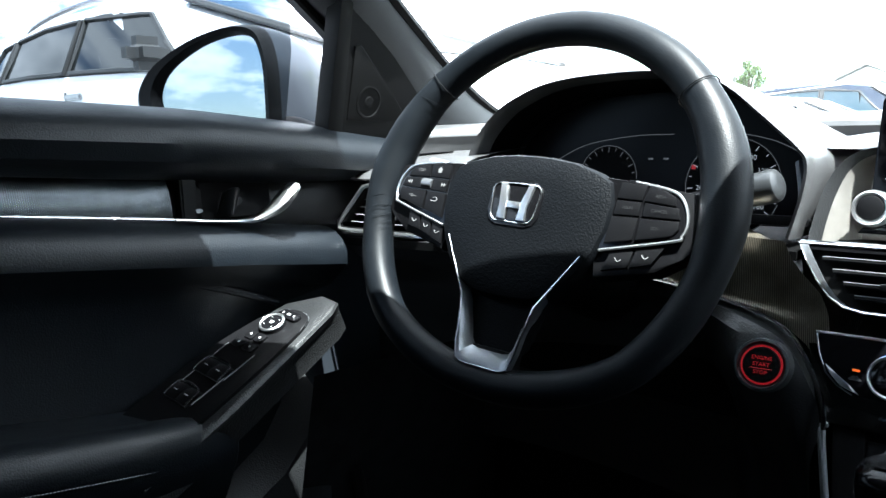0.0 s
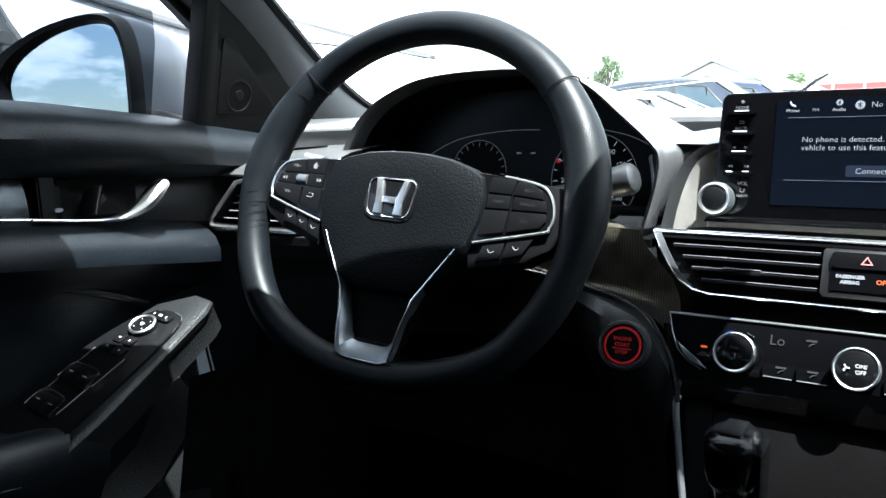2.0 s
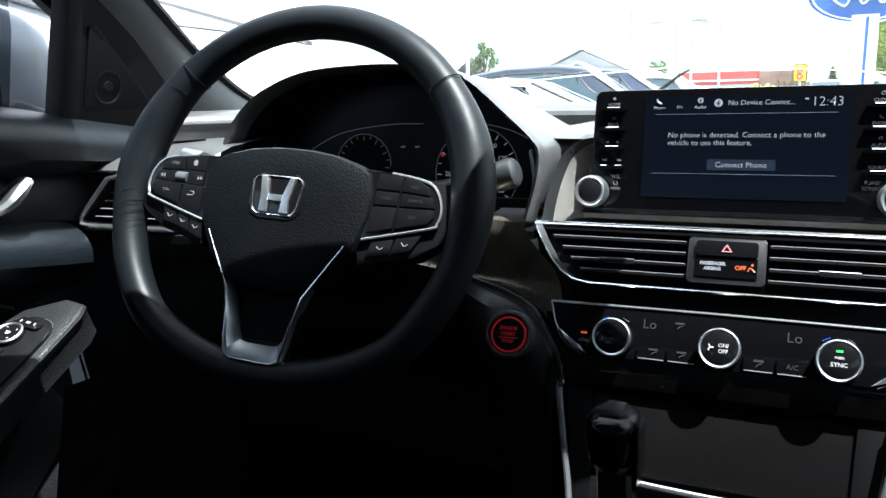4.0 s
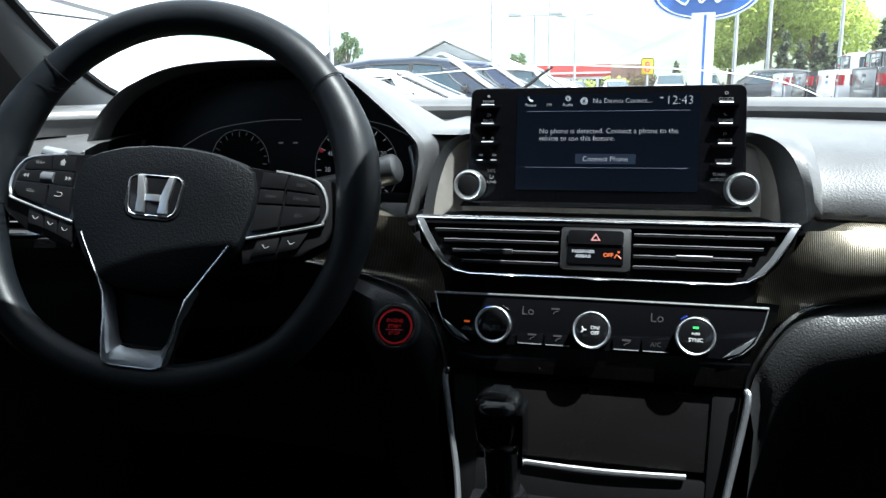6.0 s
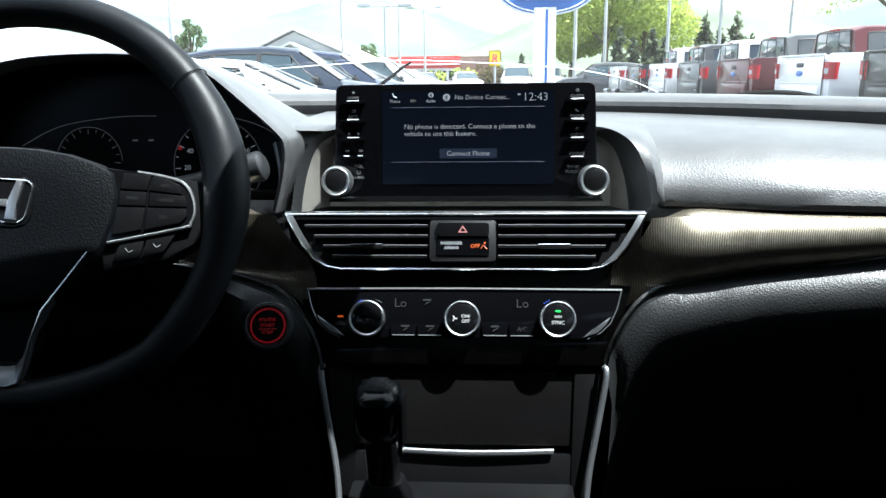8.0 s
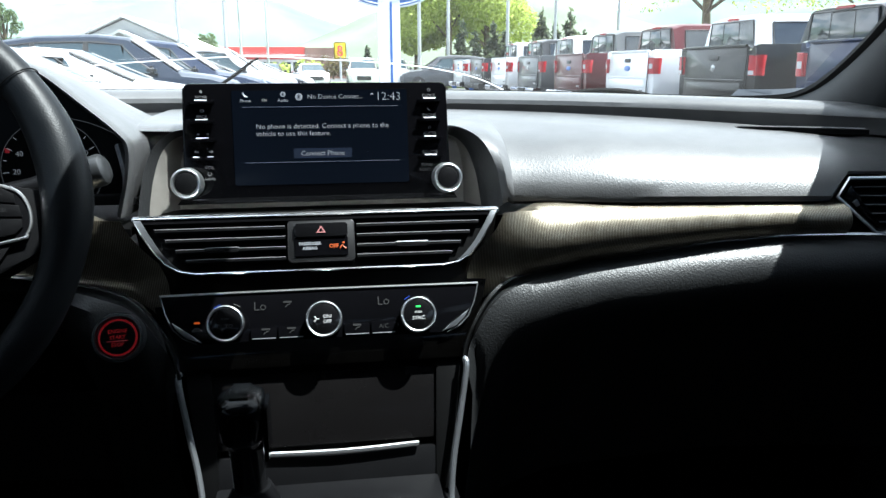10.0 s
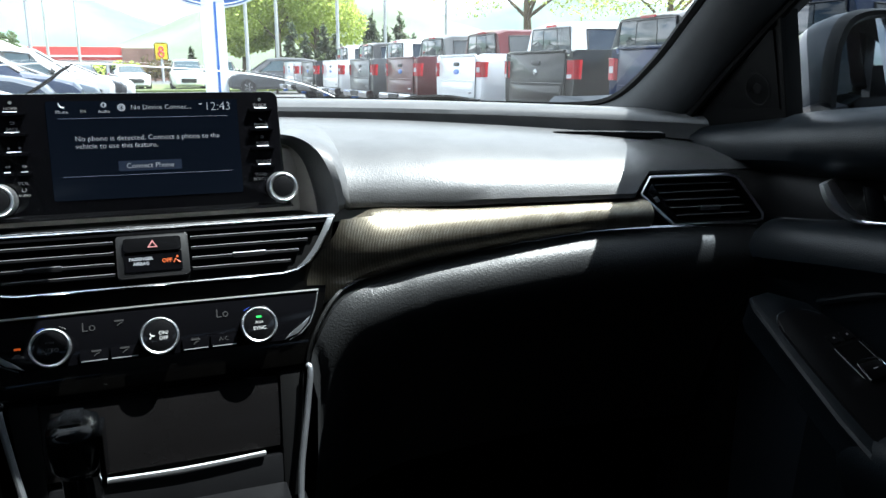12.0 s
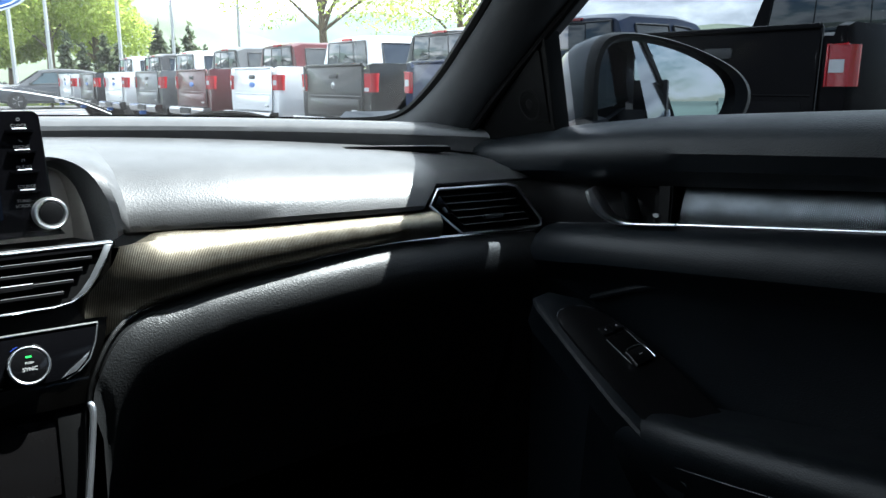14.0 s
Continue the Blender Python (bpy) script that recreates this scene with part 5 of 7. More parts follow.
        part("key_edge", f(tube(lip, 0.0010, 6)), M_CHROME, plate, "bright chrome key edge")
    for u, v in (((0.026, -0.015), (0.026, 0.004), (0.0415, -0.012), (0.0415, 0.003)) if flip else ((0.044, -0.008), (0.044, -0.026))):
        key = part("lock_key", f(prism(rounded(0.0125, 0.0165 if u < 0.03 else 0.0135, 0.002, u, v), P_A, 0.004, 0.0076, 0.001)), M_PLASTIC, plate)
        part("key_mark", f(prism(rounded(0.0026, 0.0024, 0.0006, u, v), P_A, 0.007, 0.0080)), M_LEGEND, key)
    if flip:
        knob = part("mirror_knob", f(lathe([(0.0150, 0.004), (0.0148, 0.009), (0.0135, 0.0105)], P_A, 28, 0.0645, -0.002)), M_GLOSS, plate)
        part("knob_ring", f(tube([P_A(0.0645 + 0.0135 * math.cos(a), -0.002 + 0.0135 * math.sin(a), 0.0102) for a in [2 * math.pi * k / 28 for k in range(28)]], 0.0016, 6, closed=True)), M_RING, knob)
        for a in range(45, 360, 90):
            part("knob_mark", f(prism(rounded(0.0014, 0.0014, 0.0005, 0.0645 + 0.0088 * math.cos(radians(a)), -0.002 + 0.0088 * math.sin(radians(a))), P_A, 0.010, 0.0110)), M_LEGEND, knob)
        part("knob_mark", f(prism([(0.0625, -0.0035), (0.0665, -0.0050), (0.0665, 0.001), (0.0625, -0.0005)], P_A, 0.010, 0.0110)), M_LEGEND, knob)
        part("mirror_select", f(prism(rounded(0.012, 0.031, 0.005, 0.0845, 0.005), P_A, 0.004, 0.0085, 0.001)), M_GLOSS, plate)
        for v in (-0.005, 0.003, 0.006, 0.013):
            part("key_mark", f(prism(rounded(0.0034, 0.0012, 0.0004, 0.0845, v), P_A, 0.008, 0.0090)), M_LEGEND, plate)
    rows = []
    for y, z, w in ((-0.5, 0.925, 0.60), (-0.2, 0.920, 0.586), (0.0, 0.905, 0.582), (0.15, 0.882, 0.582), (0.25, 0.864, 0.584), (0.33, 0.849, 0.590), (0.39, 0.838, 0.600), (0.425, 0.829, 0.612), (0.437, 0.820, 0.630)):
        prof = ((0.71, -0.012), (0.66, -0.010), (w + 0.040, -0.002), (w + 0.026, 0.000), (w + 0.015, -0.002), (w + 0.007, -0.007), (w + 0.002, -0.014), (w, -0.023), (w + 0.001, -0.033), (w + 0.006, -0.048), (w + 0.02, -0.075), (0.68, -0.13), (0.712, -0.16))
        rows.append([Vector((min(x, 0.712) if x > w else x, y, z + dz)) for x, dz in prof])
    arm = part("armrest", f(grid(rows, ends=False)), M_VINYL, d, "padded black armrest with stitched seam")
    seam = smooth_path([(0.5865, -0.2, 0.886), (0.5825, 0.0, 0.871), (0.583, 0.15, 0.848), (0.5855, 0.25, 0.829), (0.593, 0.33, 0.813)], 10)
    for k in range(0, len(seam) - 1):
        a, b = seam[k], seam[k + 1]
        for j in range(3):
            p, q = a.lerp(b, j / 3), a.lerp(b, j / 3 + 0.2)
            part("stitch", f(tube([p + Vector((-0.0006, 0, 0)), q + Vector((-0.0006, 0, 0))], 0.0005, 4)), M_STITCH, arm)
    # sail panel with small speaker, window bar
    P_T = (lambda a, b, c=0.0: Vector((0.712 - 0.22 * max(0, b) - c, (0.661 if flip else 0.628) + a, 1.116 + b)))
    part("sail_panel", f(prism([(0.0, -0.01), (0.205, -0.03), (0.150, 0.03), (0.085, 0.088), (0.035, 0.124), (0.0, 0.150)], P_T, -0.02, 0.0, 0.003)), M_DARK, d)
    part("speaker_panel", f(prism([(0.012, 0.008), (0.122, 0.004), (0.085, 0.042), (0.024, 0.100), (0.014, 0.098)], P_T, -0.001, 0.004, 0.002)), M_DARK, d)
    part("speaker_mesh", f(lathe([(0.021, 0.003), (0.021, 0.0046), (0.0185, 0.0048), (0.0175, 0.0040), (0.0075, 0.0040), (0.0065, 0.0047), (0.003, 0.0047)], P_T, 28, 0.045, 0.030)), M_DARK, d)
    part("window_bar", f(prism([(-0.020, -0.012), (0.004, -0.012), (0.004, 0.160), (-0.014, 0.175)] if flip else [(0.000, -0.012), (0.007, -0.012), (0.007, 0.158), (0.001, 0.160)], P_T, -0.022, 0.004, 0.002)), M_DARK, d)
    part("outer_skin", f(block((0.76, -0.62, 0.30), (0.86, 0.90, 1.085), 0.03)), M_PAINT, d, "grey metallic outer skin")
    glass = part("window_glass", f(grid([[Vector((0.752 - 0.22 * h, y, lerp_tab(BELT, y) - 0.015 + h)) for y in spread(-0.58, (0.612 if flip else 0.634) - 0.25 * max(0, h - 0.13), 8)] for h in (0.0, 0.1, 0.2, 0.3)])), M_SIDEGLASS, d, "clear window glass")
    return d


door(True)
door(False)


# ---- pillars, windshield, roof, mirrors ----
def left_pillar(bm):
    for v in left(bm).verts:
        v.co = Vector((0.04, 0.0, 1.13)) + (v.co - Vector((0.04, 0.0, 1.13))) * 1.055
    return bm


def pillar(flip):
    f = left_pillar if flip else (lambda b: b)
    m = mir if flip else Vector
    p = thing("pillar_trim", "dark grey fabric-textured windshield pillar trim", "pillar", m((0.69, 0.88, 1.1)), group="pillar trims")
    # the driver's upper points, out of view, bend inboard to shade the door
    glass_edge = smooth_path([(0.60, 1.06, 1.112), (0.64, 1.005, 1.1135), (0.664, 0.955, 1.120), (0.672, 0.905, 1.140), (0.662, 0.82, 1.184), (0.643, 0.74, 1.229), (0.624, 0.665, 1.272)] + ([(0.612, 0.605, 1.315), (0.515, 0.545, 1.405)] if flip else [(0.598, 0.565, 1.335), (0.56, 0.44, 1.42)]), 5)
    door_edge = smooth_path([(0.700, 0.84, 1.088), (0.700, 0.835, 1.090), (0.700, 0.825, 1.094), (0.694, 0.79, 1.114), (0.689, 0.72, 1.170), (0.684, 0.65, 1.221), (0.679, 0.583, 1.269), (0.664, 0.48, 1.34), (0.64, 0.38, 1.42)], 5)
    rows = []
    for a, b in zip(glass_edge, door_edge):
        c = a.lerp(b, 0.5)
        inn = Vector((-0.016, -0.012, -0.004))
        rows.append([a + Vector((0.02, 0.006, 0.0)), a, a.lerp(b, 0.15) + inn * 0.6, a.lerp(b, 0.4) + inn, a.lerp(b, 0.7) + inn * 0.9, a.lerp(b, 0.92) + inn * 0.4, b, b + Vector((0.03, 0.0, 0.0))])
    part("trim", f(grid(rows)), M_PILLAR, p)
    part("glass_border", f(tube([a + Vector((0.002, 0.005, 0.0)) for a in glass_edge], 0.007, 6)), M_DARK, p, "black ceramic glass border")
    part("door_seal", f(tube([b + Vector((0.004, -0.004, 0.0)) for b in door_edge], 0.006, 8)), M_DARK, p, "black rubber door seal")
    part("outer_pillar", f(grid([[a + Vector((0.02, 0.006, 0.0)), a + Vector((0.04, 0.01, 0.015)), b + Vector((0.05, 0.01, 0.01)), b + Vector((0.03, 0, 0))] for a, b in zip(glass_edge, door_edge)])), M_PAINT, p)


pillar(False)
pillar(True)
# added block above the view that keeps the sun off the door pad
tagged(part("sun_block_corner", block((-0.67, 0.34, 1.385), (-0.535, 0.565, 1.430), 0.01), M_FABRIC), "unseen block added to shade the driver's door pad", "roof", kind="structure")
def on_glass(x, s, lift=0.0):
    """A place on the windshield: s runs from 0 at its base to 1 at the roof; lift goes inwards."""
    y = (y_glass(x) + 0.03) * (1 - s) + (0.42 - 0.27 * x * x) * s
    z = (z_roll(x) - 0.02) * (1 - s) + (1.445 - 0.03 * x * x) * s + 0.035 * math.sin(math.pi * s)
    p = side_of(x, y, z)
    return Vector((x * (1 - 0.23 * s), p.y - 0.4 * lift, p.z - lift))


shield = thing("windshield", "clear laminated windshield with added haze film and one long white line", "windshield", (0, 1.28, 1.10))
pane = part("glass", grid([[on_glass(x, s) for x in spread(-0.74, 0.74, 25)] for s in spread(0, 1, 10)]), M_WINDSHIELD, shield)
part("ceramic_band", grid([[on_glass(x, s, 0.003) for x in spread(-0.74, 0.74, 41)] for s in (0.0, 0.03, 0.05)]), M_FRIT, shield, "black ceramic band along the base")
# a thin white line that arcs across the lower glass
GLASS_LINE = [(-0.392, 0.114), (-0.312, 0.132), (-0.226, 0.147), (-0.107, 0.163), (0.02, 0.157), (0.144, 0.138), (0.215, 0.115), (0.262, 0.090), (0.304, 0.052)]
glass_line = smooth_path([(x, s, 0) for x, s in GLASS_LINE], 6)
part("glass_line", tube([on_glass(p.x, p.y, 0.003) for p in glass_line], 0.0008, 5), M_GLASS_LINE, shield, "thin white line on the glass")
# opaque band added out of view to keep the sun off the lower wheel
part("sun_block_band", grid([[on_glass(x, q, 0.004) for x in spread(-0.60, 0.60, 15)] for q in (0.895, 0.93, 0.965, 1.0)]), M_FRIT, shield, "unseen band added at the glass top to shade the wheel")
wip = thing("windshield_wiper", "black windshield wiper resting at the glass base", "wiper", (0.45, 1.235, 1.11))
part("wiper_arm", tube(smooth_path([(0.40, 1.250, 1.108), (0.45, 1.240, 1.121), (0.52, 1.222, 1.121), (0.58, 1.205, 1.106)], 5), 0.004, 6), M_DARK, wip)
part("wiper_blade", tube(smooth_path([(0.46, 1.240, 1.116), (0.51, 1.226, 1.118), (0.56, 1.210, 1.110)], 5), 0.003, 6), M_DARK, wip)
far_wip = thing("windshield_wiper", "thin black wiper tip standing up off the glass base", "wiper", (-0.26, 1.262, 1.09))
part("wiper_arm", tube(smooth_path([(-0.26, 1.262, 1.085), (-0.19, 1.250, 1.120), (-0.130, 1.240, 1.158)], 5), 0.003, 6), M_DARK, far_wip)
part("wiper_blade", tube([(-0.137, 1.239, 1.153), (-0.118, 1.238, 1.168), (-0.101, 1.238, 1.178)], [0.0028, 0.0026, 0.0016], 6), M_DARK, far_wip)

inner = thing("rear_view_mirror", "black rear-view mirror hung from the windshield top", "mirror", (0, 0.62, 1.38))
P_I = frame_of((-0.01, 0.60, 1.345), (1.0, -0.16, 0.0), (0.0, -0.22, 1.0))
oval_in = rounded(0.25, 0.066, 0.026, 0, 0, 5)
part("housing", grid([[P_I(a * k, b * k, n) for a, b in oval_in] for k, n in ((0.97, 0.004), (1.0, 0.0), (0.98, -0.016), (0.80, -0.032), (0.40, -0.040))], loop=True, ends=True), M_PLASTIC, inner)
part("mirror_glass", prism([(a * 0.94, b * 0.9) for a, b in oval_in], P_I, 0.003, 0.0055), M_MIRROR, inner)
part("stalk", tube([P_I(0, 0.0, -0.035), on_glass(0.0, 0.80, 0.045), on_glass(0.0, 0.78, 0.01)], 0.012, 8), M_PLASTIC, inner)
part("sensor_cover", grid([[on_glass(x, s, d) for x, d in ((-0.075, 0.004), (-0.070, 0.030), (-0.05, 0.040), (0.05, 0.040), (0.070, 0.030), (0.075, 0.004))] for s in (0.72, 0.78, 0.90, 0.98)], loop=True, ends=True), M_PLASTIC, inner)

tagged(part("roof", grid([[side_of(x, y - (0.27 * x * x if y > 0.35 else 0), 1.445 - 0.03 * x * x + (0.02 if y < 0.2 else 0)) + Vector((0, 0, dz)) for x in spread(-0.60, 0.60, 13)] for y, dz in ((0.425, 0.0), (0.36, 0.0), (-0.6, 0.0), (-1.6, -0.03), (-1.6, 0.04), (-0.6, 0.07), (0.30, 0.05), (0.430, 0.012))]), M_FABRIC), "grey cloth headliner under the car roof", "roof", kind="structure")
for sgn in (-1, 1):
    rows = [[Vector((sgn * 0.585, y, 1.44)), Vector((sgn * 0.65, y, 1.415)), Vector((sgn * 0.70, y, 1.36)), Vector((sgn * 0.74, y, 1.40)), Vector((sgn * 0.62, y, 1.48))] for y in (0.40, 0.0, -0.6, -1.6)]
    tagged(part("roof_rail", grid(rows, loop=True, ends=True), M_FABRIC), "grey cloth covered roof side rail", "roof rail", kind="structure")
    tagged(part("rear_side_wall", merge(block((sgn * 0.72, -1.62, 0.3), (sgn * 0.80, -0.62, 1.16)), block((sgn * 0.62, -0.75, 1.1), (sgn * 0.685, -0.58, 1.43)), block((sgn * 0.58, -1.62, 1.1), (sgn * 0.66, -1.32, 1.40))), M_FABRIC), "dark rear side wall of the cabin", "wall", kind="structure")
for sgn in (-1, 1):
    tagged(part("body_side", block((sgn * 0.80, -2.6, 0.30), (sgn * 0.88, -0.63, 1.085), 0.03), M_PAINT), "grey metallic rear body side of the car", "body side", kind="structure")
    edge = [(sgn * (0.815 - 0.24 * h), -2.02 + 1.05 * (h / 0.32) ** 1.6, 1.10 + h) for h in spread(0.0, 0.32, 9)]
    tagged(part("rear_door_glass", grid([[Vector((x, -0.62 + (y + 0.62) * k, z)) for k in spread(0, 1, 7)] for x, y, z in edge]), M_CARGLASS_TINT), "dark tinted rear door glass", "window", kind="structure")
    tagged(part("rear_window_trim", tube(edge, 0.014, 6), M_PLASTIC), "black rear window trim", "trim", kind="structure")
tagged(part("rear_wall", block((-0.80, -1.70, 0.3), (0.80, -1.60, 1.30)), M_FABRIC), "dark rear wall of the cabin", "wall", kind="structure")
tagged(part("cabin_floor", merge(block((-0.80, -1.65, 0.24), (0.80, 1.30, 0.32)), block((-0.80, 1.25, 0.30), (0.80, 1.34, 1.08)), block((-0.80, 0.72, 0.30), (-0.722, 1.3, 1.06)), block((0.722, 0.72, 0.30), (0.80, 1.3, 1.06))), M_CARPET), "black carpeted cabin floor and firewall", "floor", kind="structure")
kick = thing("kick_panel", "lower door pocket and kick panel, lit pocket wall in lighter colour", "panel", mir((0.70, 0.55, 0.32)))
part("panel", left(grid([[Vector((x, y, z)) for x, z in ((0.715, 0.735), (0.700, 0.715), (0.694, 0.69), (0.690, 0.60), (0.690, 0.33))] for y in (0.53, 0.56, 0.585)])), M_DARK, kick)
# sunlight on the pocket wall is put in by the lighter plastic
part("pocket_wall", left(grid([[Vector((0.715, y, z + 0.02)), Vector((0.692, y, z)), Vector((0.672, y, z - 0.02)), Vector((0.668, y, z - 0.06)), Vector((0.675, y, 0.40)), Vector((0.69, y, 0.33))] for y, z in ((0.30, 0.68), (0.38, 0.690), (0.46, 0.705), (0.52, 0.735), (0.56, 0.775), (0.585, 0.80))])), M_LIT_PLASTIC, kick)
# its lean is made up: it stays dark and hides a sunlit door patch
part("shade_side_panel", left(grid([[Vector((0.704 - d, 0.560 - 0.6 * min(d, 0.1), z)), Vector((0.685 - d, 0.66, z)), Vector((0.66 - d, 0.80, z)), Vector((0.64 - d, 1.0, z))] for z, d in ((0.33, 0.0), (0.55, 0.0), (0.64, 0.01), (0.86, 0.122))])), M_CARPET, kick)
part("sill_edge", left(tube(smooth_path([(0.672, 0.56, 0.735), (0.664, 0.60, 0.715), (0.660, 0.62, 0.68), (0.662, 0.63, 0.60), (0.665, 0.635, 0.40)], 4), 0.008, 8)), M_PLASTIC, kick)
tagged(part("bonnet", grid([[side_of(x, y, z - 0.10 * x * x) for x in spread(-0.80, 0.80, 13)] for y, z in ((1.30, 1.075), (1.6, 1.06), (2.1, 1.0), (2.45, 0.92), (2.55, 0.80), (2.55, 0.3))]), M_PAINT), "grey metallic car bonnet beyond the windshield", "bonnet", kind="structure")


def side_mirror(flip):
    f = left if flip else (lambda b: b)
    m = mir if flip else Vector
    c = Vector((0.957, 0.632, 1.176))
    P = frame_of(c, (0.925, -0.380, 0.0) if flip else (0.887, -0.462, 0.0), (0.004, 0.018 if flip else 0.028, 1))
    mm = thing("side_mirror", "grey side mirror with black rim reflecting the clouds", "mirror", m((0.80, 0.66, 1.10)), group="side mirrors")
    g = smooth_path([(-0.104, -0.062, 0), (-0.106, -0.010, 0), (-0.102, 0.032, 0), (-0.086, 0.060, 0), (-0.045, 0.066, 0), (0.020, 0.052, 0), (0.078, 0.024, 0), (0.103, -0.004, 0), (0.104, -0.030, 0), (0.088, -0.056, 0), (0.050, -0.066, 0), (-0.030, -0.070, 0), (-0.090, -0.070, 0)], 4, closed=True)
    g = [(-0.104 + (p.x + 0.104) * 0.83, p.y) if flip else (-0.126 + (p.x + 0.104) * 0.936, p.y * (0.87 if p.y > 0 else 1.0)) for p in g]
    def big(k, du=0.0):
        """The outline grown by k, most of it towards the outer end."""
        grow = max(0.0, k - 1.0) / 0.19
        return [(u * (1 + (k - 1) * 0.75) + du * 0.5 + 0.026 * grow * ((u + 0.104) / 0.173) ** 2, v * (k + 0.02 * (k > 1))) for u, v in g]

    part("mirror_glass", f(prism(g, P, -0.004, 0.0)), M_MIRROR, mm, "silvered mirror glass")
    rows = [[P(*q, n) for q in big(k, du)] for k, du, n in ((0.985, 0, -0.006), (0.995, 0, 0.004), (1.03, 0.002, 0.014), (1.12, 0.004, 0.016), (1.17, 0.005, 0.006), (1.19, 0.004, -0.008))]
    part("rim", f(grid(rows, loop=True)), M_PLASTIC, mm, "black plastic rim")
    rows = [[P(*q, n) for q in big(k, du)] for k, du, n in ((1.185, 0.004, -0.007), (1.15, -0.022, -0.030), (1.05, -0.056, -0.060), (0.88, -0.092, -0.088), (0.64, -0.120, -0.110), (0.36, -0.138, -0.124), (0.10, -0.145, -0.130))]
    part("housing", f(grid(rows, loop=True, ends=True)), M_PAINT, mm, "grey metallic housing")
    part("arm", f(tube(smooth_path([(0.885, 0.70, 1.115), (0.84, 0.695, 1.112), (0.79, 0.68, 1.105), (0.75, 0.67, 1.10)], 4), [0.020] * 13, 10, flat=0.9)), M_PLASTIC, mm)


side_mirror(False)
side_mirror(True)



# ---- outside: materials ----
M_ASPHALT = material("asphalt", (0.075, 0.075, 0.078), 0.9, grain=0.5, scale=60, vary=0.35)
M_LINE = material("worn_white_road_paint", (0.62, 0.62, 0.6), 0.8, grain=0.3, scale=80, vary=0.2)
M_GRASS = material("dry_green_grass", (0.10, 0.13, 0.045), 0.95, grain=0.6, scale=3, vary=0.4)
M_TYRE = material("tyre_rubber", (0.02, 0.02, 0.02), 0.85, grain=0.3, scale=90)
M_ALLOY = material("alloy_wheel", (0.5, 0.5, 0.52), 0.3, metal=0.9)
M_CARGLASS = material("tinted_car_glass", (0.018, 0.022, 0.026), 0.04, coat=0.4, spec=0.6)
# blue base paints the sky's reflection into the parked cars' glass
M_CARGLASS_BLUE = material("sky_tinted_car_glass", (0.026, 0.044, 0.055), 0.06, spec=0.45)
M_CARGLASS_NEAR = material("clear_car_glass", (0.035, 0.042, 0.045), 0.05, coat=0.4, spec=0.6)
M_TRIMBLACK = material("black_car_trim", (0.02, 0.02, 0.02), 0.5)
M_LAMPRED = material("red_tail_lamp", (0.30, 0.006, 0.012), 0.2, coat=0.25)
M_LAMPWHITE = material("clear_lamp", (0.40, 0.40, 0.41), 0.15, coat=0.8)
M_BRIGHT = material("polished_bumper", (0.36, 0.36, 0.37), 0.2, metal=1.0)
M_GALV = material("galvanised_pole", (0.42, 0.43, 0.44), 0.5, metal=0.4, vary=0.15, scale=12)
M_BARK = material("bark", (0.10, 0.075, 0.05), 0.95, grain=0.8, scale=14, vary=0.4)
M_SIGNWHITE = material("white_sign_panel", (0.78, 0.80, 0.82), 0.45, vary=0.04, scale=8)
M_SIGNBLUE = material("blue_sign_panel", (0.02, 0.10, 0.36), 0.35, vary=0.08, scale=8)
M_SIGNYELLOW = material("yellow_sign_panel", (0.85, 0.60, 0.02), 0.4)
M_SIGNRED = material("red_paint", (0.55, 0.06, 0.05), 0.5, vary=0.1, scale=6)
M_SIDING = material("pale_grey_siding", (0.42, 0.43, 0.44), 0.7, grain=0.2, scale=8, vary=0.1)
M_ROOF = material("light_roof_sheet", (0.52, 0.52, 0.52), 0.6, vary=0.12, scale=6)
M_WHITEWALL = material("white_wall", (0.75, 0.74, 0.72), 0.7, vary=0.08, scale=5)
M_BRICK = material("brown_masonry", (0.22, 0.13, 0.10), 0.85, vary=0.25, scale=10)
M_HILL = material("grassy_hillside", (0.105, 0.125, 0.088), 1.0, vary=0.35, scale=0.12)
M_FARHILL = material("wooded_mountain", (0.10, 0.14, 0.12), 1.0, vary=0.35, scale=0.06)


def leaf_material(name, a, b):
    m = material(name, a, 0.55)
    nodes, links = m.node_tree.nodes, m.node_tree.links
    geo, ramp = nodes.new("ShaderNodeNewGeometry"), nodes.new("ShaderNodeValToRGB")
    ramp.color_ramp.elements[0].color, ramp.color_ramp.elements[1].color = (*a, 1), (*b, 1)
    links.new(geo.outputs["Random Per Island"], ramp.inputs["Fac"])
    links.new(ramp.outputs["Color"], nodes["Principled BSDF"].inputs["Base Color"])
    thin, mix = nodes.new("ShaderNodeBsdfTranslucent"), nodes.new("ShaderNodeMixShader")
    mix.inputs["Fac"].default_value = 0.7
    links.new(ramp.outputs["Color"], thin.inputs["Color"])
    links.new(nodes["Principled BSDF"].outputs["BSDF"], mix.inputs[1])
    links.new(thin.outputs["BSDF"], mix.inputs[2])
    links.new(mix.outputs["Shader"], nodes["Material Output"].inputs["Surface"])
    return m


M_LEAF = leaf_material("fresh_green_leaves", (0.26, 0.33, 0.05), (0.56, 0.62, 0.19))
M_MID_LEAF = leaf_material("dull_green_leaves", (0.05, 0.08, 0.03), (0.13, 0.18, 0.07))
M_NEEDLE = leaf_material("conifer_needles", (0.05, 0.075, 0.04), (0.13, 0.15, 0.085))
M_SHRUB = leaf_material("rusty_shrub_leaves", (0.07, 0.05, 0.025), (0.16, 0.14, 0.06))


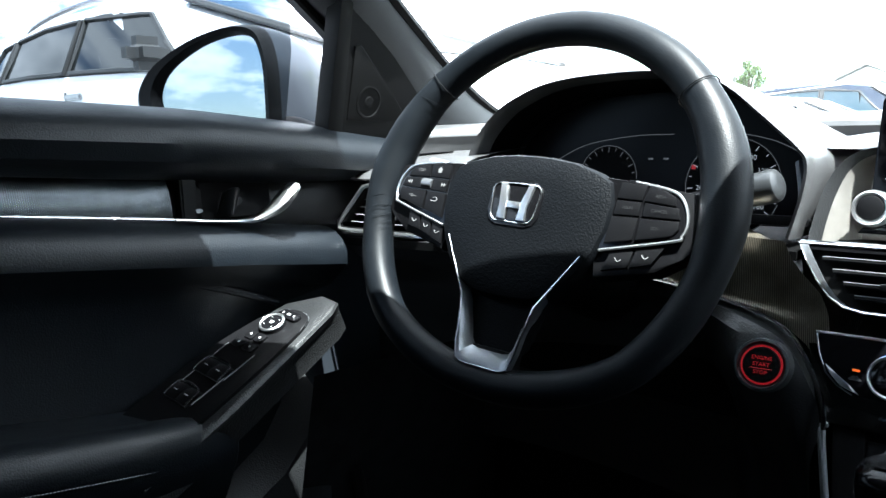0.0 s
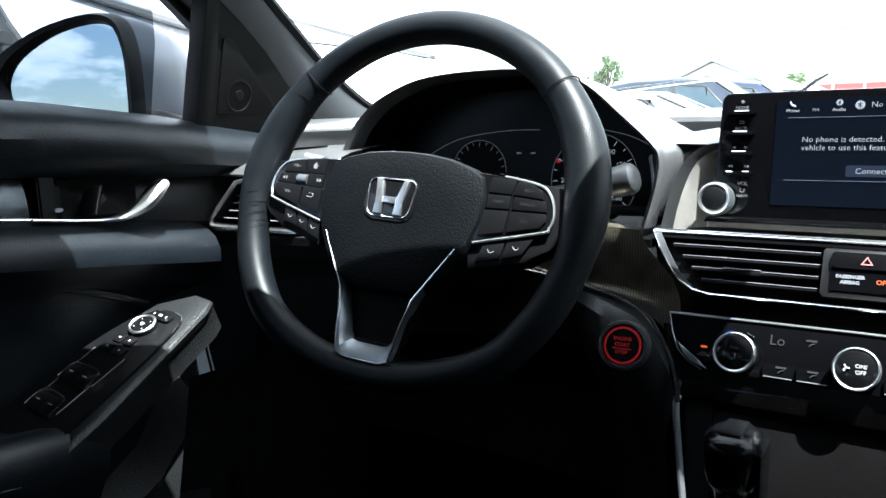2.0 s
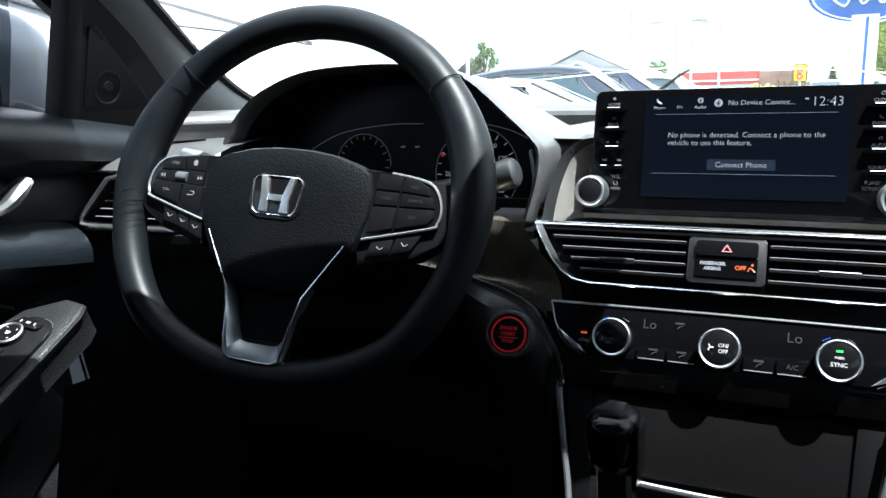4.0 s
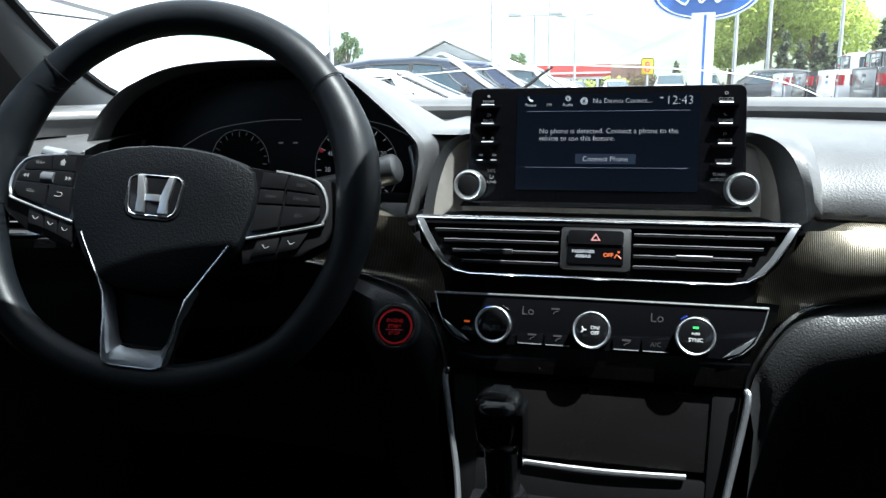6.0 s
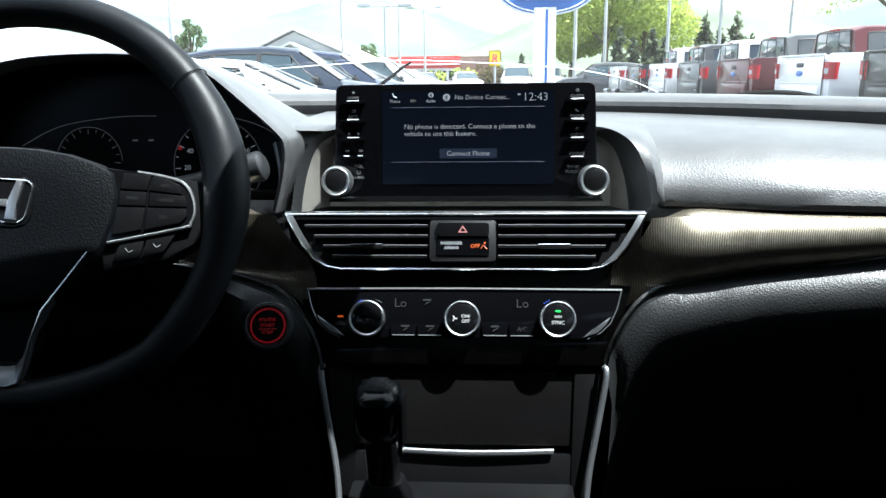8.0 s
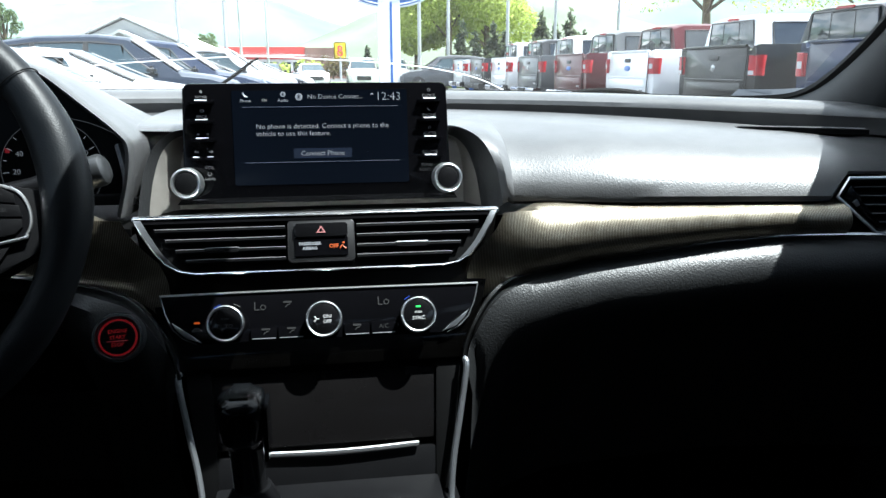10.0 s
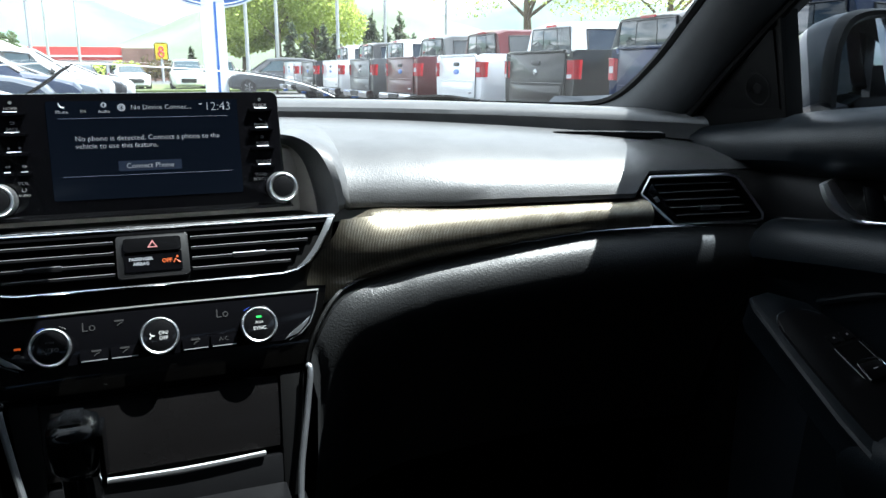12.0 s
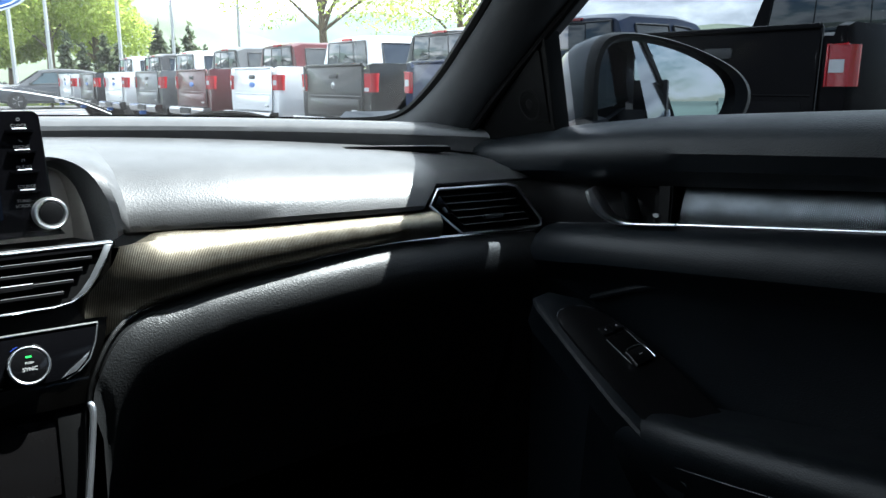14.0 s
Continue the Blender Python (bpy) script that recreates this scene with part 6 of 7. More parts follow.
def paint(name, colour, metal=0.3):
    return material(name, colour, 0.30, metal=metal, coat=0.6 if max(colour) > 0.1 else 0.35 if max(colour) > 0.005 else 0.0, spec=0.5 if max(colour) > 0.1 else 0.25 if max(colour) > 0.005 else 0.05, vary=0.05, scale=20)


# ---- ground and distance ----
ground = tagged(part("ground", block((-2500, -2500, -0.5), (2500, 2500, 0.0)), M_ASPHALT), "worn grey asphalt car park reaching to the hills", "ground", kind="structure")
for k in range(14):
    y = 1.1 + 3.0 * k
    tagged(part("parking_line", block((4.9 - 0.05 * (y - 9), y - 0.05, 0.0), (9.9, y + 0.05, 0.005)), M_LINE), "worn white painted parking line", "marking", kind="structure")
tagged(part("verge", block((-200, 44, -0.1), (200, 62, 0.12)), M_GRASS), "strip of dry green grass along the road", "grass", kind="structure")


def hills(name, label, mat, dist, depth, height, seed, a0, a1, n):
    """A ridge of hills standing on the plain from bearing a0 to a1."""
    rows = []
    for j in range(9):
        f = j / 8
        row = []
        for i in range(n + 1):
            b = radians(a0 + (a1 - a0) * i / n)
            r = dist + depth * f
            h = height(math.degrees(b)) * math.sin(math.pi * min(1, f * 0.62 + 0.001)) ** 0.8
            h *= 1 + 0.22 * noise.noise(Vector((i * 0.12, j * 0.35, seed))) + 0.10 * noise.noise(Vector((i * 0.5, j * 0.9, seed + 4)))
            row.append(Vector((r * math.sin(b), r * math.cos(b), h - 0.6)))
        rows.append(row)
    tagged(part(name, grid(rows), mat, angle=180), label, "hills", kind="structure")


def bump(x, c, w, h):
    return h * math.exp(-((x - c) / w) ** 2)


hills("near_hills", "pale green grassy hills beyond the town", M_HILL, 700, 500, lambda b: bump(b, 13, 12, 88) + bump(b, 47, 16, 55) + bump(b, 75, 20, 70) + bump(b, 4, 7, 22) + bump(b, -40, 25, 26) + 4, 2.0, -75, 100, 150)
hills("far_mountains", "hazy blue wooded mountains on the skyline", M_FARHILL, 1700, 600, lambda b: bump(b, -8, 9, 170) + bump(b, -28, 12, 150) + bump(b, 30, 20, 160) + bump(b, 190, 40, 40) + bump(b, -170, 40, 30) + 30, 7.0, -180, 180, 200)


# ---- vehicles ----
def at_x(st, x):
    st = sorted(st)
    for a, b in zip(st, st[1:]):
        if a[0] <= x <= b[0]:
            f = (x - a[0]) / (b[0] - a[0])
            return [a[i] + (b[i] - a[i]) * f for i in range(6)]
    return list(st[0] if x < st[0][0] else st[-1])


def skin(st):
    rows = []
    for x, w, zs, zb, zr, wr in st:
        side = [(w * 0.90, zs), (w * 0.985, zs + 0.12), (w, zs + 0.5 * (zb - zs)), (w * 0.995, zb - 0.07), (w * 0.975, zb), (wr, zr - 0.05), (wr * 0.9, zr - 0.008), (wr * 0.5, zr + 0.012)]
        rows.append([Vector((x, y, z)) for y, z in side] + [Vector((x, -y, z)) for y, z in reversed(side)])
    return grid(rows, loop=True, ends=True)


def side_at(st, x, h, s, off=0.010):
    """A place on the glasshouse side: h from 0 at the belt to 1 at the roof edge."""
    _, w, zs, zb, zr, wr = at_x(st, x)
    y0, z0, y1, z1 = w * 0.975, zb, wr, zr - 0.05
    return Vector((x, s * (y0 + (y1 - y0) * h + off), z0 + (z1 - z0) * h + off * 0.3))


def wheel_at(car, x, y, r, s):
    P = frame_of((x, y, r), (1, 0, 0), (0, 0, 1)) if s < 0 else frame_of((x, y, r), (-1, 0, 0), (0, 0, 1))
    w = part("wheel", lathe([(r * 0.62, -0.11), (r * 0.97, -0.11), (r, -0.08), (r, 0.08), (r * 0.97, 0.11), (r * 0.66, 0.115), (r * 0.62, 0.09)], P, 28), M_TYRE, car)
    rim = [part("rim", lathe([(r * 0.63, 0.06), (r * 0.62, 0.10), (r * 0.56, 0.085), (r * 0.54, 0.03)], P, 28), M_ALLOY, w)]
    for k in range(5):
        a = 2 * math.pi * k / 5
        part("spoke", tube([P(0, 0, 0.07), P(r * 0.58 * math.cos(a), r * 0.58 * math.sin(a), 0.085)], 0.035, 6, flat=0.5), M_ALLOY, w)
    part("wheel_arch", lathe([(r * 1.12, 0.03), (r * 1.12, 0.100), (r * 1.0, 0.104)], P, 24), M_TRIMBLACK, car)


SUV = [(-4.70, 0.80, 0.42, 0.90, 0.95, 0.72), (-4.64, 0.93, 0.34, 1.04, 1.12, 0.78), (-4.52, 0.95, 0.30, 1.09, 1.38, 0.72), (-4.25, 0.96, 0.27, 1.10, 1.66, 0.68), (-3.5, 0.97, 0.25, 1.09, 1.76, 0.70), (-2.5, 0.97, 0.25, 1.07, 1.78, 0.70),
       (-1.95, 0.97, 0.25, 1.06, 1.72, 0.68), (-1.05, 0.96, 0.25, 1.03, 1.10, 0.80), (-0.55, 0.93, 0.25, 0.98, 1.03, 0.78), (-0.14, 0.86, 0.28, 0.86, 0.92, 0.70), (0.0, 0.70, 0.38, 0.72, 0.76, 0.55)]
TALL_SUV = [(-5.35, 0.80, 0.50, 1.20, 1.25, 0.72), (-5.30, 0.93, 0.40, 1.40, 1.48, 0.78), (-5.15, 0.95, 0.35, 1.50, 1.72, 0.74), (-4.85, 0.96, 0.30, 1.52, 1.88, 0.76), (-4.2, 0.97, 0.30, 1.52, 1.95, 0.78), (-3.2, 0.97, 0.30, 1.49, 1.95, 0.78),
            (-2.6, 0.97, 0.30, 1.46, 1.88, 0.76), (-1.05, 0.96, 0.30, 1.38, 1.44, 0.82), (-0.5, 0.93, 0.30, 1.28, 1.34, 0.80), (-0.14, 0.86, 0.34, 1.10, 1.16, 0.70), (0.0, 0.70, 0.45, 0.90, 0.95, 0.55)]
SEDAN = [(-4.70, 0.78, 0.42, 0.86, 0.90, 0.70), (-4.60, 0.88, 0.34, 0.95, 1.00, 0.72), (-4.1, 0.91, 0.25, 0.97, 1.06, 0.70), (-3.3, 0.92, 0.22, 0.96, 1.38, 0.60), (-2.5, 0.92, 0.22, 0.95, 1.46, 0.62), (-2.05, 0.92, 0.22, 0.94, 1.42, 0.60),
         (-1.1, 0.91, 0.22, 0.92, 0.99, 0.74), (-0.5, 0.88, 0.22, 0.86, 0.90, 0.72), (-0.12, 0.80, 0.26, 0.74, 0.78, 0.64), (0.0, 0.64, 0.34, 0.62, 0.66, 0.50)]


def wagon(name, label, body, st, glass, rails=False, where=None, big=1.0, group="parked cars"):
    """A parked car, its nose at the origin, facing +x."""
    car = thing(name, label, "car", (0, 0, 0), group=group)
    part("body", skin(st), body, car, angle=28)
    top = max(st, key=lambda s: s[4])
    cowl = next(s for s in sorted(st, reverse=True) if s[0] <= -1.0)
    screen_top = sorted([s for s in st if s[0] < cowl[0]], reverse=True)[0]
    a, b = cowl, screen_top
    tilt = Vector((b[4] - a[4], 0, a[0] - b[0])).normalized() * 0.012
    rows = []
    for f in (0.06, 0.5, 0.94):
        x, z, w = a[0] + (b[0] - a[0]) * f, a[4] + (b[4] - a[4]) * f, a[5] + (b[5] - a[5]) * f
        rows.append([Vector((x, w * k, z + (0.010 if abs(k) < 0.6 else -0.01))) + tilt for k in (-0.94, -0.5, 0, 0.5, 0.94)])
    part("windshield", shell(rows, (-0.004, 0, -0.004)), M_CARGLASS_BLUE, car)
    for k in (0, -1):
        part("screen_pillar", tube([r[k] for r in rows], 0.035, 6, flat=0.5), M_TRIMBLACK, car)
    edges = ((-1.42, -2.62), (-2.70, -3.52), (-3.60, -4.22)) if st is SUV else ((-2.20, -3.47), (-3.55, -4.52), (-4.58, -4.98)) if st is TALL_SUV else ((-1.55, -2.55), (-2.63, -3.45))
    for s in (-1, 1):
        rows = [[side_at(st, a, h, s, 0.004) for a in spread(edges[0][0] - 0.95 * h, edges[-1][1] + 0.25 * h, 9)] for h in (0.05, 0.5, 0.90)]
        part("window_band", shell(rows, (0, -s * 0.02, 0)), M_TRIMBLACK, car, "black pillars between the windows")
        for i, (f0, f1) in enumerate(edges):
            lo, hi = 0.08, 0.86
            t0 = screen_top[0] - 0.12 if i == 0 else f0
            t1 = f1 if i < len(edges) - 1 else f1 + (0.35 if st is SEDAN else 0.16)
            rows = [[side_at(st, f0 + (t0 - f0) * h2, h, s), side_at(st, (f0 + f1) / 2, h, s), side_at(st, f1 + (t1 - f1) * h2, h, s)] for h, h2 in ((lo, 0.0), (0.5, 0.55), (hi, 1.0))]
            w = part("window", shell(rows, (0, -s * 0.006, 0)), glass, car)
            ring = rows[0] + [rows[1][-1]] + list(reversed(rows[2])) + [rows[1][0]]
            part("window_seal", tube([p + Vector((0, s * 0.004, 0)) for p in ring], 0.014, 5, closed=True), M_TRIMBLACK, w)
        mx = screen_top[0] + (0.26 if st is TALL_SUV else 0.42)
        base = side_at(st, mx, 0.12, s)
        part("door_mirror", block((-0.06, -0.11, -0.08), (0.10, 0.11, 0.08), 0.055, 5, Matrix.Translation(base + Vector((0, s * 0.14, 0.05)))), M_TRIMBLACK, car)
        for hx in (-2.45, -3.40):
            q = side_at(st, hx, 0.0, s)
            part("door_handle", block((-0.11, -0.018, -0.018), (0.11, 0.018, 0.018), 0.01, 2, Matrix.Translation(q + Vector((0, s * 0.012, -0.11)))), M_BRIGHT if rails else body, car)
        for sx in (-2.60, -3.50):
            q, r = side_at(st, sx, 0.0, s), at_x(st, sx)
            part("door_seam", tube([Vector((sx, s * (r[1] + 0.002), r[3] - 0.08)), Vector((sx, s * (r[1] + 0.002), 0.40))], 0.006, 4), M_TRIMBLACK, car)
        if rails:
            pts = [Vector((x, s * 0.62, at_x(st, x)[4] + 0.055 * (1 if -4.8 < x < -2.7 else 0.1))) for x in (-4.95, -4.75, -4.2, -3.5, -2.8, -2.65)]
            part("roof_rail", tube(smooth_path(pts, 3), 0.02, 6), M_BRIGHT, car, "silver roof rail")
        part("headlamp", block((-0.42, -0.14, -0.07), (0.06, 0.14, 0.07), 0.05, 3, Matrix.Translation((-0.20, s * at_x(st, -0.2)[1] * 0.80, at_x(st, -0.2)[3] - 0.05))), M_LAMPWHITE, car)
        part("tail_lamp", block((-0.05, -0.14, -0.10), (0.22, 0.12, 0.10), 0.04, 3, Matrix.Translation((-4.66, s * 0.78, at_x(st, -4.6)[3] - 0.06))), M_LAMPRED, car)
        for x in (-0.92, -3.72):
            wheel_at(car, x, s * (at_x(st, x)[1] - 0.10), 0.36, s)
    part("grille", block((-0.06, -0.42, 0.46), (0.02, 0.42, 0.70), 0.02), M_TRIMBLACK, car)
    if where:
        car.matrix_basis = where
    return car


def pickup(label, body, lamp, where, name="pickup_truck", chrome=True, blocks=True, back_glass=M_CARGLASS):
    """A parked pickup, its tail at the origin, facing +x."""
    t = thing(name, label, "pickup truck", (0, 0, 0), group="parked pickup trucks")
    bed = [(0.0, 0.96, 0.62, 1.36, 1.475, 0.94), (0.06, 0.99, 0.60, 1.38, 1.50, 0.96), (0.9, 1.0, 0.58, 1.38, 1.50, 0.965), (1.86, 1.0, 0.58, 1.38, 1.50, 0.965)]
    rows = []
    for x, w, zs, zb, zr, wr in bed:
        half = [(w * 0.93, zs), (w * 0.99, zs + 0.10), (w * 1.005, 0.95), (w, 1.20), (w * 0.985, zb), (wr, zr), (wr - 0.07, zr + 0.003), (wr - 0.09, zr - 0.06)]
        rows.append([Vector((x, y, z)) for y, z in half] + [Vector((x, -y, z)) for y, z in reversed(half)])
    part("bed", grid(rows, loop=True, ends=True), body, t, angle=28)
    P = frame_of((-0.012, 0, 1.08), (0, -1, 0), (0.03, 0, 1))
    gate = part("tailgate", prism(rounded(1.54, 0.78, 0.04, 0, 0.025), P, -0.02, 0.014, 0.010), body, t)
    part("gate_seam", tube([P(a, b, 0.004) for a, b in rounded(1.56, 0.79, 0.04, 0, 0.025)], 0.005, 5, closed=True), M_TRIMBLACK, gate)
    part("gate_recess", prism(rounded(1.38, 0.20, 0.03, 0, -0.20), P, 0.012, 0.019, 0.006), body, gate)
    part("gate_crease", tube([P(-0.74, -0.06, 0.013), P(0.74, -0.06, 0.013)], 0.008, 5), body, gate)
    part("gate_spoiler", prism([(-0.77, 0.385), (0.77, 0.385), (0.77, 0.418), (-0.77, 0.418)], P, 0.0, 0.045, 0.008), body, gate)
    part("gate_handle", prism(rounded(0.24, 0.075, 0.02, 0, 0.24), P, 0.012, 0.024, 0.008), M_TRIMBLACK, gate)
    part("gate_emblem", prism([((0.12 if blocks else 0.055) * math.cos(2 * math.pi * k / 20), 0.10 + 0.05 * math.sin(2 * math.pi * k / 20)) for k in range(20)], P, 0.012, 0.022, 0.004), M_SIGNBLUE if blocks else M_BRIGHT, gate)
    part("gate_badge", prism(rounded(0.15, 0.035, 0.01, 0.60, -0.28), P, 0.012, 0.022, 0.003), M_BRIGHT, gate)
    for s in (-1, 1):
        rows = [[Vector((x, s * y, z)) for x, y in ((-0.030, 0.835), (-0.034, 0.91), (-0.012, 0.978), (0.05, 1.010), (0.085, 1.006))] for z in (1.085, 1.11, 1.32, 1.355)]
        l = part("tail_lamp", shell(rows, (0.05, -s * 0.03, 0)), lamp, t)
        part("reverse_lamp", shell([[Vector((x, s * y, z)) for x, y in ((-0.037, 0.855), (-0.040, 0.91), (-0.026, 0.950))] for z in ((1.175, 1.26) if blocks else (1.095, 1.15))], (0.02, 0, 0)), M_LAMPWHITE, l)
        part("lamp_border", tube([Vector((-0.036, s * 0.838, 1.085)), Vector((-0.036, s * 0.838, 1.355)), Vector((-0.020, s * 0.97, 1.355))], 0.010, 5), lamp if blocks else M_TRIMBLACK, l)
    bump_m = M_BRIGHT if chrome else M_TRIMBLACK
    rows = [[Vector((x, y, z)) for x, z in ((-0.02, 0.70), (-0.16, 0.69), (-0.19, 0.64), (-0.18, 0.54), (-0.10, 0.50), (-0.02, 0.50))] for y in (-0.98, -0.9, -0.35, 0.35, 0.9, 0.98)]
    part("bumper", grid(rows, loop=True, ends=True), bump_m, t)
    part("bumper_step", block((-0.20, -0.30, 0.56), (-0.15, 0.30, 0.68), 0.01), M_TRIMBLACK, t)
    part("tow_hook", block((-0.24, -0.05, 0.44), (-0.10, 0.05, 0.52), 0.01), M_SIGNBLUE, t)
    cab = [(1.88, 0.99, 0.56, 1.38, 1.42, 0.93), (1.90, 0.99, 0.56, 1.38, 2.06, 0.74), (2.1, 1.0, 0.56, 1.38, 2.125, 0.76), (3.0, 1.0, 0.56, 1.37, 2.14, 0.77), (3.45, 1.0, 0.56, 1.36, 2.09, 0.75), (4.25, 0.99, 0.56, 1.30, 1.36, 0.86), (4.9, 0.97, 0.58, 1.24, 1.31, 0.86), (5.65, 0.94, 0.60, 1.16, 1.22, 0.82), (5.82, 0.86, 0.62, 1.0, 1.05, 0.74)]
    part("cab", skin(cab), body, t, angle=28)
    Pw = frame_of((1.892, 0, 1.74), (0, -1, 0), (0.0, 0, 1))
    w = part("rear_window", prism([(-0.72, -0.26), (0.72, -0.26), (0.64, 0.27), (-0.64, 0.27)], Pw, -0.02, 0.016, 0.008), back_glass, t, "tinted rear window")
    part("window_seal", tube([Pw(a, b, 0.012) for a, b in ((-0.73, -0.27), (0.73, -0.27), (0.65, 0.28), (-0.65, 0.28))], 0.014, 5, closed=True), M_TRIMBLACK, w)
    part("slider_frame", tube([Pw(a, b, 0.018) for a, b in ((-0.26, -0.25), (0.26, -0.25), (0.24, 0.26), (-0.24, 0.26))], 0.007, 5, closed=True), M_TRIMBLACK, w)
    part("high_lamp", block((1.87, -0.17, 2.045), (1.93, 0.17, 2.085), 0.01), M_LAMPRED, t)
    for s in (-1, 1):
        for f0, f1, t0, t1 in ((2.10, 2.78, 2.14, 2.78), (2.88, 4.02, 2.88, 3.50)):
            rows = [[side_at(cab, f0 + (t0 - f0) * h2, h, s), side_at(cab, (f0 + f1) / 2 + ((t0 + t1 - f0 - f1) / 2) * h2, h, s), side_at(cab, f1 + (t1 - f1) * h2, h, s)] for h, h2 in ((0.10, 0), (0.5, 0.5), (0.86, 1))]
            w = part("window", shell(rows, (0, -s * 0.006, 0)), M_CARGLASS, t)
            part("window_seal", tube([p + Vector((0, s * 0.004, 0)) for p in rows[0] + [rows[1][-1]] + list(reversed(rows[2])) + [rows[1][0]]], 0.014, 5, closed=True), M_TRIMBLACK, w)
        part("door_mirror", block((3.72, -0.14, -0.11), (3.85, 0.14, 0.13), 0.04, 3, Matrix.Translation((0, s * 1.16, 1.46))), M_TRIMBLACK, t)
        part("door_seam", tube([Vector((2.83, s * 1.003, 1.30)), Vector((2.83, s * 1.003, 0.66))], 0.006, 4), M_TRIMBLACK, t)
        part("side_marker", block((0.55, s * 1.0 - 0.008, 1.06), (0.80, s * 1.0 + 0.012, 1.10), 0.004), M_BRIGHT, t)
        for x in (1.15, 4.85):
            wheel_at(t, x, s * 0.88, 0.42, s)
    t.matrix_basis = where
    return t


TRUCKS = (("black pickup truck with red and white tail lamps", (0.004, 0.0035, 0.004), 3.72, 5.42, True, False), ("navy blue pickup truck with oval tailgate emblem", (0.006, 0.013, 0.036), 7.35, 5.45, True, True), ("dark olive-black pickup truck with plain red lamps", (0.009, 0.0095, 0.0085), 10.35, 5.40, False, True),
          ("silver-white pickup truck with red and white lamps", (0.62, 0.63, 0.65), 13.35, 5.30, True, True), ("maroon pickup truck with bright bumper", (0.075, 0.012, 0.014), 16.4, 5.15, True, True), ("charcoal pickup truck with red lamps", (0.09, 0.092, 0.095), 19.4, 5.0, False, True),
          ("white pickup truck with red lamps", (0.70, 0.70, 0.70), 22.4, 4.88, True, True), ("dark grey pickup truck at the row's end", (0.03, 0.03, 0.032), 25.4, 4.76, True, False), ("silver pickup truck at the row's end", (0.45, 0.46, 0.47), 28.4, 4.64, True, True))
for lab, col, y, x, blocks, chrome in TRUCKS:
    pickup(lab, paint("truck_paint", col, 0.25), M_LAMPRED, pose(x, y, 0.0, 0, 0, 2.5) @ Matrix.Diagonal((1.05, 1.05, 0.965 if y > 5 else 1.065, 1.0)), chrome=chrome, blocks=blocks, back_glass=M_CARGLASS if y < 9 else M_CARGLASS_NEAR)

ROW = (("white_suv", "white sport utility vehicle with silver roof rails", (0.80, 0.80, 0.80), TALL_SUV, 2.92, -1.25, True), ("car", "white saloon car parked in the row", (0.78, 0.78, 0.78), SEDAN, 5.8, -1.45, False), ("car", "white parked saloon car", (0.78, 0.78, 0.78), SEDAN, 8.8, -1.5, False), ("car", "white saloon car with bluish windshield", (0.74, 0.74, 0.75), SEDAN, 11.9, -1.6, False),
       ("suv", "dark blue-grey parked crossover", (0.02, 0.028, 0.045), SUV, 15.6, -1.75, False), ("suv", "navy crossover parked in the row", (0.02, 0.03, 0.06), SUV, 18.5, -1.5, False),
       ("car", "blue-grey parked saloon car", (0.10, 0.12, 0.15), SEDAN, 21.4, -1.3, False), ("suv", "silver crossover parked in the row", (0.45, 0.46, 0.48), SUV, 24.2, -1.1, False), ("car", "dark parked saloon car", (0.03, 0.03, 0.035), SEDAN, 27.0, -0.9, False), ("car", "white parked saloon car far down the row", (0.7, 0.7, 0.7), SEDAN, 29.8, -0.7, False))
for name, lab, col, st, y, x, rails in ROW:
    wagon(name, lab, paint("car_paint", col), st, M_CARGLASS_TINT if rails else M_CARGLASS_BLUE, rails, pose(x, y, 0, 0, 0, 2.0))
for lab, col, st, x, y, turn in (("white sport utility vehicle parked far off", (0.75, 0.75, 0.75), SUV, 1.8, 46, -90), ("white parked saloon far off", (0.7, 0.7, 0.72), SEDAN, -1.0, 47, -80), ("dark parked saloon far off", (0.05, 0.05, 0.06), SEDAN, -3.8, 47, -85), ("silver parked crossover far off", (0.5, 0.5, 0.52), SUV, 3.9, 49, -92), ("dark grey crossover parked by the verge", (0.07, 0.072, 0.078), SUV, 3.4, 39.5, 176),
                                 ("white car parked behind across the road", (0.75, 0.75, 0.75), SUV, 13.5, -24, 90), ("white car parked behind across the road", (0.75, 0.75, 0.75), SUV, 10.4, -25, 90)):
    wagon("far_car", lab, paint("car_paint", col), st, M_CARGLASS_BLUE, False, pose(x, y, 0, 0, 0, turn), group="far parked cars")


# ---- the outer shell of the car itself ----
own = thing("sedan_shell", "grey metallic saloon body around the cabin", "car body", (0, 0, 0))
part("roof_skin", grid([[Vector((x, y - 0.20 * x * x * (y > 0.3), z - 0.16 * x * x)) for x in spread(-0.66, 0.66, 11)] for y, z in ((0.415, 1.472), (0.30, 1.495), (-0.2, 1.530), (-0.8, 1.535), (-1.3, 1.505), (-1.62, 1.455))]), M_PAINT, own)
part("rear_glass", grid([[Vector((x * (0.66 + 0.08 * s), -1.60 - 0.62 * s, 1.455 - 0.33 * s - 0.14 * x * x)) for x in spread(-1, 1, 9)] for s in spread(0, 1, 5)]), M_CARGLASS, own)
part("trunk_lid", grid([[Vector((x, y, z - 0.06 * x * x)) for x in spread(-0.80, 0.80, 11)] for y, z in ((-2.20, 1.125), (-2.45, 1.115), (-2.72, 1.09), (-2.76, 1.04), (-2.78, 0.78))]), M_PAINT, own)
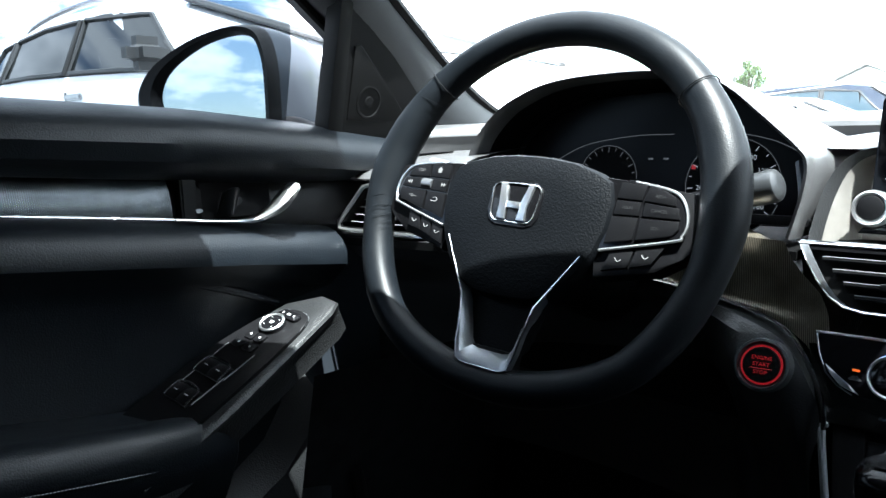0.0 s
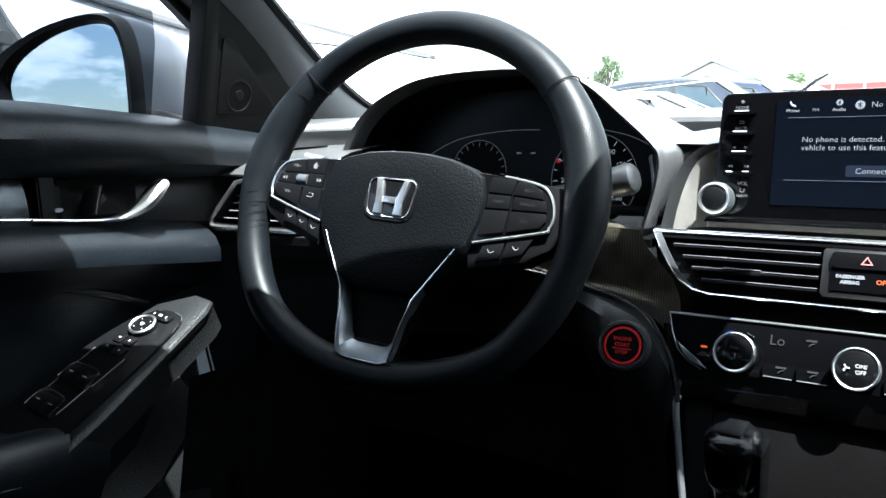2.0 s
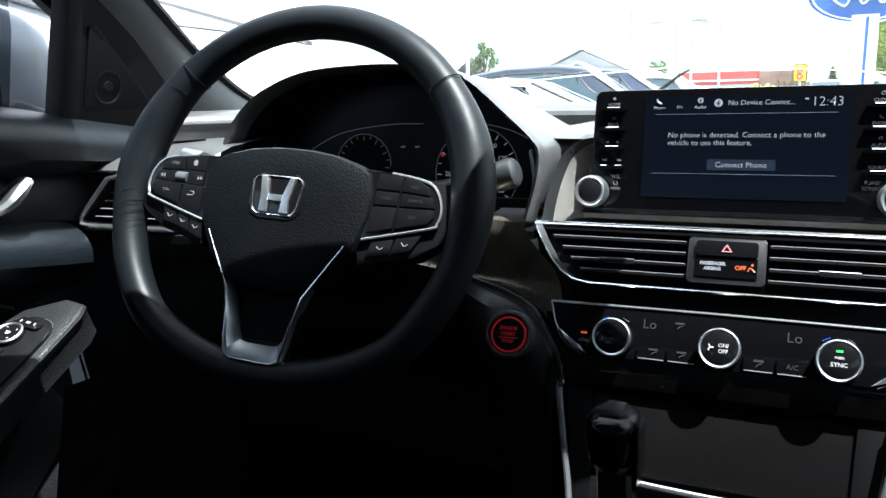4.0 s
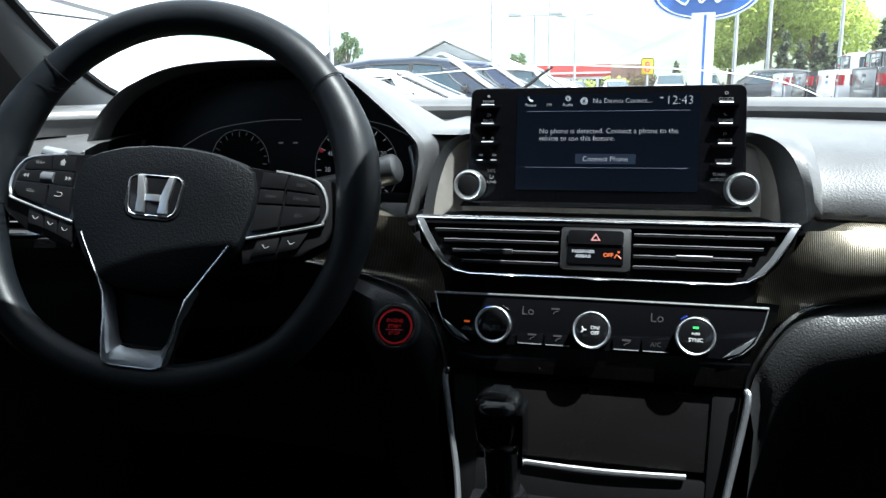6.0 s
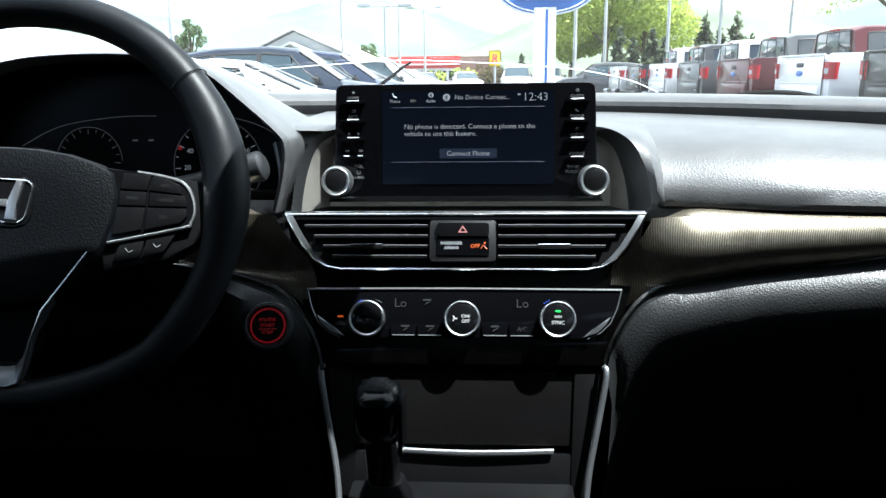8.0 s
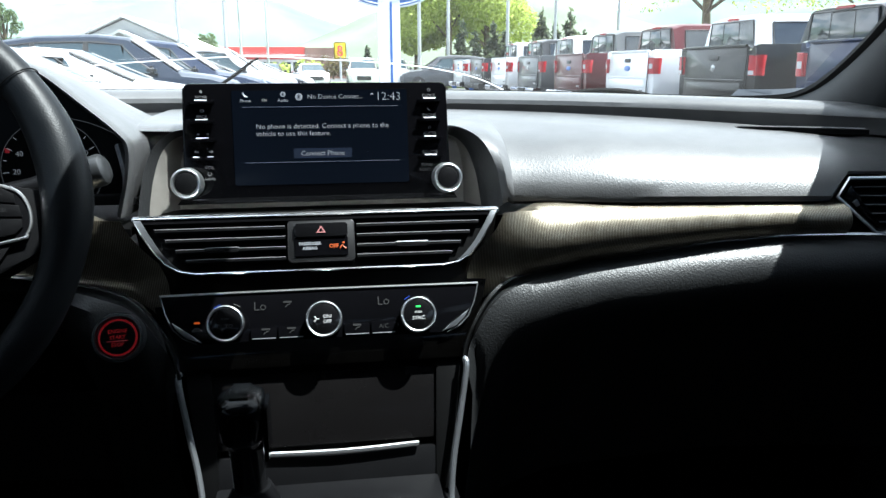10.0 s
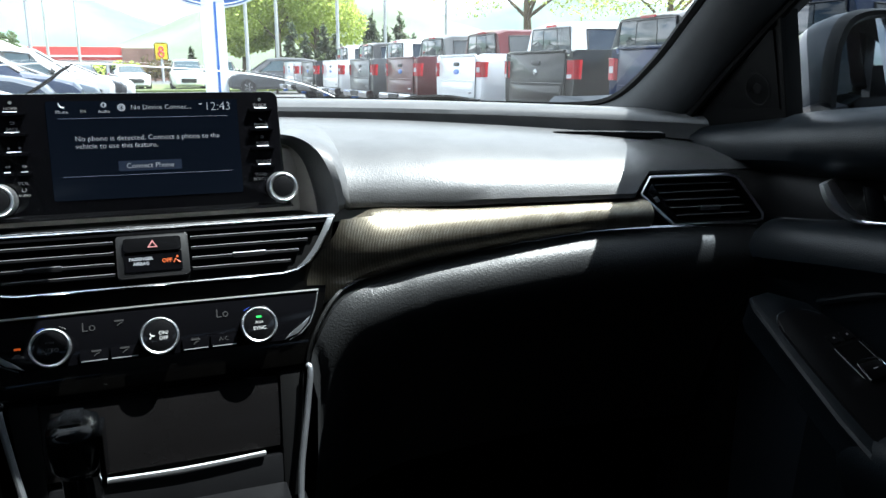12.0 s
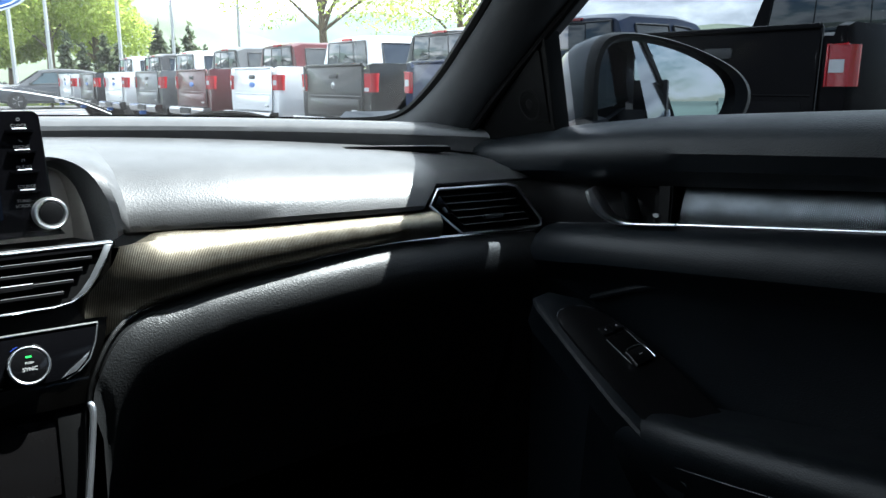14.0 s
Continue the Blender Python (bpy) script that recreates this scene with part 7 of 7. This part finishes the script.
part("rear_bumper", shell([[Vector((x, -2.80 + 0.30 * max(0, abs(x) - 0.55) ** 1.5 - d, z)) for x in spread(-0.86, 0.86, 15)] for z, d in ((0.80, 0.0), (0.70, 0.05), (0.50, 0.06), (0.30, 0.02))], (0, 0.05, 0)), M_PAINT, own)
part("front_bumper", shell([[Vector((x, 2.58 - 0.5 * max(0, abs(x) - 0.5) ** 1.6 + d, z)) for x in spread(-0.88, 0.88, 15)] for z, d in ((0.78, 0.0), (0.64, 0.07), (0.45, 0.08), (0.26, 0.02))], (0, -0.05, 0)), M_PAINT, own)
for s in (-1, 1):
    rows = [[Vector((s * x, y, z * (1.0 if y < 1.6 else 1.0 - 0.16 * ((y - 1.6) / 0.9) ** 1.5))) for x, z in ((0.80, 1.035), (0.85, 1.02), (0.885, 0.94), (0.90, 0.75), (0.89, 0.72))] for y in (0.90, 1.3, 1.7, 2.1, 2.4)]
    part("front_fender", shell(rows, (-s * 0.02, 0, 0)), M_PAINT, own)
    part("tail_lamp", block((s * 0.55 - 0.22, -2.81, 0.86), (s * 0.55 + 0.22, -2.74, 1.00), 0.02), M_LAMPRED, own)
    part("headlamp", block((s * 0.66 - 0.16, 2.36, 0.70), (s * 0.66 + 0.16, 2.52, 0.80), 0.03), M_LAMPWHITE, own)
    part("chrome_moulding", tube([(s * 0.775, 0.60, 1.108), (s * 0.815, -0.3, 1.115), (s * 0.83, -1.2, 1.130), (s * 0.80, -1.7, 1.17)], 0.010, 6), M_BRIGHT, own, "bright window moulding")
    for y in (1.52, -1.32):
        P = frame_of((s * 0.80, y, 0.335), (0, s, 0), (0, 0, 1))
        w = part("wheel", lathe([(0.20, -0.11), (0.32, -0.11), (0.335, -0.08), (0.335, 0.08), (0.32, 0.10), (0.22, 0.105), (0.20, 0.09)], P, 32), M_TYRE, own)
        part("rim", lathe([(0.21, 0.06), (0.205, 0.095), (0.185, 0.08), (0.18, 0.03)], P, 32), M_ALLOY, w)
        for k in range(5):
            a = 2 * math.pi * k / 5
            part("spoke", tube([P(0, 0, 0.07), P(0.195 * math.cos(a), 0.195 * math.sin(a), 0.085)], 0.025, 6, flat=0.5), M_ALLOY, w)


# ---- poles, signs, buildings ----
def lamp_pole(x, y, h, arm):
    p = thing("lamp_pole", "tall grey steel car park lamp pole", "lamp pole", (x, y, 0), group="lamp poles")
    part("pole", tube([(x, y, 0), (x, y, h * 0.5), (x, y, h)], [0.11, 0.09, 0.07], 8), M_GALV, p)
    part("base", block((x - 0.25, y - 0.25, 0), (x + 0.25, y + 0.25, 0.7), 0.03), M_WHITEWALL, p)
    part("arm", tube([(x - arm, y, h), (x + arm, y, h)], 0.05, 6), M_GALV, p)
    for s in (-1, 1):
        part("lamp_head", block((x + s * arm - 0.35, y - 0.2, h - 0.05), (x + s * arm + 0.35, y + 0.2, h + 0.12), 0.03), M_GALV, p)


for x, y, h in ((4.9, 44, 13), (7.0, 47, 13), (10.0, 44, 13), (13.4, 46, 13), (17.0, 45, 13), (-5.5, 42, 4.9), (-8.6, 46, 9.5), (-14.0, 34, 11), (-6.8, 60, 8.0), (-5.0, 62, 6.5), (25, 30, 12), (16, -22, 11), (22, -30, 11), (-14, -16, 10)):
    lamp_pole(x, y, h, 1.1)

sign = thing("pylon_sign", "tall white pylon sign with blue stripe and blue oval", "sign", (2.9, 40, 0))
part("column", block((2.35, 39.7, 0), (3.45, 40.3, 4.5), 0.02), M_SIGNWHITE, sign)
part("stripe", block((2.93, 39.68, 0.1), (3.05, 39.71, 4.4)), M_SIGNBLUE, sign)
P_O = frame_of((2.95, 39.75, 5.45), (1, 0, 0), (0, 0, 1))
oval = lambda k: [(2.55 * k * math.cos(2 * math.pi * i / 48), 1.32 * k * math.sin(2 * math.pi * i / 48)) for i in range(48)]
part("oval_edge", prism(oval(1.0), P_O, -0.5, 0.0, 0.04), M_SIGNWHITE, sign)
part("oval_face", prism(oval(0.955), P_O, -0.1, 0.02), M_SIGNBLUE, sign)
part("oval_line", tube([P_O(a, b, 0.03) for a, b in oval(0.89)], 0.035, 5, closed=True), M_SIGNWHITE, sign)
part("oval_mark", tube(smooth_path([P_O(a, b, 0.03) for a, b in ((-1.4, -0.25), (-0.9, -0.55), (-0.55, 0.05), (-0.2, -0.5), (0.25, -0.1), (0.55, -0.5), (1.0, -0.15), (1.45, -0.35))], 6), 0.11, 6, flat=0.4), M_SIGNWHITE, sign)
motel = thing("yellow_sign", "yellow roadside sign panel with a red round mark", "sign", (0.75, 80, 0))
part("post", tube([(0.75, 80, 0), (0.75, 80, 2.3)], 0.12, 8), M_GALV, motel)
part("panel", block((0.12, 79.9, 2.10), (1.38, 80.1, 3.75), 0.1), M_SIGNYELLOW, motel)
P_Y = frame_of((0.75, 79.88, 2.92), (1, 0, 0), (0, 0, 1))
part("round_mark", tube([P_Y(0.19 * math.cos(2 * math.pi * k / 16), 0.25 + 0.20 * math.sin(2 * math.pi * k / 16)) for k in range(16)], 0.08, 6, closed=True), M_SIGNRED, motel)
part("round_mark", tube([P_Y(0.23 * math.cos(2 * math.pi * k / 16), -0.24 + 0.24 * math.sin(2 * math.pi * k / 16)) for k in range(16)], 0.09, 6, closed=True), M_SIGNRED, motel)

gable = thing("gabled_building", "long pale grey building with a low white gable", "building", (-17.5, 70, 0))
part("wall", prism([(-4.5, 0), (4.5, 0), (4.5, 3.3), (0, 5.3), (-4.5, 3.3)], frame_of((-17.5, 70, 0), (1, 0, 0), (0, 0, 1)), -26, 0.0), M_SIDING, gable)
part("roof", grid([[Vector((-17.5 + a, y, z)) for a, z in ((-5.3, 3.05), (0, 5.45), (5.3, 3.05), (5.3, 3.25), (0, 5.68), (-5.3, 3.25))] for y in (69.2, 97)], loop=True, ends=True), M_ROOF, gable)
porch = part("porch_roof", grid([[Vector((-17.3 + a, y, z)) for a, z in ((-2.6, 3.0), (0, 4.1), (2.6, 3.0), (2.6, 3.15), (0, 4.3), (-2.6, 3.15))] for y in (67.2, 69.8)], loop=True, ends=True), M_ROOF, gable)
for x in (-19.5, -15.1):
    part("porch_post", block((x - 0.12, 67.4, 0), (x + 0.12, 67.64, 3.1)), M_WHITEWALL, gable)
for k in range(7):
    y = 72 + 3.4 * k
    w = part("window", block((-13.02, y, 1.0), (-12.97, y + 1.3, 2.3)), M_CARGLASS, gable)
    part("window_frame", tube([(-12.96, y, 1.0), (-12.96, y + 1.3, 1.0), (-12.96, y + 1.3, 2.3), (-12.96, y, 2.3)], 0.06, 4, closed=True), M_WHITEWALL, w)
store = thing("red_roofed_store", "low roadside store with red fascia and white walls", "building", (-5, 96, 0))
part("wall", block((-12.2, 92, 0), (-0.5, 104, 2.2)), M_WHITEWALL, store)
part("fascia", block((-12.4, 91.8, 2.2), (-3.2, 104.2, 3.6), 0.03), M_SIGNRED, store)
part("brick_wing", block((-3.2, 91.6, 0), (1.5, 104, 3.5)), M_BRICK, store)
part("fascia_line", block((-12.42, 91.7, 2.55), (-3.2, 91.8, 2.72)), M_WHITEWALL, store)
for k in range(6):
    w = part("window", block((-11.6 + 1.4 * k, 91.95, 0.6), (-10.5 + 1.4 * k, 92.0, 1.9)), M_CARGLASS, store)
home = thing("far_house", "pale far house with a low roof", "building", (-32, 62, 0))
part("wall", block((-38, 60, 0), (-27, 70, 3.0)), M_SIDING, home)
part("roof", grid([[Vector((x, y, z)) for y, z in ((59.4, 2.9), (65, 5.0), (70.6, 2.9))] for x in (-38.6, -26.4)], ends=False), M_ROOF, home)


# ---- trees ----
def leaves(name, blobs, count, size, mat, parent, seed, droop=0.0, long=1.0):
    """A crown of single leaves strewn in uneven clumps."""
    rng = np.random.default_rng(seed)
    verts, faces = [], []
    weight = np.array([b[3] ** 2 for b in blobs])
    pick = rng.choice(len(blobs), count, p=weight / weight.sum())
    for i in pick:
        cx, cy, cz, r = blobs[i]
        d = rng.normal(size=3)
        d /= np.linalg.norm(d)
        p = np.array((cx, cy, cz)) + d * r * (0.45 + 0.6 * rng.random() ** 0.6) * np.array((1, 1, 0.85))
        a = rng.normal(size=3)
        a /= np.linalg.norm(a)
        b = np.cross(a, rng.normal(size=3))
        b /= np.linalg.norm(b)
        s = size * (0.6 + 0.8 * rng.random())
        n = len(verts)
        verts += [tuple(p - a * s * long), tuple(p + b * s * 0.5), tuple(p + a * s * long), tuple(p - b * s * 0.5)]
        faces.append((n, n + 1, n + 2, n + 3))
    me = bpy.data.meshes.new(name)
    me.from_pydata(verts, [], faces)
    return part(name, me, mat, parent)


def tree(x, y, h, r, seed, count=5200, size=0.20, base=0.3, mat=M_LEAF):
    rng = random.Random(seed)
    t = thing("tree", "leafy green broadleaf tree beside the car park", "tree", (x, y, 0), group="broadleaf trees")
    part("trunk", tube([(x, y, 0), (x + 0.1, y, h * 0.25), (x - 0.05, y, h * 0.55), (x, y, h * 0.85)], [0.28, 0.22, 0.14, 0.03], 9), M_BARK, t)
    blobs = []
    for k in range(16):
        a, f = rng.uniform(0, 6.28), rng.uniform(base, 0.95)
        rr = r * (0.35 + 0.75 * math.sin(math.pi * min(1, (f - base + 0.12) / (1.05 - base)))) * rng.uniform(0.45, 0.9)
        c = Vector((x + rr * math.cos(a), y + rr * math.sin(a), h * f))
        blobs.append((c.x, c.y, c.z, r * rng.uniform(0.28, 0.5)))
        if k < 9:
            part("limb", tube([(x, y, h * f * 0.62), (x + rr * 0.5 * math.cos(a), y + rr * 0.5 * math.sin(a), h * f * 0.85), tuple(c)], [0.09, 0.06, 0.02], 6), M_BARK, t)
    leaves("crown", blobs, count, size, mat, t, seed)


def conifer(x, y, h, seed):
    rng = random.Random(seed)
    t = thing("conifer", "dark upright conifer beyond the trucks", "tree", (x, y, 0), group="conifers")
    part("trunk", tube([(x, y, 0), (x, y, h * 0.96)], [0.14, 0.02], 7), M_BARK, t)
    blobs = [(x + rng.uniform(-1, 1) * 0.16 * h * (1 - f), y + rng.uniform(-1, 1) * 0.16 * h * (1 - f), h * (0.1 + 0.88 * f), 0.13 * h * (1.05 - f)) for f in [k / 22 for k in range(22)]]
    leaves("crown", blobs, 1500, 0.20, M_NEEDLE, t, seed, long=1.3)


for i, (x, y, h, r) in enumerate(((8.0, 54, 12.5, 4.4), (11.3, 57, 12.0, 3.5), (6.2, 58, 9.0, 2.6))):
    tree(x, y, h, r, 20 + i, 24000, 0.13)
tree(16.5, 33, 8.8, 5.0, 41, 15000, 0.085, 0.56)
tree(24.5, 33, 9.0, 4.5, 42, 12000, 0.085, 0.56)
tree(-13.6, 88, 5.0, 1.5, 43, 2500, 0.12, mat=M_MID_LEAF)
tree(-24.0, 62, 6.0, 1.1, 44, 2200, 0.10, 0.5, mat=M_MID_LEAF)
tree(33, 14, 9.5, 4.0, 45, 2400, 0.22)
tree(26, -34, 12, 5.0, 46, 2600, 0.3)
tree(30, -52, 12, 6.0, 47, 2600, 0.3)
for i, (x, y, h) in enumerate(((7.7, 46, 4.0), (8.6, 46.5, 3.5), (9.6, 46, 4.1), (10.4, 46.6, 3.5), (13.7, 50, 5.3), (14.9, 51, 4.3), (15.9, 51, 5.2), (17.2, 52, 3.8), (2.7, 62, 3.0))):
    conifer(x, y, h, 60 + i)
for i, (x, y, r) in enumerate(((0.0, 84, 1.5), (-2.2, 70, 1.1), (-5.0, 72, 1.0), (6.0, 41.0, 0.9), (1.9, 84, 1.2))):
    s = thing("shrub", "rounded brown-green shrub on the verge", "shrub", (x, y, 0), group="shrubs")
    part("stem", tube([(x, y, 0), (x, y, r)], 0.08, 6), M_BARK, s)
    leaves("crown", [(x + 0.5 * r * math.cos(k * 1.3), y + 0.5 * r * math.sin(k * 1.3), r * (0.7 + 0.25 * (k % 3)), r * 0.65) for k in range(7)], 700, 0.16, M_SHRUB if i in (0, 4) else M_LEAF, s, 90 + i)
